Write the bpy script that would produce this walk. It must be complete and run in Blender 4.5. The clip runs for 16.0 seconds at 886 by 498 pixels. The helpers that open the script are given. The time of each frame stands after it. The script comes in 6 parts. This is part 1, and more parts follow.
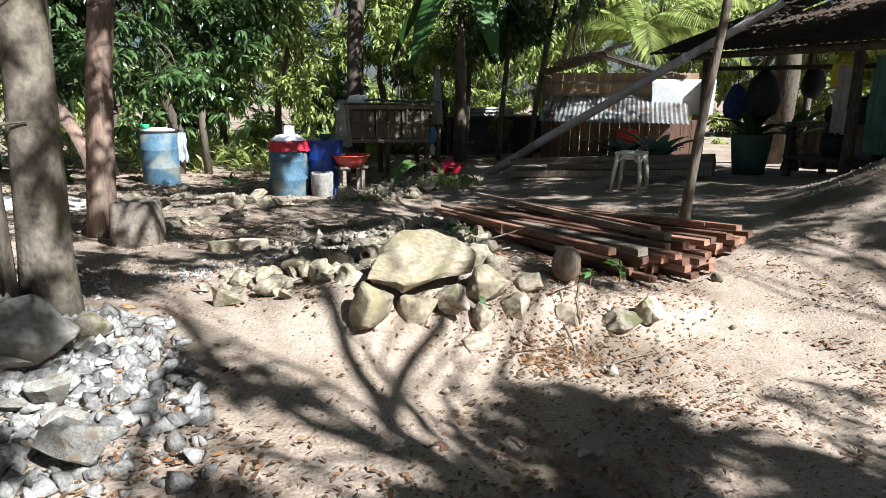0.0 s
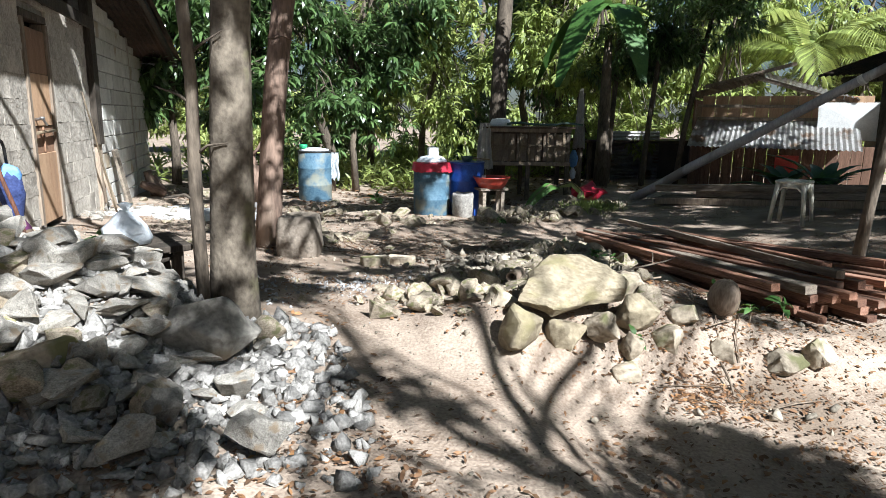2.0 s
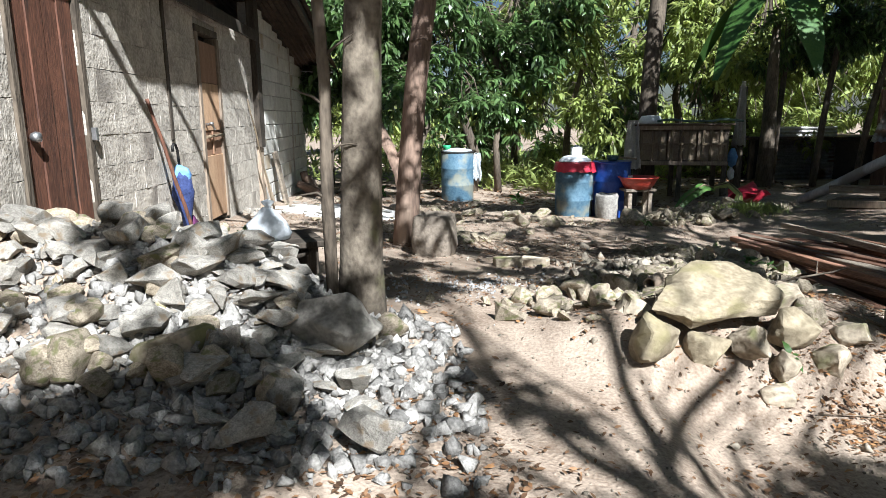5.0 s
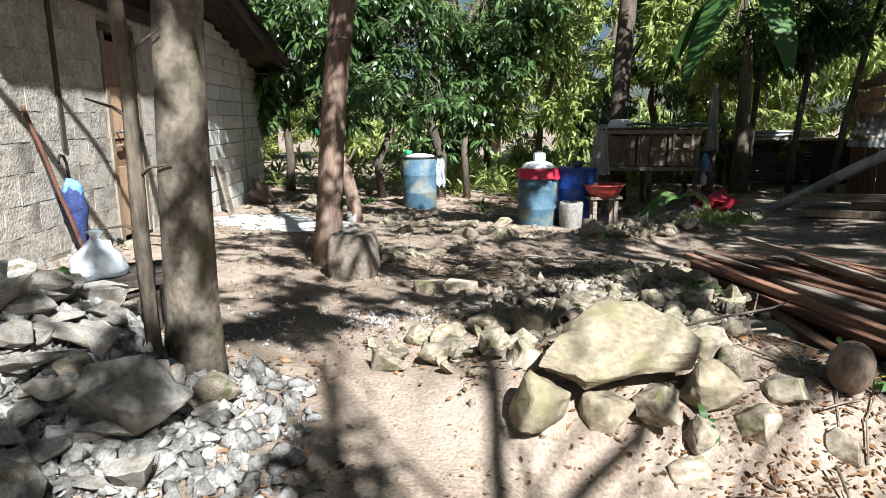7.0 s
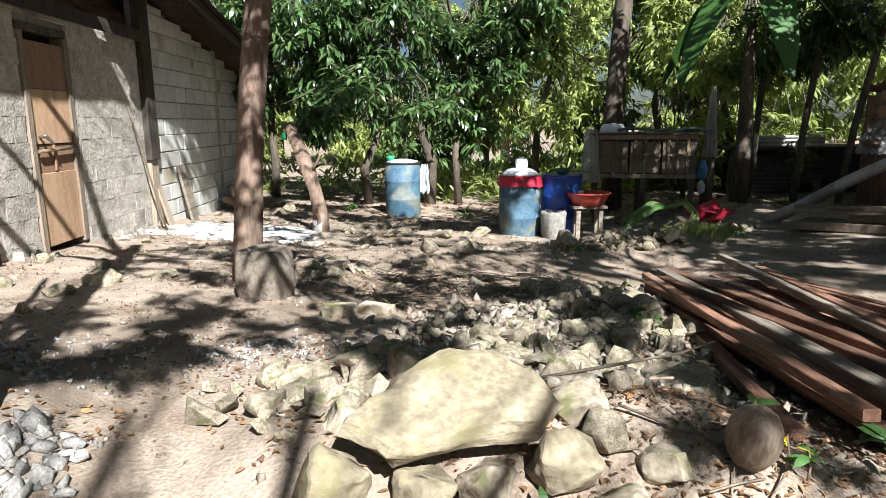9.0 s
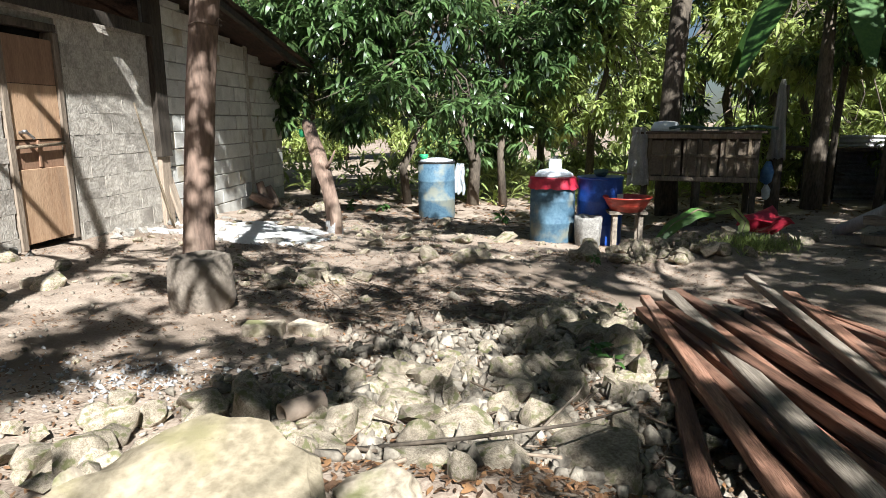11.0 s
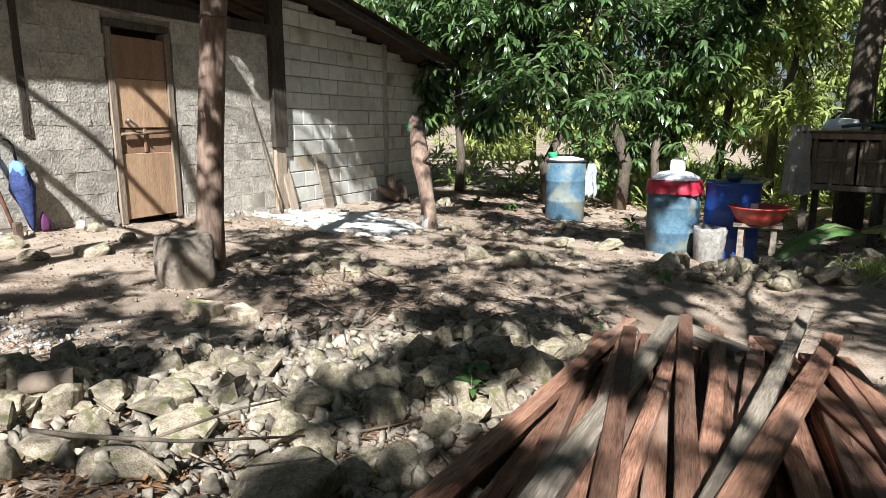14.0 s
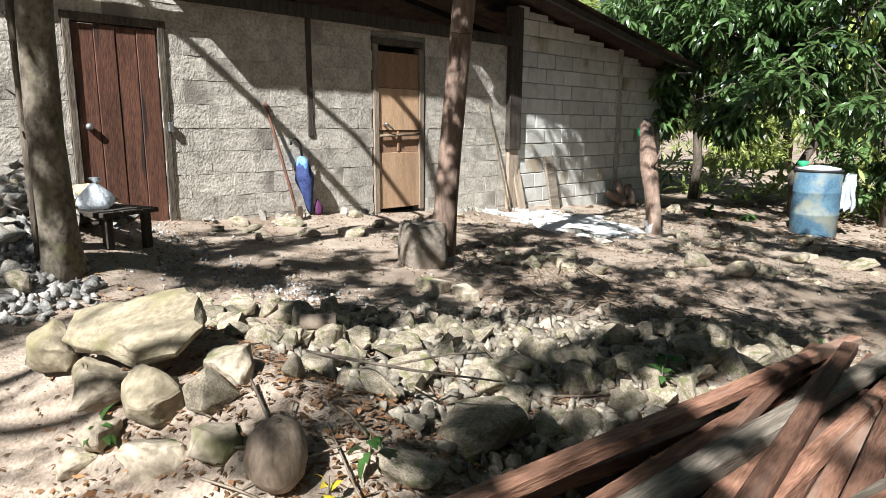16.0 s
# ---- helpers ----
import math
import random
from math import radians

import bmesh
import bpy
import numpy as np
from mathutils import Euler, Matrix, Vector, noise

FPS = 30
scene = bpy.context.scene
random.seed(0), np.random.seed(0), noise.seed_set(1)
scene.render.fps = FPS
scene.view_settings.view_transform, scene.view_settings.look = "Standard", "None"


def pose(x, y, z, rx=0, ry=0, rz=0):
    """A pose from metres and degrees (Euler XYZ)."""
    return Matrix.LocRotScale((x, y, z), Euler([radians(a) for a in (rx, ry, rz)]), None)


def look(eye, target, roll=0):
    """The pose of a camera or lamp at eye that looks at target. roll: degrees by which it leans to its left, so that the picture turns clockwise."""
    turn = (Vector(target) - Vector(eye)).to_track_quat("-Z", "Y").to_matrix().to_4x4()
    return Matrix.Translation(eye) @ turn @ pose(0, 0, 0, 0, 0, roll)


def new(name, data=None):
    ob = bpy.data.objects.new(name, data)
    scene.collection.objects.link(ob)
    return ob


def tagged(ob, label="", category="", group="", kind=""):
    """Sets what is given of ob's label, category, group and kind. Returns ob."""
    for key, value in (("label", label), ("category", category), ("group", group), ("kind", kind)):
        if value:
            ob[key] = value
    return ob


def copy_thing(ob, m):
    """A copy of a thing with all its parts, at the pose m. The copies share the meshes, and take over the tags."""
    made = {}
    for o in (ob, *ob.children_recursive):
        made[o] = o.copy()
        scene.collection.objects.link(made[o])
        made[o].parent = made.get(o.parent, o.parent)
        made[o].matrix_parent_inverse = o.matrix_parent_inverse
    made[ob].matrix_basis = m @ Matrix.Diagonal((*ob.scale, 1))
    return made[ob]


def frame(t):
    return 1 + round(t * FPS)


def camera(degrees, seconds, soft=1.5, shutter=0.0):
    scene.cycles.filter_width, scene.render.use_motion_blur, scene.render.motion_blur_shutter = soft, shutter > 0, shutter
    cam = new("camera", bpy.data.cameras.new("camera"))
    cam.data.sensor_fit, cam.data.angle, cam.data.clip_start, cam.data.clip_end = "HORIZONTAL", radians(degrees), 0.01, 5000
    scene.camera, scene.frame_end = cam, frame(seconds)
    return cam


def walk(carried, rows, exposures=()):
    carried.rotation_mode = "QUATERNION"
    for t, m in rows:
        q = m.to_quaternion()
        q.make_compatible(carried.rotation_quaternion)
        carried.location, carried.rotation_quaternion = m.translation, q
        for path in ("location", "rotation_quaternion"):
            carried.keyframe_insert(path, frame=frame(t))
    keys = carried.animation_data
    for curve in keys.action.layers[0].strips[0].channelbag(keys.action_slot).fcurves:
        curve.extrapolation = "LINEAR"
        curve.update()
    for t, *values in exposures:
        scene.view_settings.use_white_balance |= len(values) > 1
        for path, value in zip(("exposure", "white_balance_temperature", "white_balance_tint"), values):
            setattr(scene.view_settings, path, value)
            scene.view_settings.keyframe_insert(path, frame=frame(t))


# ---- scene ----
cam = camera(69.3, 16.0, soft=0.4)
PATH = [
    (0, (0.463, 1.157, 1.133), (1.384, 2.87, 0.667), 0.6),
    (0.5, (0.437, 1.146, 1.144), (1.295, 2.894, 0.688), 0.7),
    (1, (0.406, 1.152, 1.143), (1.168, 2.952, 0.719), 0.7),
    (1.5, (0.378, 1.158, 1.139), (1.036, 3.002, 0.73), 0.6),
    (2, (0.353, 1.159, 1.145), (0.905, 3.038, 0.74), 0.8),
    (2.5, (0.323, 1.16, 1.148), (0.795, 3.062, 0.748), 0.8),
    (3, (0.294, 1.163, 1.148), (0.691, 3.083, 0.754), 0.8),
    (3.5, (0.27, 1.159, 1.129), (0.54, 3.102, 0.736), 0.7),
    (3.7, (0.271, 1.16, 1.125), (0.472, 3.11, 0.729), 0.8),
    (5.8, (0.601, 1.371, 1.144), (0.706, 3.326, 0.735), -0.5),
    (6, (0.632, 1.429, 1.148), (0.75, 3.383, 0.738), -0.4),
    (6.5, (0.8, 1.551, 1.153), (0.933, 3.505, 0.752), -0.4),
    (7, (1.017, 1.706, 1.173), (1.153, 3.661, 0.772), -0.5),
    (7.5, (1.129, 1.894, 1.199), (1.262, 3.849, 0.8), -0.3),
    (8, (1.284, 1.987, 1.199), (1.428, 3.942, 0.803), -0.3),
    (8.5, (1.551, 2.033, 1.212), (1.687, 3.99, 0.822), -0.4),
    (9, (1.749, 2.134, 1.178), (1.811, 4.095, 0.788), -0.4),
    (9.2, (1.832, 2.194, 1.186), (1.893, 4.154, 0.794), -0.4),
    (11.3, (2.713, 2.782, 1.135), (2.426, 4.722, 0.742), -0.3),
    (11.5, (2.844, 2.816, 1.105), (2.479, 4.743, 0.715), -0.3),
    (12, (3.135, 2.937, 1.066), (2.574, 4.817, 0.677), -0.3),
    (12.5, (3.406, 3.088, 1.079), (2.836, 4.964, 0.687), -0.2),
    (13, (3.646, 3.163, 1.079), (3.003, 5.016, 0.691), -0.1),
    (13.5, (3.829, 3.287, 1.056), (3.0, 5.065, 0.667), 0.0),
    (14, (3.965, 3.418, 1.071), (3.123, 5.191, 0.682), 0.1),
    (14.5, (4.079, 3.47, 1.066), (3.181, 5.216, 0.681), 0.1),
    (15, (4.108, 3.392, 1.068), (3.037, 5.037, 0.685), 0.2),
    (15.5, (4.158, 3.225, 1.06), (2.881, 4.716, 0.679), 0.4),
    (16, (4.236, 3.174, 1.071), (2.825, 4.54, 0.692), 0.4),
]
walk(cam, [(t, look(eye, target, roll)) for t, eye, target, roll in PATH],
     exposures=((0, 1.62, 5540, 9), (3.5, 1.62, 5540, 9), (6, 1.58, 5600, 9), (9.5, 1.66, 5720, 9), (16, 1.55, 5740, 9)))

# ---- daylight ----
SUN_EL, SUN_DIR = 43.0, Vector((-0.35, 0.937, 0.0))
world = bpy.data.worlds.new("daylight")
scene.world = world
world.use_nodes = True
wn = world.node_tree
sky = wn.nodes.new("ShaderNodeTexSky")
sky.sky_type, sky.sun_disc = "NISHITA", False
sky.sun_elevation, sky.sun_rotation = radians(SUN_EL), math.atan2(-SUN_DIR.x, -SUN_DIR.y)
wn.links.new(sky.outputs[0], wn.nodes["Background"].inputs[0])
wn.nodes["Background"].inputs[1].default_value = 0.018
sun = new("sun", bpy.data.lights.new("sun", "SUN"))
sun.data.energy, sun.data.angle, sun.data.color = 5.0, radians(0.6), (1.0, 0.95, 0.86)
travel = SUN_DIR.normalized() * math.cos(radians(SUN_EL)) + Vector((0, 0, -math.sin(radians(SUN_EL))))
sun.matrix_world = look((0, 0, 30), Vector((0, 0, 30)) + travel)


# ---- materials ----
def material(name, low, high, scale=6.0, rough=0.85, bump=0.3, fine=60.0, metal=0.0, vary=0.25, spots=None, translucent=0.0, stretch=(1, 1, 1), spec=0.3, island=False, spot_scale=1.3, spot_at=0.56, grain_depth=0.08):
    """Two-scale noise between two colours, a brightness that differs from piece to piece, relief, and an optional stain colour."""
    m = bpy.data.materials.new(name)
    m.use_nodes = True
    t = m.node_tree
    n, ln = t.nodes, t.links
    bs = n["Principled BSDF"]
    co, mp = n.new("ShaderNodeTexCoord"), n.new("ShaderNodeMapping")
    mp.inputs["Scale"].default_value = stretch
    ln.new(co.outputs["Object"], mp.inputs[0])
    a, b = n.new("ShaderNodeTexNoise"), n.new("ShaderNodeTexNoise")
    a.inputs["Scale"].default_value, a.inputs["Detail"].default_value, a.inputs["Roughness"].default_value = scale, 6, 0.62
    b.inputs["Scale"].default_value, b.inputs["Detail"].default_value = fine, 4
    oi = n.new("ShaderNodeObjectInfo")
    geo = n.new("ShaderNodeNewGeometry")
    off = n.new("ShaderNodeVectorMath")
    off.operation = "MULTIPLY_ADD"
    off.inputs[1].default_value = (37.0, 53.0, 19.0)
    ln.new(oi.outputs["Random"], off.inputs[0])
    ln.new(mp.outputs[0], off.inputs[2])
    for k in (a, b):
        ln.new(off.outputs[0], k.inputs["Vector"])
    ramp = n.new("ShaderNodeValToRGB")
    ramp.color_ramp.elements[0].position, ramp.color_ramp.elements[1].position = 0.38, 0.62
    ramp.color_ramp.elements[0].color, ramp.color_ramp.elements[1].color = (*low, 1), (*high, 1)
    mixf = n.new("ShaderNodeMath")
    mixf.operation = "MULTIPLY_ADD"
    mixf.inputs[1].default_value = 0.45
    ln.new(b.outputs[0], mixf.inputs[0])
    sc = n.new("ShaderNodeMath")
    sc.operation = "MULTIPLY"
    sc.inputs[1].default_value = 0.55
    ln.new(a.outputs[0], sc.inputs[0])
    ln.new(sc.outputs[0], mixf.inputs[2])
    ln.new(mixf.outputs[0], ramp.inputs[0])
    hsv = n.new("ShaderNodeHueSaturation")
    mr = n.new("ShaderNodeMapRange")
    mr.inputs["To Min"].default_value, mr.inputs["To Max"].default_value = 1 - vary, 1 + vary
    ln.new(geo.outputs["Random Per Island"] if island else oi.outputs["Random"], mr.inputs[0])
    ln.new(mr.outputs[0], hsv.inputs["Value"])
    colour = ramp.outputs[0]
    if spots:
        s = n.new("ShaderNodeTexNoise")
        s.inputs["Scale"].default_value, s.inputs["Detail"].default_value = spot_scale, 7
        ln.new(off.outputs[0], s.inputs["Vector"])
        sr = n.new("ShaderNodeValToRGB")
        sr.color_ramp.elements[0].position, sr.color_ramp.elements[1].position = spot_at, spot_at + 0.1
        mx = n.new("ShaderNodeMix")
        mx.data_type = "RGBA"
        ln.new(s.outputs[0], sr.inputs[0])
        ln.new(sr.outputs[0], mx.inputs[0])
        ln.new(colour, mx.inputs[6])
        mx.inputs[7].default_value = (*spots, 1)
        colour = mx.outputs[2]
    ln.new(colour, hsv.inputs["Color"])
    ln.new(hsv.outputs[0], bs.inputs["Base Color"])
    bs.inputs["Roughness"].default_value, bs.inputs["Metallic"].default_value = rough, metal
    bs.inputs["Specular IOR Level"].default_value = spec
    if bump:
        bp = n.new("ShaderNodeBump")
        bp.inputs["Strength"].default_value, bp.inputs["Distance"].default_value = min(bump, 1.0), 0.02 * max(bump, 1.0)
        grain = n.new("ShaderNodeTexVoronoi")
        grain.inputs["Scale"].default_value = fine * 1.7
        ln.new(off.outputs[0], grain.inputs["Vector"])
        rise = n.new("ShaderNodeMath")
        rise.operation = "MULTIPLY_ADD"
        rise.inputs[1].default_value = -grain_depth
        ln.new(grain.outputs["Distance"], rise.inputs[0])
        ln.new(mixf.outputs[0], rise.inputs[2])
        ln.new(rise.outputs[0], bp.inputs["Height"])
        ln.new(bp.outputs[0], bs.inputs["Normal"])
    if translucent:
        tr = n.new("ShaderNodeBsdfTranslucent")
        bright = n.new("ShaderNodeHueSaturation")
        bright.inputs["Value"].default_value, bright.inputs["Hue"].default_value = 1.6, 0.48
        ln.new(hsv.outputs[0], bright.inputs["Color"])
        ln.new(bright.outputs[0], tr.inputs[0])
        mixs = n.new("ShaderNodeMixShader")
        mixs.inputs[0].default_value = translucent
        ln.new(bs.outputs[0], mixs.inputs[1])
        ln.new(tr.outputs[0], mixs.inputs[2])
        ln.new(mixs.outputs[0], n["Material Output"].inputs[0])
    return m


M = dict(
    earth=material("earth", (0.185, 0.136, 0.098), (0.38, 0.306, 0.236), 3.2, 0.95, 0.9, 70, spots=(0.17, 0.128, 0.092), vary=0.0, spot_scale=0.9, spot_at=0.54, grain_depth=0.05),
    stone=material("field_stone", (0.14, 0.110, 0.076), (0.395, 0.335, 0.248), 6, 0.9, 0.5, 38, spots=(0.14, 0.135, 0.062), vary=0.3, spot_scale=5, spot_at=0.53),
    stone_bits=material("stone_bits", (0.12, 0.10, 0.075), (0.34, 0.295, 0.23), 9, 0.95, 0, 60, vary=0.35, island=True),
    slab=material("pale_sandstone", (0.17, 0.138, 0.089), (0.325, 0.272, 0.184), 4, 0.9, 0.55, 32, spots=(0.22, 0.19, 0.10), vary=0.15, spot_scale=3.5, spot_at=0.53),
    rubble=material("concrete_rubble", (0.155, 0.142, 0.12), (0.37, 0.342, 0.295), 8, 0.95, 0.5, 42, spots=(0.20, 0.155, 0.105), vary=0.34, spot_scale=4, island=False),
    grit=material("crushed_concrete", (0.15, 0.14, 0.125), (0.36, 0.34, 0.31), 14, 0.95, 0.6, 90, vary=0.4, island=True),
    plaster=material("rough_grey_plaster", (0.28, 0.25, 0.21), (0.52, 0.47, 0.398), 5, 0.95, 0.65, 40, spots=(0.21, 0.185, 0.155), vary=0.10, spot_scale=1.3, spot_at=0.58, grain_depth=0.12),
    block=material("whitewashed_block", (0.44, 0.42, 0.375), (0.62, 0.60, 0.545), 5, 0.9, 0.5, 70, spots=(0.33, 0.27, 0.19), vary=0.12, spot_scale=1.4, spot_at=0.6),
    mortar=material("mortar", (0.24, 0.225, 0.20), (0.38, 0.36, 0.325), 12, 0.95, 0.5, 60, vary=0),
    bark=material("mottled_grey_bark", (0.06, 0.047, 0.034), (0.215, 0.18, 0.135), 5, 0.92, 0.45, 36, spots=(0.135, 0.13, 0.06), stretch=(1, 1, 0.8), vary=0.1, spot_scale=4.5, spot_at=0.55),
    bark_red=material("smooth_reddish_bark", (0.10, 0.068, 0.05), (0.25, 0.17, 0.125), 6, 0.85, 0.6, 50, spots=(0.29, 0.215, 0.16), stretch=(1, 1, 0.25), vary=0.1, spot_scale=4),
    bark_dark=material("dark_bark", (0.048, 0.038, 0.028), (0.14, 0.112, 0.082), 8, 0.9, 0.8, 45, stretch=(1, 1, 0.3), vary=0.2),
    lumber=material("red_sawn_lumber", (0.10, 0.048, 0.030), (0.31, 0.165, 0.105), 4, 0.7, 0.6, 30, stretch=(6, 0.5, 6), vary=0.5, spots=(0.25, 0.17, 0.125), spot_scale=1.2),
    lumber_grey=material("weathered_lumber", (0.11, 0.088, 0.066), (0.31, 0.26, 0.20), 4, 0.85, 0.5, 30, stretch=(6, 0.5, 6), vary=0.25, spots=(0.10, 0.08, 0.06), spot_scale=1.5),
    plank=material("old_plank", (0.17, 0.13, 0.095), (0.34, 0.27, 0.20), 5, 0.85, 0.5, 35, stretch=(5, 5, 0.5), vary=0.25),
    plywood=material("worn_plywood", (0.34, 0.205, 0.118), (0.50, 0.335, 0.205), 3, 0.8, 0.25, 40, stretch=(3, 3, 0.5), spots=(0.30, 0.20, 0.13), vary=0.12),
    # darkened copy of the plywood, with shade put into the colour
    ply_dark=material("shaded_plywood", (0.20, 0.115, 0.07), (0.30, 0.18, 0.11), 3, 0.8, 0.25, 40, stretch=(3, 3, 0.5), vary=0.1),
    door_red=material("stained_hardwood", (0.042, 0.021, 0.015), (0.155, 0.068, 0.041), 2.2, 0.62, 0.25, 30, stretch=(5, 5, 0.5), spots=(0.03, 0.02, 0.016), vary=0.35, spot_scale=2.2, spot_at=0.55),
    tin=material("weathered_corrugated_iron", (0.33, 0.32, 0.30), (0.58, 0.57, 0.55), 3, 0.5, 0.2, 30, metal=0.5, spots=(0.22, 0.15, 0.10), vary=0.1, spot_scale=2.2),
    rust=material("rusted_iron", (0.055, 0.040, 0.032), (0.14, 0.095, 0.065), 4, 0.8, 0.4, 40, metal=0.2, vary=0.15),
    drum_blue=material("faded_blue_drum", (0.045, 0.09, 0.135), (0.095, 0.165, 0.215), 4, 0.6, 0.2, 30, spots=(0.19, 0.20, 0.165), vary=0, spot_scale=2.4, spot_at=0.53),
    drum_deep=material("deep_blue_plastic", (0.012, 0.045, 0.24), (0.022, 0.075, 0.36), 5, 0.38, 0.06, 40, vary=0, spec=0.5),
    red=material("crimson_plastic_sheet", (0.32, 0.014, 0.03), (0.50, 0.03, 0.06), 8, 0.45, 0.3, 30, vary=0.1, spec=0.5),
    basin=material("red_plastic_basin", (0.30, 0.03, 0.018), (0.42, 0.06, 0.035), 5, 0.45, 0.1, 30, vary=0, spec=0.5),
    white=material("white_plastic", (0.62, 0.62, 0.60), (0.78, 0.78, 0.76), 6, 0.5, 0.15, 40, vary=0.05, translucent=0.15),
    bagmat=material("crinkled_white_bag", (0.58, 0.61, 0.64), (0.76, 0.78, 0.80), 14, 0.45, 0.8, 30, vary=0.05, translucent=0.25),
    cream=material("cream_plastic", (0.50, 0.47, 0.38), (0.66, 0.62, 0.52), 5, 0.6, 0.15, 40, spots=(0.36, 0.31, 0.23), vary=0, spot_scale=4),
    green=material("green_plastic", (0.03, 0.26, 0.10), (0.06, 0.40, 0.17), 6, 0.45, 0.1, 40, vary=0.1),
    green_grey=material("grey_green_plastic", (0.045, 0.08, 0.068), (0.085, 0.13, 0.11), 5, 0.6, 0.1, 40, vary=0),
    tarp=material("faded_blue_tarpaulin", (0.10, 0.22, 0.46), (0.22, 0.38, 0.62), 8, 0.6, 0.5, 30, vary=0.1, translucent=0.15),
    cloth=material("grey_cloth", (0.42, 0.40, 0.38), (0.62, 0.59, 0.56), 8, 0.95, 0.4, 50, vary=0.1, translucent=0.15),
    cloth_blue=material("navy_cloth", (0.016, 0.024, 0.075), (0.05, 0.07, 0.19), 9, 0.8, 0.4, 50, vary=0.1),
    purple=material("purple_cloth", (0.05, 0.012, 0.045), (0.10, 0.025, 0.08), 9, 0.8, 0.4, 50, vary=0.1),
    teal=material("pale_teal_cloth", (0.10, 0.20, 0.16), (0.18, 0.30, 0.25), 6, 0.9, 0.3, 50, vary=0.05, translucent=0.2),
    yellow=material("yellow_plastic", (0.50, 0.38, 0.02), (0.66, 0.52, 0.04), 6, 0.5, 0.1, 40, vary=0.1),
    dark_wood=material("dark_stained_wood", (0.025, 0.02, 0.015), (0.075, 0.06, 0.045), 5, 0.85, 0.5, 35, stretch=(5, 5, 0.5), vary=0.2),
    # black for sooty pots and small fittings, and for shade behind the shed
    black=material("soot_and_shade_black", (0.012, 0.012, 0.012), (0.035, 0.033, 0.03), 6, 0.7, 0.2, 40, vary=0.1),
    pipe=material("grey_pole", (0.30, 0.29, 0.29), (0.46, 0.445, 0.44), 5, 0.7, 0.25, 40, stretch=(1, 1, 0.3), vary=0, spots=(0.22, 0.20, 0.18), spot_scale=3),
    clay=material("clay", (0.22, 0.165, 0.12), (0.34, 0.265, 0.20), 8, 0.8, 0.2, 50, vary=0.1),
    husk=material("dry_coconut_husk", (0.13, 0.095, 0.068), (0.30, 0.235, 0.172), 5, 0.6, 0.08, 45, stretch=(1.6, 1.6, 0.5), vary=0.08),
    leaf=material("mango_leaf", (0.045, 0.085, 0.028), (0.115, 0.185, 0.06), 2, 0.30, 0, 20, vary=0.6, translucent=0.40, island=True, spec=0.7),
    # pale leaf; sunlight on distant foliage is put into this colour
    leaf_light=material("sunlit_pale_leaf", (0.17, 0.22, 0.065), (0.33, 0.385, 0.12), 2, 0.5, 0, 20, vary=0.45, translucent=0.42, island=True, spec=0.4),
    banana=material("banana_leaf", (0.035, 0.085, 0.02), (0.07, 0.14, 0.032), 3, 0.45, 0.15, 30, vary=0.2, translucent=0.22, island=False),
    litter_tan=material("tan_dry_leaf", (0.15, 0.07, 0.03), (0.30, 0.165, 0.07), 5, 0.75, 0, 30, vary=0.5, island=True),
    litter=material("dry_leaf", (0.075, 0.038, 0.019), (0.21, 0.12, 0.062), 5, 0.8, 0, 30, vary=0.55, island=True),
    twig=material("dry_twig", (0.11, 0.08, 0.055), (0.26, 0.205, 0.15), 8, 0.9, 0.2, 40, vary=0.3, island=True),
    bamboo=material("split_bamboo", (0.085, 0.062, 0.04), (0.20, 0.155, 0.10), 5, 0.6, 0.25, 40, stretch=(4, 4, 0.4), vary=0.25),
    cardboard=material("weathered_board", (0.15, 0.115, 0.08), (0.25, 0.195, 0.14), 4, 0.9, 0.2, 40, vary=0.1),
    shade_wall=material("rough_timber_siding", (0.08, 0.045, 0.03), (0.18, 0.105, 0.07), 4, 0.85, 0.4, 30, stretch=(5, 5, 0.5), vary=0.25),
    gravel=material("sandy_gravel", (0.13, 0.12, 0.105), (0.34, 0.32, 0.285), 20, 0.95, 0.8, 110, vary=0.0),
    pot=material("weathered_stone", (0.12, 0.098, 0.075), (0.34, 0.285, 0.225), 5, 0.92, 0.35, 35, spots=(0.17, 0.14, 0.108), vary=0.0, spot_scale=3),
    ash=material("wood_ash", (0.20, 0.195, 0.19), (0.40, 0.39, 0.375), 9, 0.95, 0.4, 60, vary=0.1),
    cement=material("spilt_white_cement", (0.58, 0.565, 0.53), (0.74, 0.725, 0.69), 6, 0.9, 0.4, 50, vary=0.1),
    steel=material("worn_steel", (0.32, 0.32, 0.32), (0.5, 0.5, 0.5), 10, 0.4, 0.1, 50, metal=0.9, vary=0),
    # near-black colour that carries the darkness of an unlit room
    dark_void=material("dark_interior", (0.015, 0.013, 0.011), (0.03, 0.026, 0.022), 3, 0.95, 0, 30, vary=0),
)


# ---- building helpers ----
def mesh_from(name, verts, faces, mat=None, smooth=False):
    me = bpy.data.meshes.new(name)
    me.from_pydata([tuple(v) for v in verts], [], faces)
    if smooth:
        me.polygons.foreach_set("use_smooth", [True] * len(me.polygons))
    if mat:
        me.materials.append(M[mat])
    me.update()
    return me


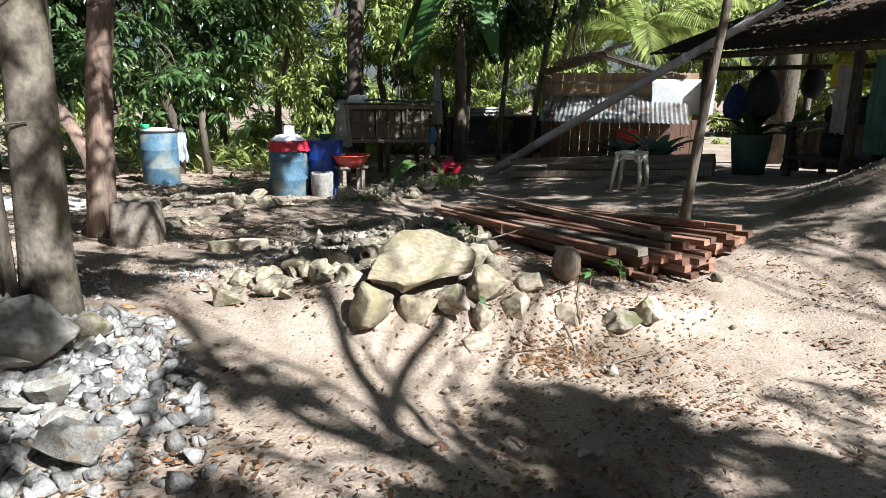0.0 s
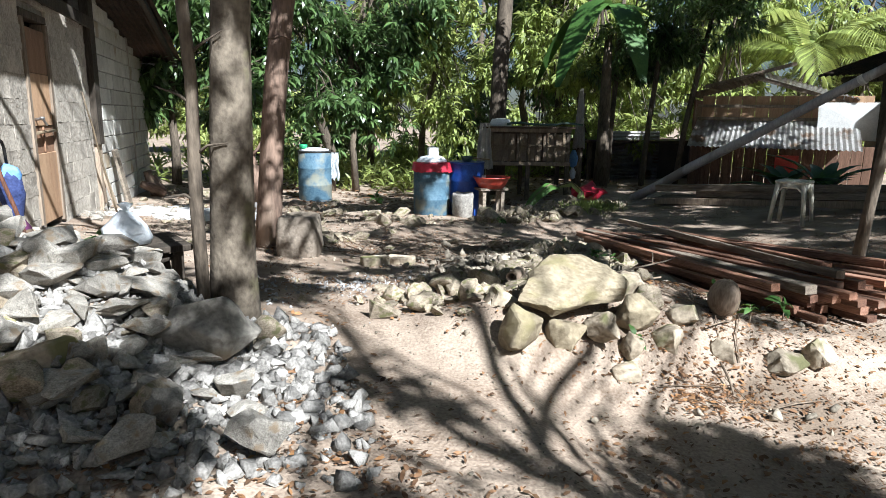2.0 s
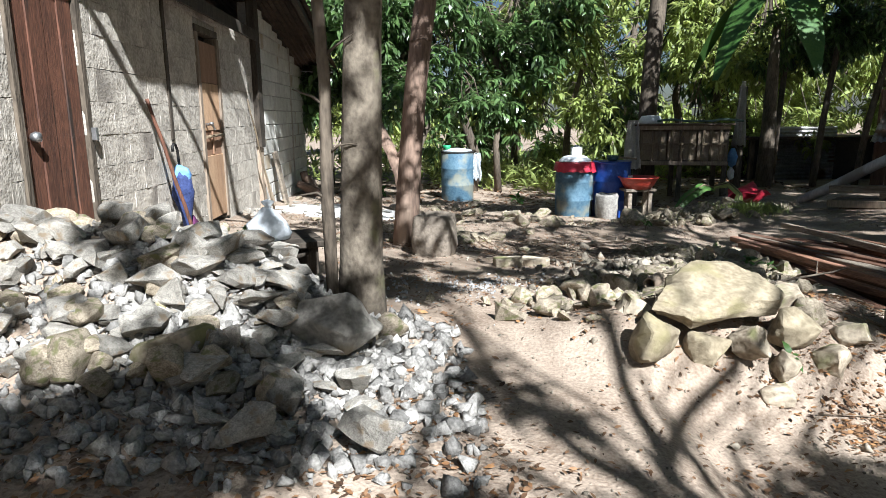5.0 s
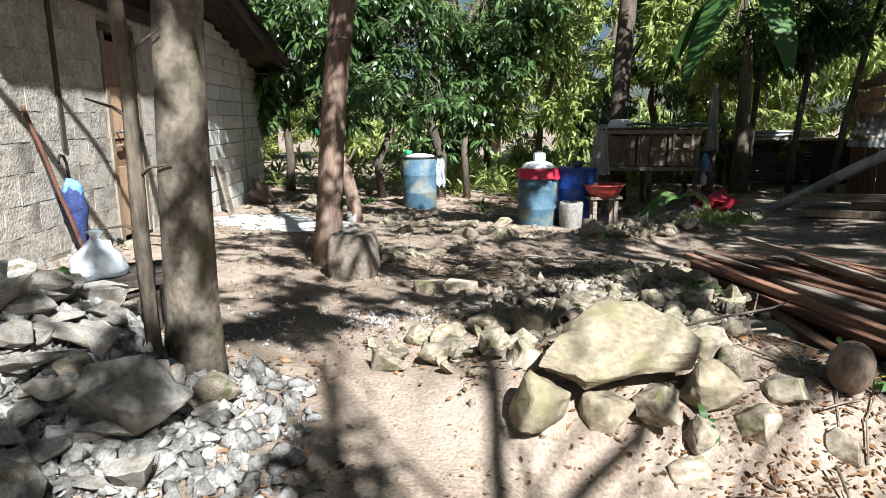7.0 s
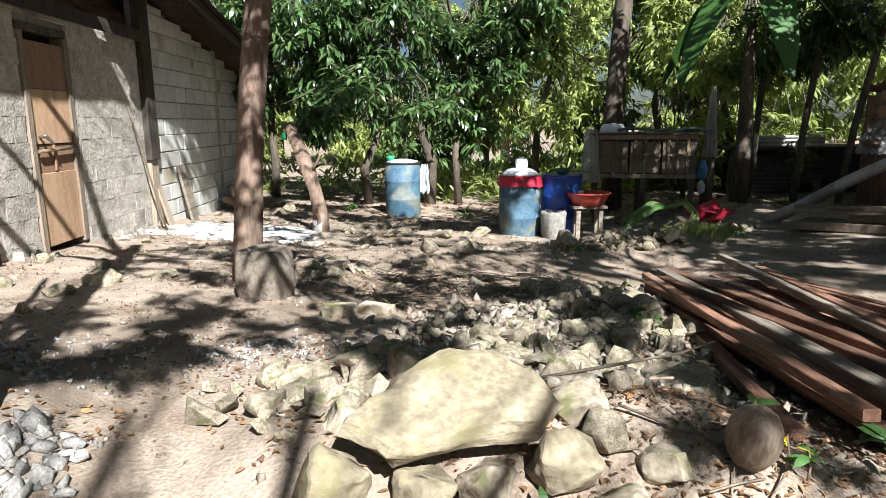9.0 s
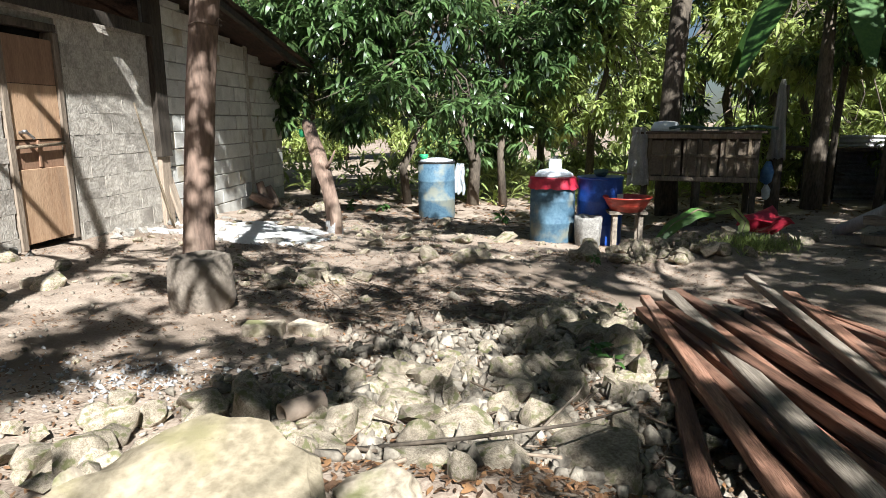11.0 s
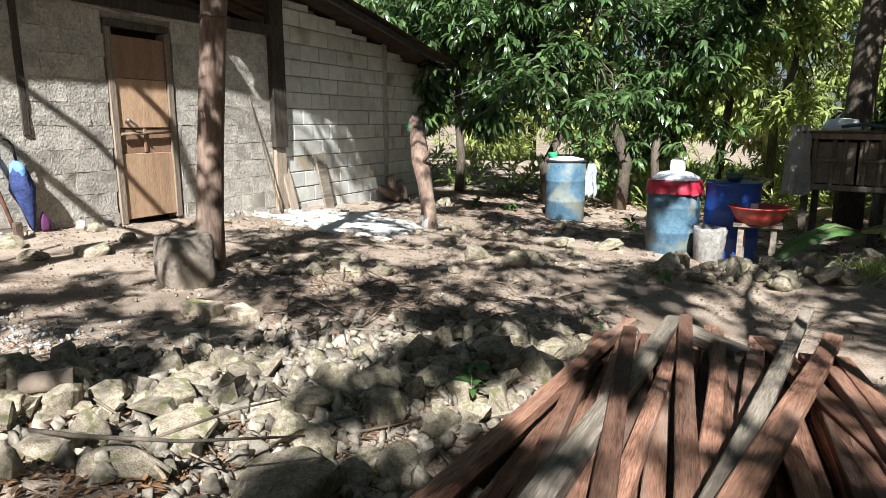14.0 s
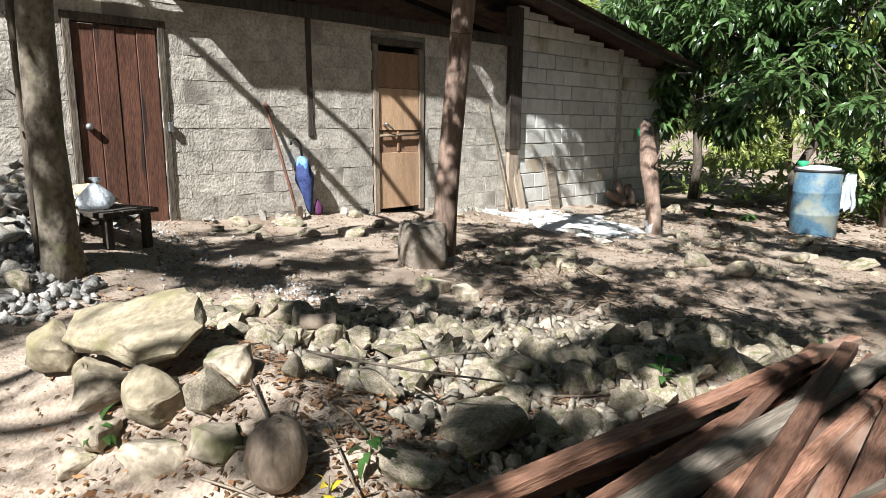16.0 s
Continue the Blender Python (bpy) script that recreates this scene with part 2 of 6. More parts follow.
def from_arrays(name, verts, tris, mat, smooth=False):
    """A triangle mesh from numpy arrays."""
    me = bpy.data.meshes.new(name)
    me.vertices.add(len(verts))
    me.vertices.foreach_set("co", np.asarray(verts, np.float32).ravel())
    me.loops.add(len(tris) * 3)
    me.loops.foreach_set("vertex_index", np.asarray(tris, np.int32).ravel())
    me.polygons.add(len(tris))
    me.polygons.foreach_set("loop_start", np.arange(0, len(tris) * 3, 3, dtype=np.int32))
    if smooth:
        me.polygons.foreach_set("use_smooth", np.ones(len(tris), bool))
    me.materials.append(M[mat])
    me.update(calc_edges=True)
    me.validate()
    return me


def bm_mesh(name, bm, mat, smooth=False):
    me = bpy.data.meshes.new(name)
    if smooth:
        for f in bm.faces:
            f.smooth = True
    bm.to_mesh(me)
    bm.free()
    me.materials.append(M[mat])
    return me


def part(name, data, material, parent, label="", m=None, smooth=False):
    """One mesh object under a thing or a part. data: a bmesh or a ready mesh."""
    me = data if isinstance(data, bpy.types.Mesh) else bm_mesh(name, data, material, smooth)
    ob = new(name, me)
    ob.parent = parent
    if m is not None:
        ob.matrix_basis = m
    return tagged(ob, label) if label else ob


def thing(name, label, category, m=None, group="", kind=""):
    ob = new(name)
    ob.empty_display_size = 0.1
    if m is not None:
        ob.matrix_basis = m
    return tagged(ob, label, category, group, kind)


def solid(name, data, material, label, category, m=None, group="", kind="", smooth=False):
    me = data if isinstance(data, bpy.types.Mesh) else bm_mesh(name, data, material, smooth)
    ob = new(name, me)
    if m is not None:
        ob.matrix_basis = m
    return tagged(ob, label, category, group, kind)


def box(x0, x1, y0, y1, z0, z1, bevel=0.0, seg=1):
    bm = bmesh.new()
    bmesh.ops.create_cube(bm, size=1)
    bmesh.ops.scale(bm, vec=(x1 - x0, y1 - y0, z1 - z0), verts=bm.verts)
    bmesh.ops.translate(bm, vec=((x0 + x1) / 2, (y0 + y1) / 2, (z0 + z1) / 2), verts=bm.verts)
    if bevel:
        bmesh.ops.bevel(bm, geom=bm.edges[:], offset=bevel, segments=seg, affect="EDGES", profile=0.5)
    return bm


def rough(bm, amount, scale, seed=0.0):
    """Push the vertices about by smooth noise."""
    for v in bm.verts:
        v.co += noise.noise_vector(v.co * scale + Vector((seed * 7.3, seed * 3.1, seed))) * amount
    return bm


def tube(points, radii, n=10, wobble=0.0, seed=0.0, caps=True, bm=None):
    """A round limb through the points."""
    bm = bm or bmesh.new()
    rings = []
    pts = [Vector(p) for p in points]
    for i, p in enumerate(pts):
        d = (pts[min(i + 1, len(pts) - 1)] - pts[max(i - 1, 0)]).normalized()
        u = d.orthogonal().normalized() if i == 0 else (u - d * u.dot(d)).normalized()
        w = d.cross(u)
        ring = []
        for k in range(n):
            a = 2 * math.pi * k / n
            r = radii[i] * (1 + wobble * noise.noise(Vector((math.cos(a) * 1.4 + seed, math.sin(a) * 1.4, i * 0.45 + seed))))
            ring.append(bm.verts.new(p + (u * math.cos(a) + w * math.sin(a)) * r))
        rings.append(ring)
    for a, b in zip(rings, rings[1:]):
        for k in range(n):
            f = bm.faces.new((a[k], a[(k + 1) % n], b[(k + 1) % n], b[k]))
            f.smooth = True
    if caps:
        bm.faces.new(list(reversed(rings[0])))
        bm.faces.new(rings[-1])
    return bm


def curve_points(a, b, n, sag=0.0, jitter=0.0, seed=0):
    rnd = random.Random(seed)
    a, b = Vector(a), Vector(b)
    out = []
    for i in range(n):
        t = i / (n - 1)
        p = a.lerp(b, t) + Vector((0, 0, -sag * 4 * t * (1 - t)))
        if 0 < i < n - 1:
            p += Vector([rnd.uniform(-jitter, jitter) for _ in range(3)])
        out.append(p)
    return out


def lathe(profile, n=24, wobble=0.0, seed=0.0, cap=True):
    """A turned shape from (radius, z) pairs."""
    bm = bmesh.new()
    rings = []
    for r, z in profile:
        ring = []
        for k in range(n):
            a = 2 * math.pi * k / n
            rr = r * (1 + wobble * noise.noise(Vector((math.cos(a) * 1.5 + seed, math.sin(a) * 1.5, z * 4))))
            ring.append(bm.verts.new((rr * math.cos(a), rr * math.sin(a), z)))
        rings.append(ring)
    for a, b in zip(rings, rings[1:]):
        for k in range(n):
            bm.faces.new((a[k], a[(k + 1) % n], b[(k + 1) % n], b[k])).smooth = True
    if cap:
        bm.faces.new(list(reversed(rings[0])))
        bm.faces.new(rings[-1])
    return bm


def stone(seed, angular=True, detail=False):
    """A stone about 1 across: a hull of random points, plain, or with softened faces and broken edges."""
    rnd = random.Random(seed)
    bm = bmesh.new()
    for _ in range(9 if angular else 16):
        v = Vector([rnd.gauss(0, 1) for _ in range(3)]).normalized() * (rnd.uniform(0.34, 0.56) if angular else rnd.uniform(0.40, 0.53))
        bm.verts.new(v)
    bmesh.ops.convex_hull(bm, input=bm.verts[:])
    bmesh.ops.delete(bm, geom=[v for v in bm.verts if not v.link_faces], context="VERTS")
    bmesh.ops.recalc_face_normals(bm, faces=bm.faces[:])
    if not angular:
        bmesh.ops.bevel(bm, geom=bm.edges[:], offset=0.022, segments=1, affect="EDGES")
        bmesh.ops.triangulate(bm, faces=bm.faces[:])
        if detail:
            bmesh.ops.subdivide_edges(bm, edges=bm.edges[:], cuts=2, use_grid_fill=True)
        for v in bm.verts:
            v.co += noise.noise_vector(v.co * 4 + Vector((seed * 5.1, 0, 0))) * 0.07
            if detail:
                v.co += noise.noise_vector(v.co * 11 + Vector((0, seed * 2.1, 0))) * 0.016 + noise.noise_vector(v.co * 26 + Vector((0, seed * 2.1, 0))) * 0.006
        for f in bm.faces:
            f.smooth = True
        for e in bm.edges:
            e.smooth = e.calc_face_angle(0) < 0.42
    return bm



def broken(seed):
    """A broken lump about 1 across, with chipped edges and flat faces."""
    rnd = random.Random(seed + 400)
    bm = bmesh.new()
    for _ in range(11):
        v = Vector([rnd.gauss(0, 1) for _ in range(3)]).normalized() * rnd.uniform(0.36, 0.56)
        bm.verts.new((v.x * 1.15, v.y * 0.9, v.z * 0.8))
    bmesh.ops.convex_hull(bm, input=bm.verts[:])
    bmesh.ops.delete(bm, geom=[v for v in bm.verts if not v.link_faces], context="VERTS")
    bmesh.ops.bevel(bm, geom=bm.edges[:], offset=0.018, segments=1, affect="EDGES")
    bmesh.ops.triangulate(bm, faces=bm.faces[:])
    bmesh.ops.subdivide_edges(bm, edges=[e for e in bm.edges if e.calc_length() > 0.25], cuts=1)
    bmesh.ops.triangulate(bm, faces=bm.faces[:])
    for v in bm.verts:
        v.co += noise.noise_vector(v.co * 5 + Vector((seed * 3.3, 0, 0))) * 0.06
    bmesh.ops.recalc_face_normals(bm, faces=bm.faces[:])
    for f in bm.faces:
        f.smooth = True
    for e in bm.edges:
        e.smooth = e.calc_face_angle(0) < 0.35
    return bm


CHIPS = [bm_mesh("stone", stone(i), "grit") for i in range(8)]
ANGULAR = [bm_mesh("stone", broken(i), "rubble") for i in range(16)]
ROUND = [bm_mesh("stone", stone(50 + i, False), "stone") for i in range(14)]
GREY_STONE = [bm_mesh("stone", stone(90 + i), "stone") for i in range(10)]


# ---- ground ----
def smooth01(v):
    v = min(max(v, 0.0), 1.0)
    return v * v * (3 - 2 * v)


def line_bump(x, y, a, b, width, height):
    ax, ay, bx, by = *a, *b
    t = min(max(((x - ax) * (bx - ax) + (y - ay) * (by - ay)) / ((bx - ax) ** 2 + (by - ay) ** 2), 0), 1)
    d2 = (x - ax - t * (bx - ax)) ** 2 + (y - ay - t * (by - ay)) ** 2
    return height * math.exp(-d2 / (2 * width * width))


def lie(x, y):
    """Height of the yard without small unevenness: it falls gently away, with a bank, a stone ridge and heaps."""
    z = 0.132 - 0.05 * (4.2 - y) if y < 4.2 else -0.06 * (min(y, 12) - 6.4) - 0.02 * max(0, min(y, 40) - 12)
    z = max(z, -0.05 if y < 4.2 else -9)
    z += -0.07 * (min(max(x, -3), 4) - 0.8) + 0.12 * min(max(x - 4.0, 0), 3)
    z += line_bump(x, y, (1.5, 4.04), (2.65, 4.24), 0.24, 0.18)
    z += line_bump(x, y, (2.2, 4.9), (3.1, 6.2), 0.45, 0.10)
    z -= 0.14 * smooth01((3.95 - y) / 0.5) * smooth01((x - 1.2) / 0.5) * smooth01((5.2 - x) / 1.5)
    z += line_bump(x, y, (-1.6, 4.2), (-0.45, 4.02), 0.40, 0.36)
    z += line_bump(x, y, (1.9, 8.7), (2.4, 8.8), 0.35, 0.08)
    z += line_bump(x, y, (6.9, 4.0), (8.2, 4.4), 0.6, 0.5)
    z += line_bump(x, y, (3.7, 9.4), (4.9, 9.9), 0.45, 0.15)
    return z


def ground_z(x, y):
    z = lie(x, y)
    near = max(0.0, 1 - (abs(x - 2) + abs(y - 6)) / 30)
    z += near * (0.035 * noise.noise(Vector((x * 0.9, y * 0.9, 2))) + 0.016 * noise.noise(Vector((x * 3.1, y * 3.1, 7))) + 0.009 * noise.noise(Vector((x * 7.5, y * 7.5, 1))))
    return z


def axis(points):
    out = []
    for a, b, step in points:
        out += list(np.arange(a, b, step))
    return out + [points[-1][1]]


gx = axis(((-400, -60, 68), (-60, -12, 6), (-12, -3, 0.6), (-3, 7.5, 0.05), (7.5, 16, 0.4), (16, 60, 5), (60, 400, 68)))
gy = axis(((-400, -40, 60), (-40, -6, 3), (-6, 0.6, 0.3), (0.6, 12, 0.05), (12, 22, 0.4), (22, 60, 4), (60, 400, 68)))
gv = [(x, y, ground_z(x, y)) for y in gy for x in gx]
gf = [(j * len(gx) + i, j * len(gx) + i + 1, (j + 1) * len(gx) + i + 1, (j + 1) * len(gx) + i) for j in range(len(gy) - 1) for i in range(len(gx) - 1)]
solid("ground", mesh_from("ground", gv, gf, "earth", True), None, "dry dusty yard earth with scattered leaf litter", "ground", kind="structure")

# ---- house: block wall along the yard ----
WX = -1.53


def gable_z(y):
    """Underside of the roof along the wall."""
    return 2.55 if y < 10.1 else 2.66 - (y - 10.1) * 0.16


house_wall = thing("wall_yard", "long hollow-block house wall, grey render and pale blocks", "wall", kind="structure")
DOORS = ((4.70, 5.36, 1.90), (7.69, 8.37, 1.92))


def wall_core(y0, y1, z0, z1, name="wall_core"):
    part(name, rough(box(WX - 0.16, WX - 0.012, y0, y1, z0, z1), 0.0, 1), "mortar", house_wall)


wall_core(-2.0, 4.70, -0.3, 2.2)
wall_core(5.36, 7.69, -0.3, 2.2)
wall_core(8.37, 10.1, -0.3, 2.2)
wall_core(4.70, 5.36, 1.93, 2.2)
wall_core(7.69, 8.37, 1.97, 2.2)
for k in range(10):
    y0, y1 = 10.1 + k * 0.412, 10.1 + (k + 1) * 0.412
    wall_core(y0, y1, -0.5, gable_z((y0 + y1) / 2) - 0.03)
end_wall = thing("wall_end", "plain block end wall of the house", "wall", kind="structure")
part("wall_core", box(-7.0, WX - 0.17, 14.07, 14.22, -0.6, 1.95), "mortar", end_wall)
part("wall_core", box(-7.0, WX - 0.17, -2.0, -1.85, -0.3, 2.6), "mortar", end_wall)
back_wall = thing("wall_back", "plain block back wall of the house", "wall", kind="structure")
part("wall_core", box(-7.15, -7.0, -2.0, 14.22, -0.5, 2.6), "mortar", back_wall)
# indoor shade is put into the floor's colour
house_floor = solid("floor_house", box(-7.0, WX - 0.17, -1.85, 14.07, -0.1, 0.12), "dark_void", "bare concrete floor inside the house, coloured near black as in shade", "floor", kind="structure")

# roof sheets
roof = thing("roof", "old rusted corrugated roof with a shallow overhang", "roof", kind="structure")


def corrugated(width, length, pitch=0.076, depth=0.012, nx=None):
    """A wavy sheet: waves across x, length along y."""
    bm = bmesh.new()
    steps = int(width / pitch * 4)
    rows = []
    for j in range(5):
        rows.append([bm.verts.new((i * width / steps, length * j / 4, depth * math.sin(i * math.pi / 2))) for i in range(steps + 1)])
    for a, b in zip(rows, rows[1:]):
        for i in range(steps):
            bm.faces.new((a[i], a[i + 1], b[i + 1], b[i]))
    bmesh.ops.solidify(bm, geom=bm.faces[:], thickness=0.003)
    return bm


sheet = bm_mesh("roof_sheet", corrugated(0.86, 6.1), "rust")
for k in range(12):
    y = -2.1 + k * 0.84
    part("roof_sheet", sheet, None, roof, m=Matrix.Translation((-0.91 if k > 7 else -1.46, y, (3.0 if k > 7 else 2.23) + 0.006 * (k % 2))) @ Matrix.Rotation(radians(90), 4, "Z") @ Matrix.Rotation(radians(9), 4, "X"))
slope = math.atan(0.16)
for k in range(6):
    part("roof_sheet", bm_mesh("roof_sheet", corrugated(0.86, 6.75), "rust"), None, roof, m=Matrix.Translation((-0.88 - 0.84 * (k + 1), 8.2, 3.03 + 0.006 * (k % 2))) @ Matrix.Rotation(-slope, 4, "X"))
for k in range(9):
    part("rafter", box(-6.9, -1.46, -1.6 + k * 1.42, -1.55 + k * 1.42, -0.08, 0.0), "bark_dark", roof, m=Matrix.Translation((0, 0, 2.2)))
for k in range(3):
    part("purlin", box(-0.03, 0.03, 0, 6.7, -0.1, -0.02), "dark_wood", roof, m=Matrix.Translation((-0.95 - k * 1.9, 8.2, 3.01)) @ Matrix.Rotation(-slope, 4, "X"))
part("fascia", rough(box(-1.44, -1.41, -2.3, 9.95, 2.09, 2.215), 0.012, 1.7), "dark_wood", roof)
part("flashing", rough(box(-1.5, -0.92, 13.9, 14.9, 1.97, 1.985), 0.05, 2.5), "tin", roof)


# ---- leaves and trees ----
def leaf_arrays(centres, ways, rng, per, length, width, droop, upright=0.0):
    """Whorls of folded leaves round each twig end, as vertices and triangles."""
    n = len(centres) * per
    c = np.repeat(centres, per, 0)
    az = rng.uniform(0, 2 * np.pi, n)
    el = rng.normal(upright - droop, 0.5, n)
    d = np.stack([np.cos(az) * np.cos(el), np.sin(az) * np.cos(el), np.sin(el)], 1)
    d += np.repeat(ways, per, 0) * 0.5
    d /= np.linalg.norm(d, axis=1, keepdims=True)
    up = np.tile([0.0, 0.0, 1.0], (n, 1)) + rng.normal(0, 0.35, (n, 3))
    s = np.cross(d, up)
    s /= np.linalg.norm(s, axis=1, keepdims=True) + 1e-6
    u = np.cross(s, d)
    L = (length * rng.uniform(0.6, 1.25, n))[:, None]
    w = L * width
    base = c + d * L * 0.12
    mid1, mid2 = base + d * L * 0.35, base + d * L * 0.7 - u * L * 0.06
    tip = base + d * L - u * L * 0.2
    fold = u * w * 0.35
    v = np.stack([base, mid1 + s * w * 0.5 + fold, mid2 + s * w * 0.38 + fold * 0.7, tip, mid2 - s * w * 0.38 + fold * 0.7, mid1 - s * w * 0.5 + fold], 1).reshape(-1, 3)
    k = np.arange(n)[:, None] * 6
    t = np.concatenate([k + [0, 1, 5], k + [1, 2, 5], k + [2, 4, 5], k + [2, 3, 4]], 1).reshape(-1, 3)
    return v, t


def crown_mesh(seed, blobs, twigs, mat="leaf", per=9, length=0.19, width=0.24, droop=0.5, keep=0.5, freq=0.9):
    """Leaf whorls in a set of (x, y, z, rx, ry, rz) blobs, thinned by noise so that the outline is ragged and has gaps."""
    rng = np.random.default_rng(seed)
    blobs = np.array(blobs, float)
    vol = blobs[:, 3] * blobs[:, 4] * blobs[:, 5]
    pts, ways = [], []
    tries = 0
    while len(pts) < twigs and tries < twigs * 12:
        tries += 1
        b = blobs[rng.choice(len(blobs), p=vol / vol.sum())]
        d = rng.normal(0, 1, 3)
        d /= np.linalg.norm(d)
        r = rng.uniform(0.25, 1.0) ** 0.5
        p = b[:3] + d * r * b[3:6]
        if noise.noise(Vector(p) * freq + Vector((seed * 3.7, 0, 0))) + 0.6 * noise.noise(Vector(p) * freq * 2.7) < (0.5 - keep) * 0.9:
            continue
        pts.append(p)
        ways.append(d * 0.8)
    v, t = leaf_arrays(np.array(pts), np.array(ways), rng, per, length, width, droop)
    return from_arrays("crown", v, t, mat)


def limb_mesh(base, top, b, rnd, r):
    """One branch from the upper trunk into a blob, with its twigs."""
    bm = bmesh.new()
    a = Vector(base).lerp(Vector(top), rnd.uniform(0.55, 1.0))
    e = Vector(b[:3])
    tube(curve_points(a, e, 6, -0.2, 0.12, rnd.random()), [r * (1 - 0.16 * i) for i in range(6)], 7, 0.1, rnd.random(), True, bm)
    for _ in range(3):
        q = e + Vector((rnd.uniform(-b[3], b[3]), rnd.uniform(-b[4], b[4]), rnd.uniform(-b[5], b[5]) * 0.7))
        tube(curve_points(a.lerp(e, 0.6), q, 5, 0, 0.1, rnd.random()), [r * 0.45 * (1 - 0.2 * i) for i in range(5)], 5, 0, 0, True, bm)
    return bm


def tree(name, label, points, radii, blobs, twigs, seed, bark="bark_dark", leaf="leaf", limb=0.05, group="", extra=(), **kw):
    rnd = random.Random(seed)
    x, y = points[0][:2]
    z = points[0][2]
    ob = thing(name, label, "tree", Matrix.Translation((x, y, z)), group)
    local = [(p[0] - x, p[1] - y, p[2] - z) for p in points]
    bl = [(b[0] - x, b[1] - y, b[2] - z, *b[3:]) for b in blobs]
    bm = tube(local, radii, 14, 0.14, seed)
    trunk = part("trunk", bm, bark, ob)
    for pts, r in extra:
        q = [(p[0] - x, p[1] - y, p[2] - z) for p in pts]
        part("limb", tube(q, [r * (1 - 0.1 * i) for i in range(len(q))], 9, 0.12, seed), bark, ob)
    if bl:
        for b in bl:
            part("limb", limb_mesh(local[len(local) // 2], local[-1], b, rnd, limb), bark, ob)
        if twigs:
            part("crown", crown_mesh(seed, bl, twigs, leaf, **kw), leaf, ob)
    return ob


def ring_blobs(seed, cx, cy, cz, spread, n, size, flat=0.6):
    rnd = random.Random(seed)
    out = []
    for _ in range(n):
        a, r = rnd.uniform(0, 6.28), spread * math.sqrt(rnd.random())
        s = size * rnd.uniform(0.7, 1.3)
        out.append((cx + r * math.cos(a), cy + r * math.sin(a), cz + rnd.uniform(-0.5, 0.5) * spread * 0.5, s, s, s * flat))
    return out


gz = ground_z
def shade(sx, sy, z, r, flat=0.3):
    """A leafy blob at four fifths of height z whose shadow falls on the yard round (sx, sy)."""
    z *= 0.8
    h = z / math.tan(radians(SUN_EL))
    return (sx - SUN_DIR.x * h, sy - SUN_DIR.y * h, z, r, r, r * flat)


# yard trees; mostly unseen crowns added to shade the yard and block sky
tree("mango_tree", "grey mottled tree trunk in the yard beside rubble", [(0.235, 4.09, 0.1), (0.24, 4.08, 0.5), (0.26, 4.06, 1.0), (0.28, 4.06, 1.5), (0.33, 4.08, 2.3), (0.45, 4.2, 3.2), (0.5, 4.2, 4.2)],
     [0.125, 0.095, 0.088, 0.086, 0.081, 0.075, 0.06], [shade(0.3, 8.6, 4.8, 0.8), shade(1.3, 8.0, 5.0, 0.7), shade(2.4, 9.2, 5.4, 0.9), shade(-0.1, 10.4, 5.6, 0.7), shade(1.2, 10.0, 5.8, 1.0), shade(0.4, 6.9, 4.4, 0.5), shade(1.0, 6.3, 5.0, 1.1, 0.3), shade(2.2, 7.6, 5.2, 1.2, 0.3), shade(0.0, 8.0, 5.0, 1.1, 0.3), (1.1, 1.2, 4.4, 0.5, 0.5, 0.4), (1.0, 1.7, 4.0, 0.4, 0.4, 0.3)], 760, 3, "bark", limb=0.02, keep=0.36, freq=2.8, length=0.17,
     extra=(([(0.45, 4.3, 3.1), (-0.1, 4.3, 3.3), (-0.58, 4.1, 3.45), (-0.6, 3.2, 4.2), (-0.58, 2.2, 5.0)], 0.05), ([(0.45, 4.3, 3.3), (0.0, 4.7, 3.5), (-0.45, 4.6, 3.75), (-0.5, 3.8, 4.3), (-0.47, 3.0, 4.9)], 0.04), ([(0.45, 4.3, 3.3), (-0.2, 5.2, 3.6), (-0.5, 5.6, 3.8), (-0.5, 4.9, 4.4), (-0.4, 4.2, 5.0)], 0.05)))
tree("santol_tree", "slim reddish bare trunk with a wire band", [(0.43, 6.86, -0.06), (0.46, 6.86, 0.4), (0.50, 6.87, 0.9), (0.55, 6.88, 1.4), (0.63, 6.88, 2.0), (0.8, 6.8, 3.0), (0.9, 6.6, 4.2), (1.2, 6.4, 5.6)],
     [0.118, 0.10, 0.096, 0.094, 0.088, 0.08, 0.07, 0.05], [shade(1.6, 11.6, 6.2, 0.9), shade(3.0, 11.8, 6.4, 0.9), shade(-0.6, 12.6, 6.6, 0.9), shade(0.6, 12.4, 6.6, 0.8), shade(3.6, 12.6, 7.0, 0.8), shade(-1.8, 12.9, 7.0, 0.45), shade(-1.8, 13.5, 7.0, 0.6), shade(-1.8, 14.2, 7.0, 0.6), (0.0, 7.4, 6.4, 1.1, 1.1, 0.5), (2.2, 7.2, 6.8, 1.1, 1.1, 0.5)], 1050, 4, "bark_red", limb=0.025, keep=0.46, freq=1.6, length=0.24)
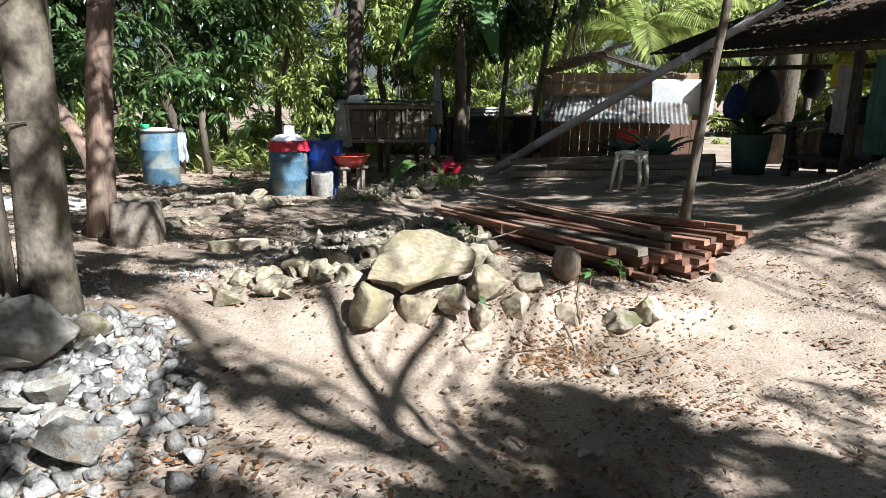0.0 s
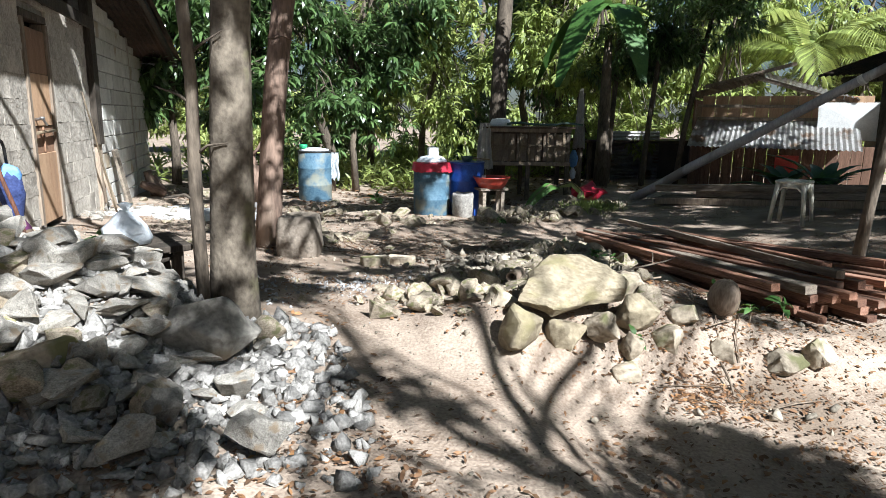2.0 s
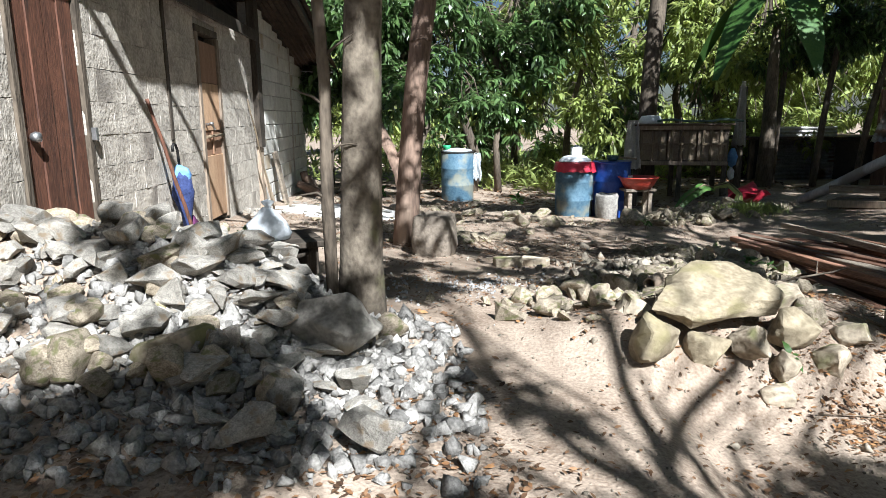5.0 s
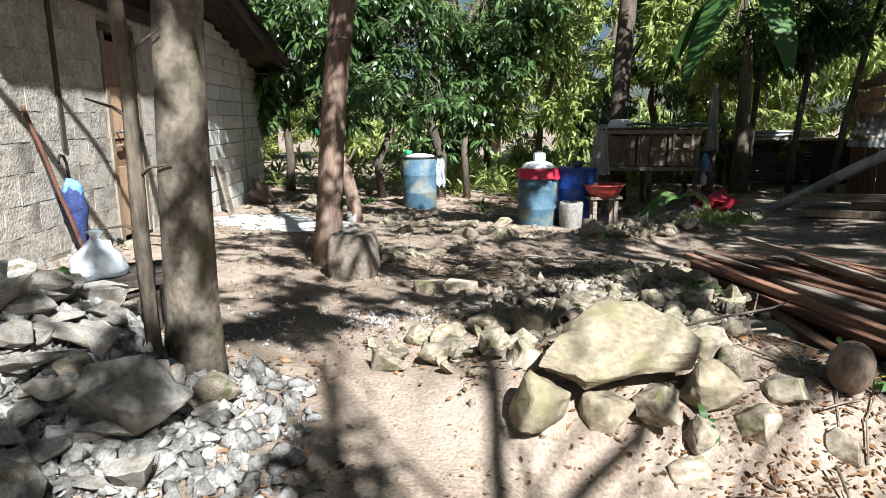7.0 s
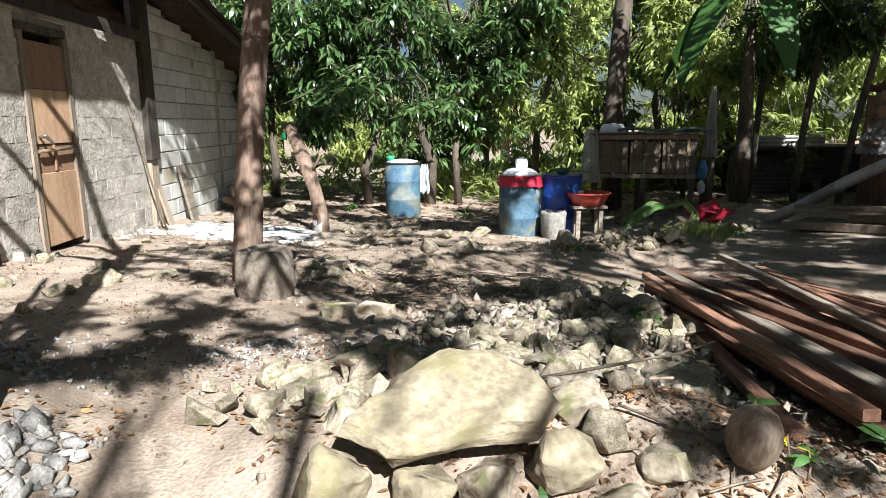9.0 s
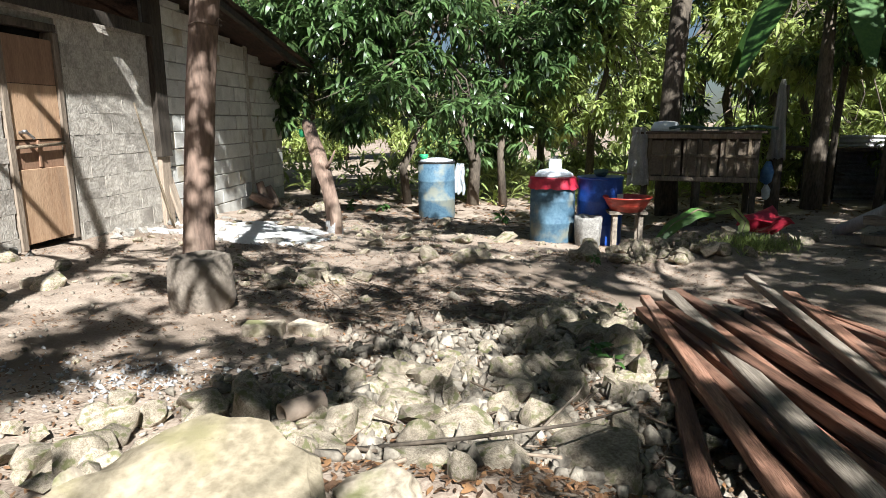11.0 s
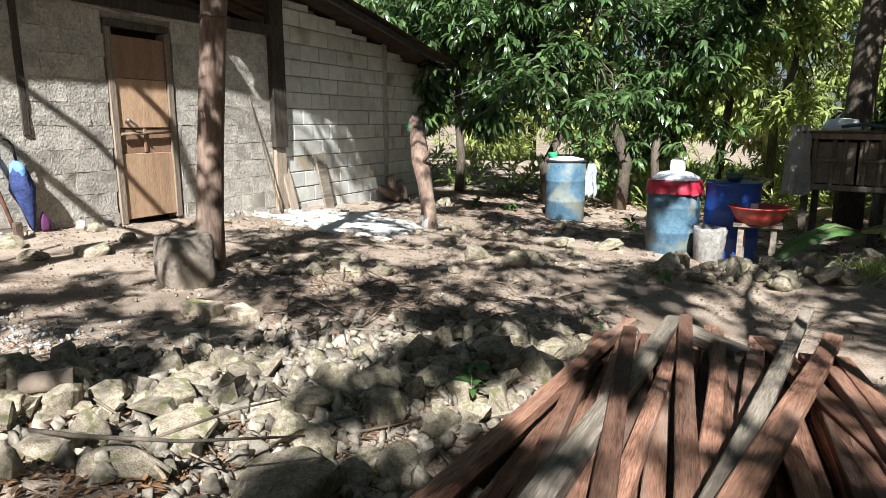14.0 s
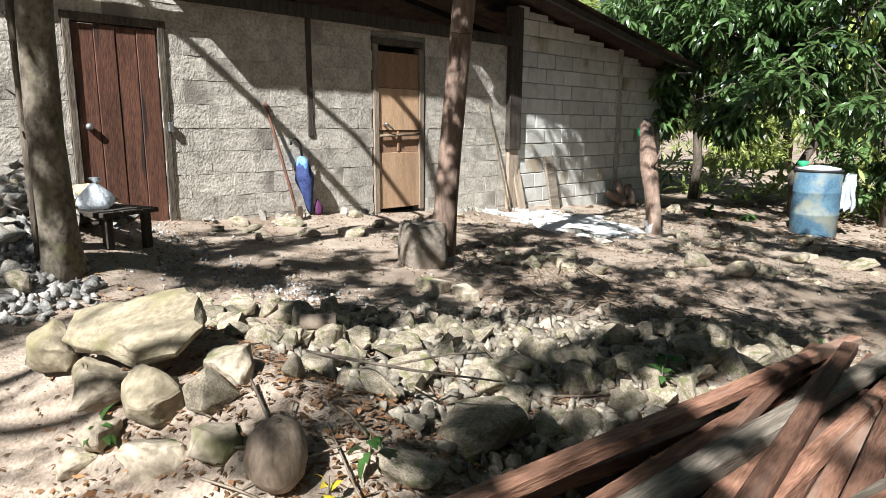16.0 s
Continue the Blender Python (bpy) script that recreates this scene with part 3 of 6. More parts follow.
tree("slim_tree", "slender leaning young tree on the bare yard", [(4.92, 5.02, gz(4.92, 5.02) - 0.05), (4.95, 5.0, 0.5), (4.98, 4.96, 1.1), (5.02, 4.9, 1.7), (5.1, 4.9, 2.4), (5.5, 5.2, 3.6), (6.2, 5.8, 5.2)],
     [0.046, 0.041, 0.038, 0.036, 0.034, 0.03, 0.022], [shade(4.8, 10.0, 4.6, 0.9), shade(4.9, 11.8, 5.2, 1.1), shade(5.8, 11.0, 5.0, 1.0), shade(6.2, 12.8, 5.8, 1.2), shade(6.8, 10.2, 5.2, 1.0), shade(5.2, 13.2, 6.2, 1.2), shade(4.3, 12.4, 6.0, 1.0), shade(5.0, 8.6, 4.4, 0.7)], 1250, 5, "bark_dark", limb=0.03, keep=0.5)
tree("shed_tree", "dark mango tree spreading over the open shed", [(11.2, 8.6, 0.0), (11.0, 8.4, 1.5), (10.6, 8.2, 3.0), (9.8, 7.8, 4.6), (9.2, 7.4, 6.0)], [0.22, 0.2, 0.17, 0.13, 0.08],
     [(8.4, 6.9, 3.3, 0.9, 0.9, 0.5), (8.9, 5.6, 3.1, 0.9, 0.9, 0.5), (9.6, 7.6, 3.7, 1.1, 1.0, 0.6), (8.2, 8.4, 3.9, 0.9, 0.9, 0.5), (7.6, 7.2, 4.4, 1.0, 1.0, 0.6), (7.4, 5.6, 4.4, 1.0, 1.0, 0.6), (8.8, 4.2, 3.9, 1.0, 1.0, 0.6), shade(7.4, 14.2, 7.0, 1.4), shade(6.2, 14.8, 7.4, 1.3), shade(8.8, 14.6, 7.4, 1.4), (7.0, 4.2, 4.0, 0.8, 0.8, 0.5), (6.4, 2.6, 6.4, 1.2, 1.2, 0.5), (9.3, 3.4, 4.6, 1.1, 1.0, 0.5), (8.4, 4.4, 4.7, 1.0, 1.0, 0.5), (10.0, 2.2, 4.9, 1.1, 1.0, 0.5), (8.4, 2.6, 4.6, 1.0, 1.0, 0.5), (5.0, 7.6, 4.7, 1.1, 1.1, 0.35), (6.3, 8.0, 4.9, 1.2, 1.2, 0.35), (5.4, 9.2, 4.5, 1.2, 1.2, 0.35), (6.8, 9.6, 4.8, 1.2, 1.2, 0.35), (6.0, 11.0, 4.6, 1.2, 1.2, 0.35), (6.6, 6.6, 4.9, 1.0, 1.0, 0.35), (10.6, 8.2, 4.4, 1.2, 1.2, 0.35), (10.4, 6.2, 4.4, 1.2, 1.2, 0.35), (9.4, 8.6, 4.2, 1.1, 1.1, 0.35)], 2800, 14, "bark_dark", limb=0.05, keep=0.5, length=0.24, freq=1.6)
# trees behind the walker, out of view, added for the shade they cast
def cast(*marks):
    """A bough whose shadow runs over the yard through the marks (x, y), at heights z."""
    return [shade(x, y, z, 0)[:3] for x, y, z in marks]


tree("shade_tree", "old mango tree with a forked trunk", [(3.35, -2.9, 0), (3.28, -2.6, 1.1), (3.1, -2.0, 2.3), (2.9, -1.5, 3.2), (2.7, -1.0, 3.9)], [0.2, 0.16, 0.13, 0.1, 0.06],
     [shade(1.45, 2.72, 5.2, 0.34), shade(2.0, 2.7, 5.2, 0.5), shade(2.45, 2.35, 5.0, 0.5), shade(1.2, 2.1, 5.0, 0.4), shade(2.0, 1.9, 4.8, 0.6), shade(2.9, 1.8, 4.8, 0.55), shade(0.5, 2.65, 5.2, 0.26), shade(0.1, 3.3, 5.4, 0.2), shade(0.85, 3.6, 5.6, 0.32), shade(0.4, 5.1, 5.6, 0.3), shade(1.6, 5.2, 6.0, 0.28), shade(-0.85, 3.8, 5.4, 0.5), shade(-0.4, 3.35, 4.9, 0.45), shade(-1.4, 3.3, 5.4, 0.5), shade(-0.1, 4.2, 5.6, 0.3), shade(2.6, 5.4, 6.0, 0.42), shade(3.3, 4.9, 5.8, 0.4), shade(3.0, 5.9, 5.8, 0.4), shade(2.7, 6.8, 6.2, 0.55), shade(4.1, 5.2, 5.8, 0.4), shade(3.7, 6.4, 6.0, 0.5), shade(1.2, 6.8, 6.0, 0.4), shade(0.2, 6.0, 5.8, 0.34), shade(2.55, 4.45, 5.6, 0.28), shade(3.0, 4.8, 5.6, 0.3), shade(3.3, 4.25, 5.6, 0.3), shade(3.75, 4.6, 5.6, 0.3), shade(-0.3, 4.6, 5.6, 0.36), shade(0.0, 5.0, 5.6, 0.2), shade(-0.12, 5.45, 5.8, 0.2), shade(-0.9, 4.7, 5.6, 0.34), shade(-1.0, 3.1, 5.4, 0.4), shade(-0.5, 2.8, 5.2, 0.3)], 1700, 6, "bark", limb=0.014, keep=0.36, freq=2.2, length=0.18, group="trees behind the path",
     extra=((cast((1.22, 2.95, 4.9), (1.28, 3.3, 5.2), (1.3, 3.8, 5.5), (1.26, 4.5, 5.9)), 0.045), (cast((1.26, 3.1, 5.1), (1.5, 3.4, 5.3), (1.82, 3.8, 5.5), (2.05, 4.4, 5.9)), 0.042), (cast((1.2, 2.8, 4.9), (0.98, 3.12, 5.2), (0.78, 3.7, 5.5), (0.62, 4.5, 5.9)), 0.036), (cast((1.3, 2.6, 4.8), (0.7, 2.7, 5.0), (0.4, 2.95, 5.2), (0.55, 3.75, 5.6)), 0.03)))
tree("shade_tree", "broad mango tree shading the path", [(6.9, -3.4, 0), (6.8, -3.1, 1.5), (6.6, -2.7, 3.0), (6.3, -2.2, 4.6)], [0.24, 0.2, 0.18, 0.1],
     [shade(4.7, 2.2, 5.0, 0.6), shade(4.0, 1.8, 5.0, 0.6), shade(3.4, 2.3, 5.0, 0.4), shade(4.2, 6.6, 6.2, 0.5), shade(4.6, 5.6, 5.8, 0.45), shade(5.6, 7.6, 6.4, 1.0), shade(5.8, 5.6, 5.8, 0.9), shade(7.0, 6.6, 6.4, 1.1), shade(6.6, 8.6, 6.8, 1.1), shade(7.4, 4.4, 5.6, 0.9), shade(5.3, 4.2, 5.4, 0.5), shade(5.6, 2.7, 5.0, 0.5), shade(7.3, 4.1, 6.0, 1.0), shade(6.3, 4.8, 6.0, 0.7), shade(5.6, 5.3, 6.0, 0.7), shade(6.0, 6.5, 6.0, 0.7)], 1700, 7, "bark", limb=0.016, keep=0.42, freq=2.6, length=0.17, group="trees behind the path")
tree("shade_tree", "tall mango tree by the house end", [(-3.4, -4.2, 0), (-3.3, -4.0, 1.6), (-3.1, -3.8, 3.2), (-2.6, -3.4, 4.8)], [0.24, 0.2, 0.18, 0.1],
     [shade(-1.7, 2.4, 5.4, 0.9), shade(-2.4, 4.2, 6.2, 0.7), shade(-3.4, 6.6, 7.0, 1.0), shade(-2.6, 1.4, 5.2, 1.0), shade(-1.2, 0.6, 5.0, 0.9), shade(-1.6, 12.3, 7.2, 0.5), shade(-1.5, 13.3, 7.2, 0.5), shade(-1.9, 11.6, 7.2, 0.35)], 800, 8, "bark", limb=0.03, keep=0.42, freq=1.8, group="trees behind the path")
# unseen trees added to block sky and cut bounce from the ground
for i, (x, y, h) in enumerate(((-1.5, -11.0, 7.0), (3.0, -10.5, 7.5), (7.5, -11.5, 7.0), (12.0, -9.5, 7.0), (15.0, -4.0, 6.0), (0.8, -15.0, 7.0), (10.0, -15.0, 8.0))):
    tree("shade_tree", "unseen mango tree added behind the path to block sky light", [(x, y, -0.1), (x + 0.1, y, 2.0), (x, y + 0.1, h * 0.7)], [0.26, 0.2, 0.1], ring_blobs(80 + i, x, y, h * 0.62, 2.4, 9, 1.3), 620, 90 + i, "bark_dark", limb=0.05, group="trees behind the path", keep=0.5, length=0.42, freq=0.8)

# thicket behind the yard
rnd = random.Random(11)
THICKET = [(-1.15, 14.9), (0.7, 14.7), (1.9, 15.2), (2.5, 15.4), (4.3, 16.6), (7.8, 16.4), (9.2, 17.8), (3.4, 18.6), (11.5, 20.5), (14.5, 19.0), (17.0, 16.0), (8.2, 15.6), (7.4, 17.4), (12.4, 16.2), (-2.8, 16.2)]
for i, (x, y) in enumerate(THICKET):
    h = rnd.uniform(4.2, 6.5) if x > 1 or x < -2 else 3.4
    r = rnd.uniform(0.07, 0.13)
    z0 = gz(x, y)
    pts = [(x, y, z0 - 0.05)] + [(x + rnd.uniform(-0.12, 0.12) * k, y + rnd.uniform(-0.1, 0.1) * k, z0 + h * k / 5) for k in range(1, 6)]
    blobs = [(x + rnd.uniform(-1.5, 1.5), y + rnd.uniform(-1.0, 1.0), z0 + rnd.uniform(1.7 if x < 1.2 else 0.3, h + 0.3), rnd.uniform(0.6, 1.0), rnd.uniform(0.6, 1.0), rnd.uniform(0.45, 0.8)) for _ in range(11)]
    far = y > 17.5
    # far, right-hand and gap trees take the leaf colour with sunlight in it
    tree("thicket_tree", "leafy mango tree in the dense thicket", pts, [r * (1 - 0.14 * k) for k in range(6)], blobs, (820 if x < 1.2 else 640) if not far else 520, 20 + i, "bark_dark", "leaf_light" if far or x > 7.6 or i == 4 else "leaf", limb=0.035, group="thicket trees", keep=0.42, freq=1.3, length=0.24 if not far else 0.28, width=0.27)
# the big trunk behind the coop
tree("tall_tree", "tall dark trunk rising behind the coop", [(5.3, 13.95, -0.8), (5.25, 13.95, 0.8), (5.28, 13.95, 2.2), (5.4, 14.0, 4.0), (5.5, 14.1, 6.0)], [0.2, 0.17, 0.16, 0.15, 0.12], ring_blobs(9, 6.2, 14.8, 5.4, 2.0, 7, 0.8), 300, 9, "bark_dark", limb=0.07, keep=0.5)
for i, (x, y, lean) in enumerate(((8.1, 12.9, 0.5), (8.7, 12.6, 0.9), (7.7, 13.6, 0.2))):
    tree("slender_tree", "slender dark leaning trunk beside the shack", [(x, y, gz(x, y) - 0.05), (x + 0.15 * lean, y, 1.0), (x + 0.4 * lean, y, 2.2), (x + 0.8 * lean, y, 4.0)], [0.06, 0.054, 0.05, 0.035],
         [(x + 0.8 * lean + rnd.uniform(-0.9, 0.9), y + rnd.uniform(-0.8, 0.5), rnd.uniform(2.2, 4.6), 0.7, 0.7, 0.45) for _ in range(5)], 420, 50 + i, "bark_dark", limb=0.03, group="slender trees", keep=0.5)
for i, k in enumerate(range(16)):
    a = -0.75 + k * 0.17
    x, y = 2.5 + 27 * math.sin(a), 2 + 27 * math.cos(a)
    blobs = [(x + rnd.uniform(-2.6, 2.6), y + rnd.uniform(-1.5, 1.5), rnd.uniform(0.2, 6.2 if k < 8 else 5.0), rnd.uniform(0.9, 1.7), rnd.uniform(0.9, 1.7), rnd.uniform(0.7, 1.2)) for _ in range(12)]
    # sunlit look of these crowns comes from the paler leaf colour
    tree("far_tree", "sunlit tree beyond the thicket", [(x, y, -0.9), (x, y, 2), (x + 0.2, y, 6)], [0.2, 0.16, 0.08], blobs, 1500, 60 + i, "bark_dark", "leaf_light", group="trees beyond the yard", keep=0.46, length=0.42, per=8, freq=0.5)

rng = np.random.default_rng(8)
n = 3600
ux, uy = rng.uniform(1.0, 16, n), rng.uniform(15.6, 25, n)
ux[:160], uy[:160] = rng.uniform(-4, 1.2, 160), rng.uniform(14.9, 19, 160)
ux[160:260] += 3
ux[260:760], uy[260:760] = rng.uniform(-9, 2.5, 500), rng.uniform(25, 28, 500)
uc = np.stack([ux, uy, np.array([gz(x, y) for x, y in zip(ux, uy)]) + rng.uniform(0.02, 0.7, n) ** 1.5 + np.where(uy > 24.9, rng.uniform(0, 2.2, n), 0)], 1)
v, t = leaf_arrays(uc, np.zeros((n, 3)), rng, 7, 0.3, 0.2, 0.0, 0.5)
# weeds are coloured as if in full sun
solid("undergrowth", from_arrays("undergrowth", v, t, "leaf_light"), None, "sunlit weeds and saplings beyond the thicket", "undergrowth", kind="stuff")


# ---- doors ----
def slab_box(x0, x1, y0, y1, z0, z1, bevel=0.004, wob=0.0, seed=1):
    return rough(box(x0, x1, y0, y1, z0, z1, bevel), wob, 2.0, seed)


def wall_door(name, label, y0, y1, z0, z1):
    return thing(name, label, "door", Matrix.Translation((WX, (y0 + y1) / 2, z0)), kind="structure")


# small plywood door
dy, dh, dw = (7.69 + 8.37) / 2, 1.80, 0.34
d = wall_door("door_1", "patched plywood door with a crossbar, closed", 7.69, 8.37, 0.08, 1.88)
for s in (-1, 1):
    part("jamb", slab_box(-0.10, 0.03, s * dw - 0.035, s * dw + 0.035, 0.0, 1.86, wob=0.006, seed=s + 2), "plank", d)
part("lintel", slab_box(-0.10, 0.025, -0.37, 0.37, 1.865, 1.93, wob=0.006), "bark_dark", d)
# shade on the upper and recessed panels is put into their darker colour
part("upper_panel", slab_box(-0.02, 0.008, -0.302, 0.302, 1.40, 1.79), "ply_dark", d, "plywood panel in a shaded dark brown")
part("middle_panel", slab_box(-0.02, 0.010, -0.302, 0.302, 0.93, 1.395), "plywood", d, "plywood panel in a sunlit tan")
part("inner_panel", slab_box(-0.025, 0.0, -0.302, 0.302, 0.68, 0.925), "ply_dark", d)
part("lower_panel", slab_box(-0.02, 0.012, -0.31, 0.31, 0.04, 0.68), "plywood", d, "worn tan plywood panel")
part("crossbar", tube([(0.035, -0.30, 0.87), (0.035, 0.30, 0.885)], [0.015, 0.015], 8), "bamboo", d)
# dark sheet added behind the panels in place of room shade
part("backing", box(-0.13, -0.11, -0.34, 0.34, 0.0, 1.9), "dark_void", d)
part("batten", slab_box(0.002, 0.018, -0.03, 0.0, 0.69, 0.92), "ply_dark", d)
handle = part("latch", tube([(0.01, -0.22, 0.99), (0.07, -0.22, 0.995), (0.075, -0.14, 0.94)], [0.014, 0.014, 0.012], 8), "steel", d)
part("knob", lathe([(0.0, 0), (0.02, 0.004), (0.024, 0.02), (0.014, 0.03)], 12), "steel", handle, m=Matrix.Translation((0.07, -0.235, 0.985)))
part("hinge_block", slab_box(0.0, 0.03, 0.33, 0.375, 0.95, 1.02), "plank", d)

# large hardwood door
d = wall_door("door_2", "weathered red-brown hardwood plank door, closed", 4.70, 5.36, 0.18, 1.9)
for k in range(4):
    y0 = -0.325 + k * 0.163
    part("plank", slab_box(-0.03, 0.006 + 0.004 * (k % 2), y0, y0 + 0.158, 0.02, 1.66, 0.004, 0.004, k), "door_red", d)
for s, mat in ((-1, "bark_dark"), (1, "bark_dark")):
    part("jamb", slab_box(-0.10, 0.03, s * 0.36 - 0.028, s * 0.36 + 0.028, -0.02, 1.72, wob=0.006, seed=s + 5), mat, d)
part("lintel", slab_box(-0.10, 0.03, -0.40, 0.40, 1.675, 1.74, wob=0.008), "bark_dark", d)
part("knob", lathe([(0.0, 0), (0.022, 0.004), (0.03, 0.025), (0.026, 0.045), (0.0, 0.05)], 12), "steel", d, "steel knob", Matrix.Translation((0.01, -0.26, 0.86)) @ Matrix.Rotation(radians(90), 4, "Y"))
part("hasp", slab_box(0.03, 0.06, 0.36, 0.40, 0.82, 0.9), "steel", d)

# posts in the wall; the narrow one stands in for a crack-like joint
for y, w, z0 in ((6.84, 0.032, 0.95), (10.02, 0.12, 0.75)):
    solid("pilaster", rough(box(WX - 0.01, WX + (0.09 if w > 0.1 else 0.03), y - w, y + w, z0, 2.19 if w < 0.1 else 2.6, 0.006), 0.005, 3, y), "dark_wood", "dark upright set against the house wall", "post", kind="structure")
solid("pilaster", rough(box(WX - 0.01, WX + 0.06, 9.93, 10.13, -0.2, 0.76, 0.008), 0.01, 3), "plank", "pale weathered lower post against the wall", "post", kind="structure")


# ---- things along the house ----
def stick(name, label, cat, a, b, r0, r1, mat, n=8, jitter=0.006):
    a, b = Vector(a), Vector(b)
    ob = thing(name, label, cat, Matrix.Translation(a))
    part("shaft", tube(curve_points((0, 0, 0), b - a, 8, 0, jitter, 3), [r0 + (r1 - r0) * i / 7 for i in range(8)], n), mat, ob)
    return ob


red_pole = stick("tool_handle", "red-brown wooden tool handle leaning on the wall", "tool", (-1.28, 6.53, gz(-1.28, 6.53)), (-1.50, 6.33, 1.28), 0.016, 0.014, "door_red")
part("head", slab_box(-0.02, 0.02, -0.035, 0.035, -0.02, 0.14, 0.01), "rust", red_pole)
stick("bamboo_stick", "thin pale stick leaning on the house wall", "stick", (-1.30, 9.78, gz(-1.3, 9.78)), (-1.50, 9.52, 1.36), 0.012, 0.009, "bamboo")


def drape(width, height, depth, seed, top=0.6):
    """A hanging cloth with folds, gathered at the top and ragged at the hem."""
    bm = bmesh.new()
    rows = []
    for j in range(17):
        t = j / 16
        w = width * (top + (1 - top) * (1 - t) ** 0.7)
        row = []
        for i in range(21):
            u = i / 20 - 0.5
            fold = depth * (0.5 + 0.5 * (1 - t)) * (math.sin(u * 19 + seed + 1.4 * t) * 0.5 + noise.noise(Vector((u * 5, t * 2.2, seed))))
            hem = 0.05 * noise.noise(Vector((u * 6, seed, 1))) * (1 - t)
            row.append(bm.verts.new((u * w + 0.03 * noise.noise(Vector((seed, t * 3, 2))), fold, height * t + hem)))
        rows.append(row)
    for a, b in zip(rows, rows[1:]):
        for i in range(20):
            bm.faces.new((a[i], a[i + 1], b[i + 1], b[i])).smooth = True
    bmesh.ops.solidify(bm, geom=bm.faces[:], thickness=0.004)
    return bm


u = thing("umbrella", "folded blue umbrella hung against the wall", "umbrella", Matrix.Translation((-1.42, 6.74, gz(-1.42, 6.74) + 0.02)) @ Matrix.Rotation(radians(7), 4, "X") @ Matrix.Diagonal((1.25, 1.25, 0.98, 1)))
prof = [(0.006, 0.0), (0.016, 0.03), (0.045, 0.20), (0.06, 0.36), (0.052, 0.50), (0.022, 0.57)]
part("canopy", lathe(prof, 14, 0.7, 2), "cloth_blue", u, "navy folded fabric")
part("collar", rough(lathe([(0.045, 0.43), (0.055, 0.46), (0.05, 0.51), (0.035, 0.57), (0.012, 0.60)], 14, 0.7, 4), 0.02, 18), "tarp", u, "light blue ruffled fabric")
# dark hook put where a hooked shadow falls on the wall
part("handle", tube([(0, 0, 0.6), (0, 0, 0.72), (0, -0.02, 0.77), (0, -0.05, 0.79), (0, -0.08, 0.77), (0, -0.085, 0.73)], [0.009] * 6, 8), "black", u, "black hook modelled after a shadow on the wall")
pb = thing("cloth_bag", "small purple cloth bag at the wall foot", "bag", Matrix.Translation((-1.40, 6.83, gz(-1.4, 6.83))))
part("sack", rough(lathe([(0.02, 0), (0.038, 0.03), (0.04, 0.09), (0.02, 0.14), (0.01, 0.16)], 12, 0.5, 5), 0.012, 14), "purple", pb)

b = thing("leaning_board", "short pale board leaning on the wall", "board", Matrix.Translation((-1.36, 10.12, gz(-1.36, 10.12) - 0.02)) @ Matrix.Rotation(radians(-14), 4, "Y"))
part("board", slab_box(-0.015, 0.015, -0.07, 0.07, 0, 0.6, 0.004, 0.006), "plank", b)
b = thing("leaning_board", "tall grey board propped on the pale block wall", "board", Matrix.Translation((-1.32, 10.84, gz(-1.32, 10.84) - 0.03)) @ Matrix.Rotation(radians(-10), 4, "Y") @ Matrix.Rotation(radians(3), 4, "X"))
part("board", slab_box(-0.02, 0.02, -0.10, 0.10, 0, 0.80, 0.006, 0.012, 4), "lumber_grey", b)
for i, (x, y, ry, rx, L) in enumerate(((-1.22, 12.55, -16, 4, 0.42), (-1.15, 12.72, -24, -10, 0.36), (-1.08, 12.4, -60, 12, 0.38))):
    lg = thing("firewood_log", "split reddish firewood log against the wall", "firewood", Matrix.Translation((x, y, gz(x, y) + (0.05 if ry == -60 else 0.0))) @ Matrix.Rotation(radians(ry), 4, "Y") @ Matrix.Rotation(radians(rx), 4, "X"), "firewood by the wall")
    part("log", tube([(0, 0, 0), (0.01, 0, L * 0.4), (0, 0.01, L * 0.75), (0, 0, L)], [0.075, 0.08, 0.07, 0.06], 9, 0.35, i), "bark_red", lg)
for i in range(16):
    x, y = -1.25 + 0.8 * random.random(), 11.9 + 1.7 * random.random()
    solid("rubble_stone", random.choice(GREY_STONE), None, "small grey stone by the house wall", "stone", Matrix.Translation((x, y, gz(x, y) + 0.03)) @ Euler((i, i * 2, i)).to_matrix().to_4x4() @ Matrix.Scale(random.uniform(0.1, 0.24), 4), "stones by the house")

# crooked stump with a hanging cup
st = thing("tree_stump", "crooked bare trunk stub, pale at the foot", "stump", Matrix.Translation((0.42, 10.48, -0.30)))
part("trunk", tube([(0, 0, 0), (-0.01, 0.01, 0.3), (-0.06, 0.03, 0.62), (-0.16, 0.08, 0.9), (-0.24, 0.2, 1.05), (-0.42, 0.42, 1.40), (-0.49, 0.5, 1.45)], [0.10, 0.085, 0.078, 0.088, 0.095, 0.07, 0.03], 14, 0.6, 3), "bark_red", st)
part("base_coat", tube([(0, 0, 0.0), (-0.008, 0.008, 0.16), (-0.015, 0.01, 0.24)], [0.106, 0.092, 0.086], 14, 0.6, 3), "ash", st, "whitewashed foot")
part("snag", tube([(-0.12, 0.06, 0.85), (-0.02, 0.0, 0.97), (0.04, -0.02, 1.1)], [0.03, 0.02, 0.008], 7), "bark_red", st)
cup = thing("plastic_cup", "small green plastic cup on the stump top", "cup", Matrix.Translation((-0.09, 10.93, 0.95)))
part("body", lathe([(0.03, 0.0), (0.036, 0.05), (0.042, 0.10), (0.038, 0.10), (0.03, 0.02)], 14), "green", cup)

TX, TY = -0.26, 4.47
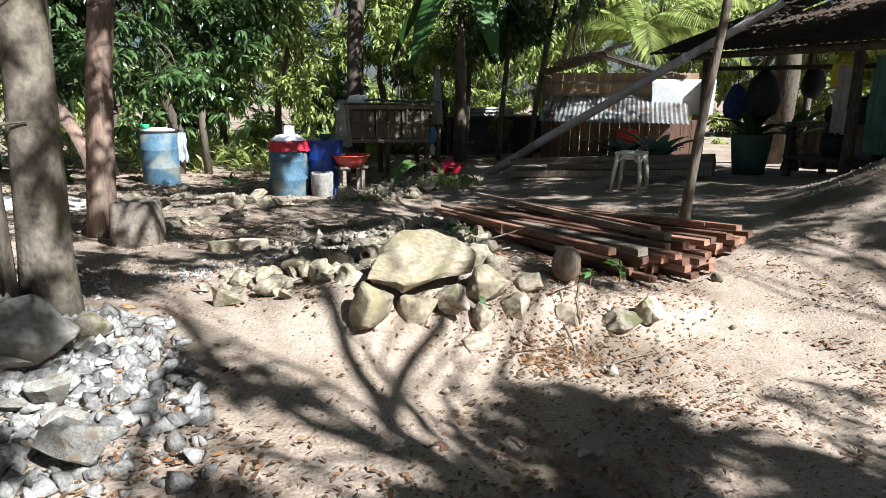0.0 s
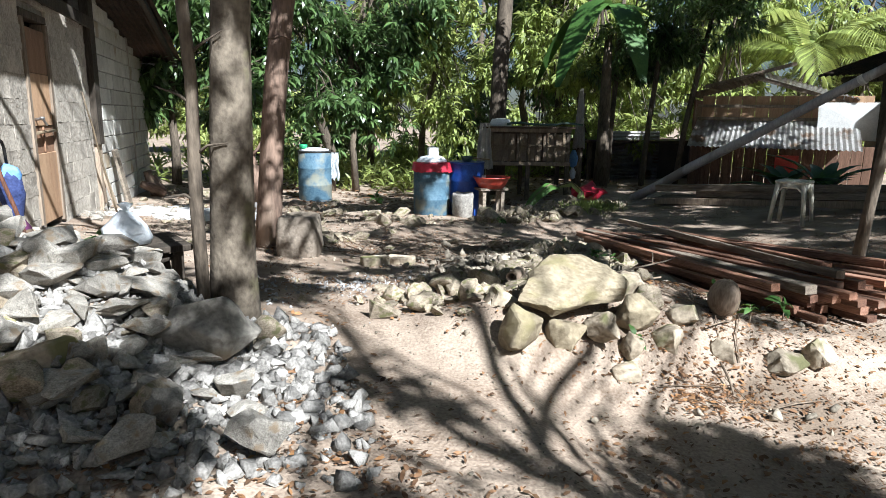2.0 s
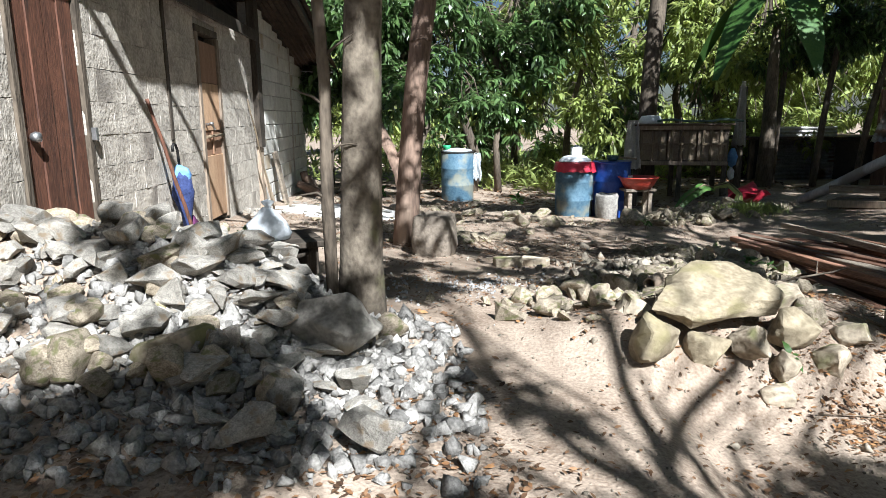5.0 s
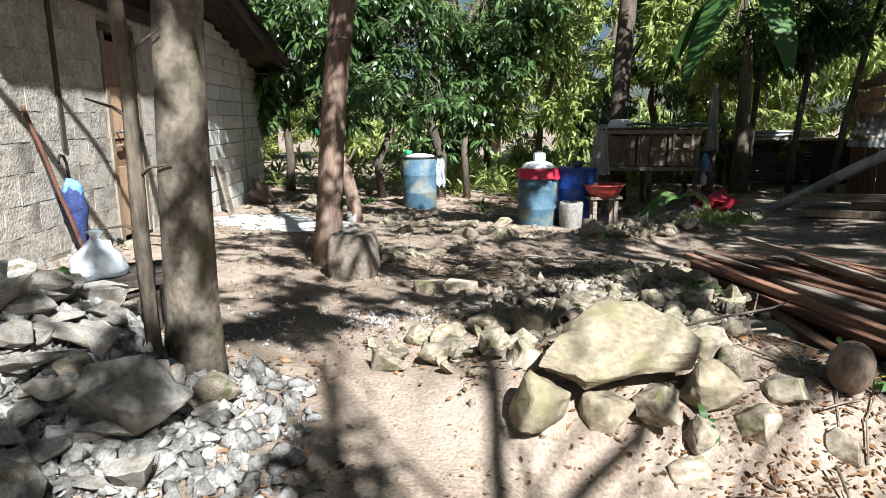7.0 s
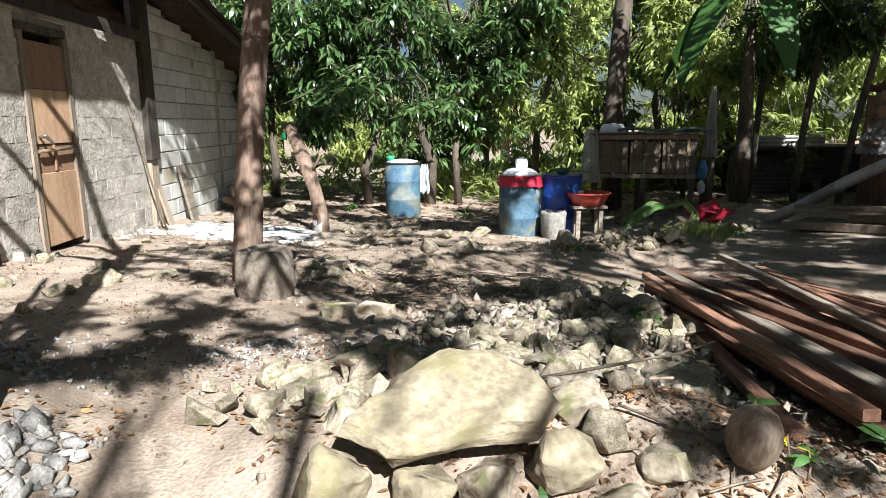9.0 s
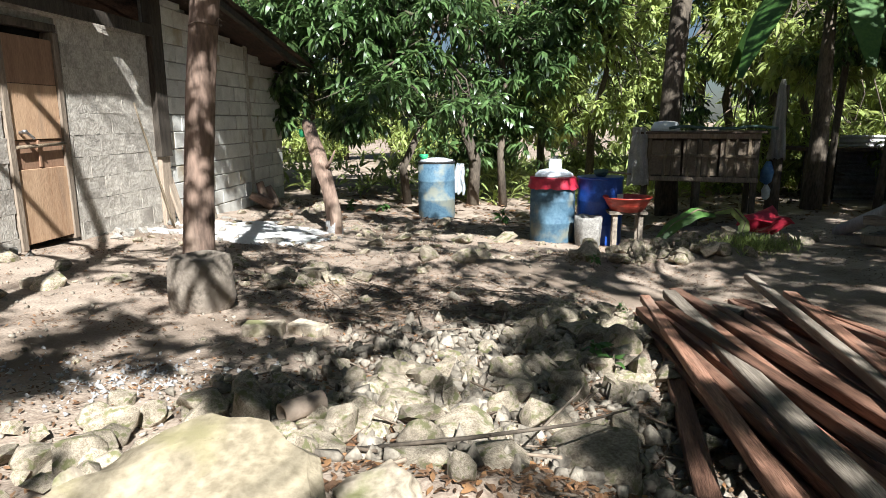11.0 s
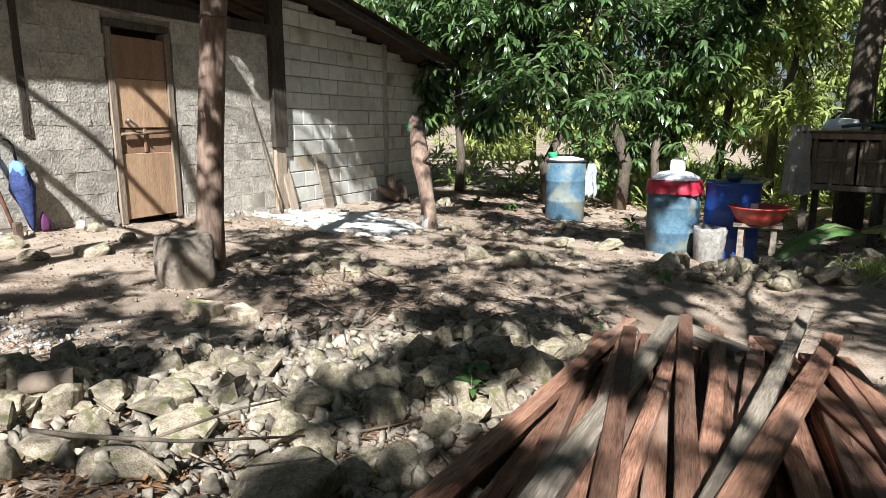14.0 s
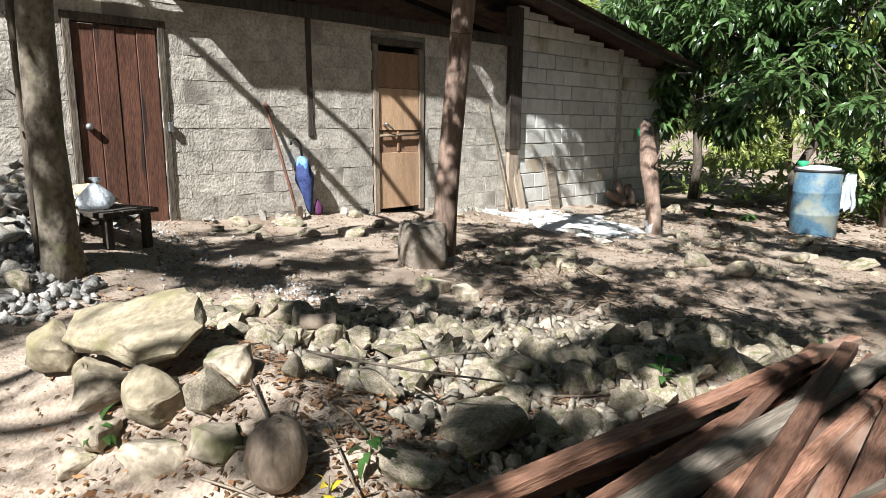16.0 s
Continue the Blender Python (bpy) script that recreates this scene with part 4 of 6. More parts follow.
# work table with a bag of lime beside the tree
tb = thing("work_table", "low rough dark wooden table in the yard", "table", Matrix.Translation((TX, TY, gz(TX, TY))) @ Matrix.Rotation(radians(20), 4, "Z"))
TT = 0.53 - gz(TX, TY)
for k in range(3):
    part("top_board", slab_box(-0.26, 0.26, -0.20 + k * 0.135, -0.07 + k * 0.135, TT - 0.03, TT, 0.004, 0.004, k), "dark_wood", tb)
for sx in (-1, 1):
    for sy in (-1, 1):
        part("leg", slab_box(sx * 0.2 - 0.025, sx * 0.2 + 0.025, sy * 0.14 - 0.025, sy * 0.14 + 0.025, -0.1, TT - 0.03, 0.004, 0.003, sx + sy), "dark_wood", tb)
part("brace", tube([(-0.2, -0.15, 0.02), (0.2, -0.15, TT - 0.05)], [0.018, 0.018], 6), "dark_wood", tb)
bag = thing("plastic_bag", "knotted translucent white plastic bag on the table", "bag", Matrix.Translation((TX + 0.02, TY - 0.05, gz(TX, TY) + TT)) @ Matrix.Scale(0.72, 4))
part("sack", rough(lathe([(0.02, 0), (0.13, 0.01), (0.16, 0.06), (0.14, 0.13), (0.07, 0.19), (0.03, 0.22)], 18, 0.5, 6), 0.025, 9), "bagmat", bag, smooth=True)
part("knot", rough(lathe([(0.025, 0.20), (0.018, 0.23), (0.05, 0.27), (0.01, 0.28)], 9, 0.6, 3), 0.01, 20), "bagmat", bag)
lf = thing("leaf_sprig", "green leaves lying on the table edge", "leaves", Matrix.Translation((TX - 0.13, TY - 0.06, gz(TX, TY) + TT)))
v, t = leaf_arrays(np.array([[0, 0, 0.02], [0.04, 0.03, 0.03]]), np.zeros((2, 3)), np.random.default_rng(2), 6, 0.12, 0.4, 0.0)
part("leaves", from_arrays("leaves", v, t, "banana"), None, lf)
# slim post beside the trunk
post = thing("fence_post", "slim crooked grey post with twig stubs", "post", Matrix.Translation((0.12, 4.0, gz(0.1, 4.0) - 0.05)))
part("pole", tube([(0, 0, 0), (-0.01, 0, 0.5), (0.0, 0, 1.0), (-0.03, 0.0, 1.6), (-0.05, 0, 2.4)], [0.027, 0.026, 0.025, 0.024, 0.02], 9, 0.25, 4), "bark_dark", post)
for k in range(7):
    z = 0.5 + k * 0.2
    s = 1 if k % 2 else -1
    part("twig", tube([(0, 0, z), (s * 0.05, -0.02, z + 0.04), (s * 0.13, -0.04, z + 0.03 + 0.02 * k)], [0.009, 0.006, 0.003], 5), "bark_dark", post)
band = thing("wire_band", "rusty wire tied round the slim trunk", "wire", Matrix.Translation((0.60, 6.88, 1.76)))
part("loop", tube([(0.100 * math.cos(a), 0.100 * math.sin(a), 0.008 * math.sin(3 * a)) for a in np.linspace(0, 6.28, 20)], [0.005] * 20, 5), "rust", band)
part("loose_end", tube([(0.09, -0.05, 0.0), (0.13, -0.09, 0.03), (0.16, -0.1, 0.01)], [0.004] * 3, 5), "rust", band)

# concrete pot block
pot = thing("stone_block", "squat weathered brown-grey stone block by the trunk", "stone", Matrix.Translation((0.675, 6.40, -0.03)) @ Matrix.Rotation(radians(-20), 4, "Z"))
bm = lathe([(0.125, 0.0), (0.15, 0.03), (0.168, 0.12), (0.166, 0.22), (0.158, 0.32), (0.145, 0.375), (0.12, 0.385), (0.10, 0.37), (0.06, 0.355), (0.0, 0.35)], 40)
for vv in bm.verts:
    a = math.atan2(vv.co.y, vv.co.x)
    k = 1 / max(abs(math.cos(a)), abs(math.sin(a)))
    k = 1 + (min(k, 1.25) - 1) * 0.75
    vv.co.x *= k
    vv.co.y *= k
part("body", rough(rough(bm, 0.014, 7), 0.005, 22), "pot", pot)

# ---- drums and what lies on them ----
D1, D2, D3 = (1.41, 13.22), (3.18, 11.52), (3.82, 11.60)
DR = 0.30


def drum(label, mat, xy, h, rim="steel"):
    x, y = xy
    ob = thing("drum", label, "drum", Matrix.Translation((x, y, gz(x, y) - 0.02)), "water drums")
    prof = [(DR * 0.97, 0.0), (DR, 0.02), (DR, h * 0.32), (DR * 1.02, h * 0.335), (DR, h * 0.35), (DR, h * 0.65), (DR * 1.02, h * 0.665), (DR, h * 0.68), (DR, h - 0.03), (DR * 0.97, h - 0.015), (DR * 0.95, h - 0.2), (0.0, h - 0.22)]
    part("body", rough(lathe(prof, 36), 0.006, 3), mat, ob)
    part("rim", lathe([(DR * 0.97, h - 0.035), (DR * 1.025, h - 0.03), (DR * 1.025, h), (DR * 0.96, h)], 36), rim, ob)
    return ob, gz(x, y) - 0.02 + h


d1, t1 = drum("faded blue drum streaked with pale stains", "drum_blue", D1, 0.93, "black")
d2, t2 = drum("faded blue drum with red plastic round its rim", "drum_blue", D2, 0.88, "drum_blue")
d3, t3 = drum("deep blue plastic drum with a label", "drum_deep", D3, 0.94, "drum_deep")
part("label", box(0.16, 0.24, -0.262, -0.255, 0.62, 0.72, 0.002), "white", d3, "small white label", Matrix.Rotation(radians(8), 4, "Z"))


def skirt(r, z0, z1, n=40, flare=0.035, seed=1):
    bm = bmesh.new()
    rows = []
    for j, z in enumerate(np.linspace(z1, z0, 5)):
        rows.append([bm.verts.new(((r + flare * j / 4 * (0.6 + noise.noise(Vector((k * 0.9, j, seed))))) * math.cos(2 * math.pi * k / n), (r + flare * j / 4 * (0.6 + noise.noise(Vector((k * 0.9, j, seed))))) * math.sin(2 * math.pi * k / n), z + (0.035 * noise.noise(Vector((k * 0.5, 3, seed))) if j == 4 else 0))) for k in range(n)])
    for a, b in zip(rows, rows[1:]):
        for k in range(n):
            bm.faces.new((a[k], a[(k + 1) % n], b[(k + 1) % n], b[k])).smooth = True
    return bm


cover = thing("plastic_cover", "crimson plastic sheet tied round a drum rim", "cover", Matrix.Translation((*D2, t2)))
part("skirt", skirt(DR * 1.03, -0.13, 0.012, flare=0.05), "red", cover)
part("top_sheet", rough(lathe([(DR * 1.05, 0.012), (0.2, 0.02), (0.0, 0.025)], 30), 0.01, 8), "red", cover)
lid = thing("drum_cover", "crumpled pale sack covering a drum mouth", "cover", Matrix.Translation((D2[0], D2[1], t2 + 0.025)))
part("sack", rough(lathe([(0.25, 0.0), (0.24, 0.03), (0.18, 0.08), (0.10, 0.1), (0, 0.1)], 24, 0.25, 4), 0.012, 10), "bagmat", lid, smooth=True)
jug = thing("water_jug", "white plastic water jug on the drum", "jug", Matrix.Translation((D2[0] + 0.02, D2[1], t2 + 0.12)))
part("body", box(-0.085, 0.085, -0.06, 0.06, 0, 0.14, 0.02, 2), "white", jug)
part("cap", lathe([(0.035, 0.14), (0.035, 0.165), (0.0, 0.165)], 12), "white", jug)
dip = thing("dipper", "green plastic dipper across the drum", "dipper", Matrix.Translation((D3[0], D3[1] - 0.02, t3)))
part("bowl", lathe([(0.06, 0.0), (0.09, 0.04), (0.1, 0.09), (0.09, 0.09), (0.0, 0.02)], 16), "green_grey", dip)
part("handle", tube([(0.08, 0, 0.06), (0.22, 0, 0.05), (0.40, 0.0, 0.03)], [0.018, 0.015, 0.015], 7), "plank", dip)
lid = thing("sheet_cover", "crumpled clear plastic over the drum mouth", "cover", Matrix.Translation((D1[0], D1[1], t1)))
part("disc", lathe([(DR * 0.9, 0.0), (DR * 0.9, 0.02), (0.12, 0.05), (0, 0.055)], 28), "bagmat", lid)
dip = thing("dipper", "bright green dipper on the drum lid", "dipper", Matrix.Translation((D1[0] - 0.2, D1[1] - 0.05, t1 + 0.03)))
part("bowl", lathe([(0.05, 0.0), (0.07, 0.04), (0.075, 0.08), (0.068, 0.08), (0.0, 0.02)], 14), "green", dip)
hb = thing("hanging_bag", "limp white plastic bag hanging on a drum", "bag", Matrix.Translation((D1[0] + 0.34, D1[1] + 0.08, t1 - 0.54)) @ Matrix.Rotation(radians(5), 4, "Y"))
part("sack", rough(drape(0.24, 0.5, 0.05, 4, 0.5), 0.015, 9), "bagmat", hb)
gb = thing("plastic_bag", "grey black-streaked plastic bag by the drums", "bag", Matrix.Translation((3.62, 11.15, gz(3.62, 11.15) - 0.02)))
part("sack", rough(lathe([(0.15, 0), (0.17, 0.03), (0.175, 0.2), (0.18, 0.38), (0.165, 0.42), (0.0, 0.38)], 28, 0.25, 3), 0.025, 11), "gravel", gb)

# red basin on a rough stand
bs = thing("basin_stand", "rough wooden stand under a basin", "stand", Matrix.Translation((4.10, 11.12, gz(4.1, 11.12))))
bz = 0.02 - gz(4.1, 11.12)
for x, y in ((-0.16, -0.1), (0.16, -0.1), (-0.14, 0.12), (0.16, 0.12)):
    part("leg", slab_box(x - 0.03, x + 0.03, y - 0.025, y + 0.025, -0.05, bz - 0.06, 0.004, 0.004, x), "lumber_grey", bs)
part("top", slab_box(-0.24, 0.24, -0.16, 0.18, bz - 0.06, bz - 0.02, 0.004, 0.01), "lumber_grey", bs)
ba = thing("basin", "red plastic washing basin on a stand", "basin", Matrix.Translation((4.10, 11.12, 0.0)))
part("bowl", lathe([(0.20, 0.0), (0.25, 0.08), (0.295, 0.165), (0.31, 0.17), (0.31, 0.185), (0.29, 0.18), (0.24, 0.06), (0.18, 0.02), (0, 0.015)], 36), "basin", ba)

# ---- coop on legs ----
cx0, cx1, cy0, cy1, cz0, cz1 = 4.63, 6.15, 12.74, 13.54, 0.28, 0.94
coop = thing("poultry_coop", "old raised poultry coop of boards and slats", "coop", Matrix.Translation((cx0, cy0, -0.5)) @ Matrix.Rotation(radians(-13), 4, "Z"))
Z = 0.5
W = cx1 - cx0
for x in (0.0, W * 0.5, W):
    for y in (0.0, cy1 - cy0):
        part("leg", slab_box(x - 0.04, x + 0.04, y - 0.04, y + 0.04, -0.2, cz1 + Z, 0.005, 0.01, x), "bark_dark", coop)
part("floor_board", slab_box(-0.05, W + 0.05, -0.05, cy1 - cy0, cz0 + Z - 0.04, cz0 + Z, 0.004, 0.008), "bark_dark", coop)
for z in (cz0, cz1 - 0.04):
    part("rail", slab_box(-0.05, W + 0.05, -0.07, -0.04, z + Z - 0.03, z + Z + 0.04, 0.004, 0.008, z), "plank", coop)
for k in range(9):
    x = 0.08 + k * (W - 0.16) / 8 + 0.03 * math.sin(k * 2.3)
    part("slat", slab_box(x - 0.022, x + 0.022, -0.06, -0.035, cz0 + Z + 0.03, cz1 + Z - 0.07, 0.003, 0.01, k), "bamboo", coop)
for k in range(3):
    x = 0.1 + k * W / 3
    part("panel", slab_box(x - 0.07, x + W / 3 - 0.10, -0.03, -0.01, cz0 + Z + 0.05, cz1 + Z - 0.1, 0.003, 0.01, k), "cardboard", coop)
    part("cross_slat", slab_box(x - 0.04, x + W / 3 - 0.1, -0.08, -0.06, cz0 + Z + 0.32, cz0 + Z + 0.36, 0.003, 0.008, k), "bamboo", coop)
part("back", slab_box(0, W, cy1 - cy0 - 0.05, cy1 - cy0 - 0.03, cz0 + Z, cz1 + Z), "cardboard", coop)
for x in (0.02, W - 0.02):
    part("side", slab_box(x - 0.015, x + 0.015, 0, cy1 - cy0, cz0 + Z, cz1 + Z), "cardboard", coop)
part("roof", rough(box(-0.12, W + 0.12, -0.14, cy1 - cy0 + 0.1, cz1 + Z, cz1 + Z + 0.03, 0.004), 0.02, 2), "rust", coop)
hose = thing("garden_hose", "faded green hose lying along the coop roof", "hose", Matrix.Translation((cx0, cy0 - 0.1, cz1 + 0.06)) @ Matrix.Rotation(radians(-13), 4, "Z"))
part("tube", tube([(W * 0.2 + k * 0.13, 0.05 * math.sin(k * 1.7), 0.02 + 0.03 * max(0, math.sin(k * 0.9))) for k in range(12)], [0.022] * 12, 7), "green_grey", hose)
hb = thing("feed_sack", "grey-white feed sack hanging from the coop corner", "sack", Matrix.Translation((cx0 - 0.12, cy0 - 0.12, cz1 - 0.76)))
part("sack", drape(0.34, 0.86, 0.05, 3, 0.55), "cloth", hb)
wb = thing("plastic_tub", "upturned white plastic tub on the coop roof", "tub", Matrix.Translation((4.98, 13.05, cz1 + 0.04)))
part("bowl", lathe([(0.22, 0), (0.21, 0.05), (0.17, 0.13), (0, 0.15)], 24), "white", wb)

# post with old cloth
cp = thing("cloth_post", "leaning post draped with grey cloth and bags", "post", Matrix.Translation((6.55, 12.85, -0.42)))
part("pole", tube([(0, 0, 0), (0.02, 0, 1.0), (0.04, 0, 2.05)], [0.10, 0.09, 0.07], 10, 0.2, 4), "bark_dark", cp)
part("cloth", drape(0.26, 1.15, 0.06, 5, 0.25), "cloth", cp, "faded grey drape", Matrix.Translation((-0.02, -0.13, 0.98)))
part("blue_bag", rough(lathe([(0.02, 0.6), (0.08, 0.66), (0.09, 0.8), (0.03, 0.95)], 12, 0.4, 3), 0.02, 9), "tarp", cp, "crumpled blue bag", Matrix.Translation((-0.12, -0.1, 0)))
part("clear_bag", rough(lathe([(0.02, 0.38), (0.06, 0.42), (0.06, 0.52), (0.02, 0.6)], 12, 0.4, 3), 0.02, 9), "bagmat", cp, "small white bag", Matrix.Translation((-0.12, -0.1, 0)))
pk = thing("plastic_sheet", "bright pink-red plastic sheet bundled on stones", "sheet", Matrix.Translation((5.59, 10.6, gz(5.59, 10.6) + 0.02)))
bm = rough(stone(77, False, True), 0.22, 3.0, 2)
bmesh.ops.scale(bm, vec=(0.66, 0.40, 0.40), verts=bm.verts)
part("sheet", bm, "red", pk, m=Matrix.Translation((0, 0, 0.22)))

# iron-sided hut behind
hu = thing("tin_shack", "low shack patched with corrugated iron", "shack", Matrix.Translation((7.75, 14.5, -0.75)))
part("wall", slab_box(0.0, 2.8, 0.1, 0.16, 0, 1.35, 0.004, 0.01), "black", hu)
for k in range(2):
    part("iron_sheet", corrugated(0.75, 1.35), "tin", hu, "grey corrugated panel", Matrix.Translation((0.42, 0.06, 0.45 + k * 0.42)) @ Matrix.Rotation(radians(90), 4, "X") @ Matrix.Rotation(radians(90), 4, "Z") @ Matrix.Translation((0, -1.45, 0)))
part("roof", rough(box(-0.2, 3.0, -0.3, 1.6, 1.36, 1.42, 0.005), 0.03, 2), "rust", hu)
for x in (0.02, 1.4, 2.75):
    part("post", slab_box(x - 0.04, x + 0.04, -0.02, 0.06, -0.1, 1.36, 0.004, 0.01, x), "bark_dark", hu)

# ---- far hut ----
hut = thing("timber_hut", "small timber hut with sunlit iron roofs", "hut", Matrix.Translation((8.25, 11.75, -0.35)) @ Matrix.Rotation(radians(-43.4), 4, "Z"))
for k in range(16):
    part("plank", slab_box(k * 0.2, k * 0.2 + 0.192, 1.0, 1.03, 0, 1.05, 0.003, 0.004, k), "shade_wall", hut)
for k in range(12):
    part("board", slab_box(0.1 + k * 0.25, 0.34 + k * 0.25, 1.45, 1.48, 1.5, 1.98, 0.003, 0.004, k), "plywood", hut)
for k in range(2):
    part("beam", slab_box(0.0, 3.3, 1.40, 1.44, 1.5 + k * 0.25, 1.56 + k * 0.25, 0.003, 0.006, k), "plank", hut)
part("lean_to_roof", corrugated(2.9, 1.35, 0.09, 0.014), "tin", hut, "pale corrugated roof", Matrix.Translation((0.0, 0.25, 1.0)) @ Matrix.Rotation(radians(22), 4, "X"))
part("main_roof", corrugated(1.75, 2.6, 0.09, 0.014), "tin", hut, m=Matrix.Translation((1.2, 1.15, 2.42)) @ Matrix.Rotation(radians(17), 4, "Y"))
part("main_roof", corrugated(1.45, 2.6, 0.09, 0.014), "rust", hut, m=Matrix.Translation((-0.2, 1.15, 2.0)) @ Matrix.Rotation(radians(-17), 4, "Y"))
for k in range(3):
    part("rafter", slab_box(-0.05, 1.4 + 0.2 * k, 1.2 + 0.02 * k, 1.26 + 0.02 * k, 0, 0.07, 0.003), "plank", hut, m=Matrix.Translation((1.1 - 0.9 * (k == 1), 0, 2.28 - 0.15 * (k == 1))) @ Matrix.Rotation(radians(17 if k != 1 else -15), 4, "Y"))
part("white_sheet", rough(box(2.2, 3.4, 1.2, 1.22, 1.15, 1.85, 0.002), 0.05, 2), "white", hut, "bright white plastic sheet")
part("door", slab_box(1.55, 1.95, 0.97, 0.995, 0.05, 0.85), "basin", hut, "dull red door panel")
part("side_wall", slab_box(-0.02, 0.02, 1.0, 3.2, 0, 1.9), "shade_wall", hut)
part("side_wall", slab_box(3.2, 3.24, 1.0, 3.2, 0, 1.9), "shade_wall", hut)

# ---- open shed ----
shed = thing("open_shed", "dark open shed with a rusted sheet roof", "shed", Matrix.Translation((7.9, 1.5, 0.0)))
for i, (x, y, h) in enumerate(((0.05, 6.0, 1.75), (0.05, 3.95, 1.72), (0.05, 0.4, 1.72), (2.5, 6.1, 2.4), (2.5, 3.0, 2.4), (2.5, 0.4, 2.4))):
    part("post", tube([(x, y, -0.1), (x + 0.02, y, h * 0.5), (x, y + 0.02, h)], [0.065, 0.06, 0.055] if i else [0.05, 0.05, 0.045], 9, 0.2, i), "bark_dark", shed)
for k in range(8):
    part("roof_sheet", corrugated(0.95, 3.3, 0.09, 0.014), "rust" if k != 1 else "tin", shed, m=Matrix.Translation((-0.22, -0.6 + 0.92 * (k + 1) - 0.86, 1.74)) @ Matrix.Rotation(radians(-90), 4, "Z") @ Matrix.Rotation(radians(17 + k % 2), 4, "X") @ Matrix.Translation((-0.95, 0, 0)))
for x, z in ((0.0, 1.69), (2.5, 2.43)):
    part("beam", tube([(x, -0.3, z), (x, 3, z + 0.02), (x, 6.6, z)], [0.05, 0.05, 0.045], 8, 0.15, x), "bark_dark", shed)
part("rail", tube([(0.6, -0.2, 1.45), (0.6, 6.4, 1.55)], [0.03, 0.03], 7), "bark_dark", shed)
# black wall and low dark panel added to put shade behind the shed
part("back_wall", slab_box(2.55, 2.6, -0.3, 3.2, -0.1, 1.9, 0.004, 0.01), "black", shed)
part("low_wall", slab_box(2.55, 2.6, 3.2, 6.3, -0.1, 0.8, 0.004, 0.01), "dark_wood", shed)
bench = thing("work_bench", "dark cluttered bench in the open shed", "bench", Matrix.Translation((8.9, 5.9, gz(8.9, 5.9))))
part("top", slab_box(-0.4, 0.5, -0.9, 0.7, 0.62, 0.67, 0.005, 0.01), "bark_dark", bench)
part("shelf", slab_box(-0.4, 0.5, -0.9, 0.7, 0.2, 0.24, 0.005, 0.01), "bark_dark", bench)
for x in (-0.35, 0.45):
    for y in (-0.85, 0.65):
        part("leg", slab_box(x - 0.04, x + 0.04, y - 0.04, y + 0.04, -0.1, 0.62, 0.005, 0.01, x + y), "bark_dark", bench)
for i, (x, y, z, r, h) in enumerate(((8.8, 5.3, 0.67, 0.15, 0.22), (8.75, 5.75, 0.67, 0.19, 0.28), (8.95, 6.2, 0.67, 0.16, 0.2), (9.0, 5.55, 0.24, 0.2, 0.3), (8.9, 6.15, 0.24, 0.18, 0.28))):
    pt = thing("cooking_pot", "soot-blackened cooking pot on the bench", "pot", Matrix.Translation((x, y, gz(8.9, 5.9) + z)), "pots on the bench")
    part("body", lathe([(r * 0.8, 0), (r, h * 0.3), (r, h * 0.85), (r * 0.9, h), (r * 0.86, h), (0, h * 0.3)], 18), "black", pt)
    part("lid", lathe([(r * 0.88, h), (r * 0.5, h + 0.04), (0.02, h + 0.05), (0.02, h + 0.08), (0, h + 0.08)], 16), "black", pt)
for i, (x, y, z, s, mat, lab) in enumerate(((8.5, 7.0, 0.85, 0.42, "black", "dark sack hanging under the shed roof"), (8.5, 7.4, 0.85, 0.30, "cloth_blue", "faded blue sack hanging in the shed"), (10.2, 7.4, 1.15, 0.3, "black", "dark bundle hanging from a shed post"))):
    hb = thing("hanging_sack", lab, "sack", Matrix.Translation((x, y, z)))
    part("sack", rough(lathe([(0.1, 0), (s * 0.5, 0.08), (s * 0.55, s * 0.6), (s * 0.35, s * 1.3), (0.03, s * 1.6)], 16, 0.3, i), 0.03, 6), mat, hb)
    part("cord", tube([(0, 0, s * 1.6), (0, 0, 1.62 - z + 0.1 * i)], [0.008, 0.008], 5), "black", hb)
jg = thing("jerry_can", "yellow plastic jerry can hanging in the shed", "can", Matrix.Translation((8.15, 5.72, 1.25)))
part("body", box(-0.09, 0.09, -0.12, 0.12, 0, 0.30, 0.03, 2), "yellow", jg)
part("handle", tube([(0, -0.07, 0.29), (0, -0.05, 0.35), (0, 0.05, 0.35), (0, 0.07, 0.29)], [0.014] * 4, 7), "yellow", jg)
jg2 = copy_thing(jg, Matrix.Translation((8.2, 4.75, 0.95)))
tagged(jg2, "yellow plastic can hanging by the shed post", "can")
tc = thing("hanging_cloth", "pale teal cloth hanging beside the shed post", "cloth", Matrix.Translation((7.98, 5.12, 0.55)))
part("drape", drape(0.42, 1.05, 0.05, 8, 0.8), "teal", tc, m=Matrix.Rotation(radians(90), 4, "Z"))
tc = thing("hanging_cloth", "stained pale rag hanging in the shed", "cloth", Matrix.Translation((7.98, 5.62, 0.75)))
part("drape", drape(0.2, 0.75, 0.04, 9, 0.7), "cloth", tc, m=Matrix.Rotation(radians(90), 4, "Z"))
gd = thing("plastic_bin", "grey-green plastic bin holding ferns", "bin", Matrix.Translation((8.45, 7.05, gz(8.45, 7.05))))
part("body", lathe([(0.20, 0.0), (0.24, 0.3), (0.265, 0.55), (0.275, 0.56), (0.25, 0.56), (0.2, 0.45), (0, 0.44)], 28), "green_grey", gd)


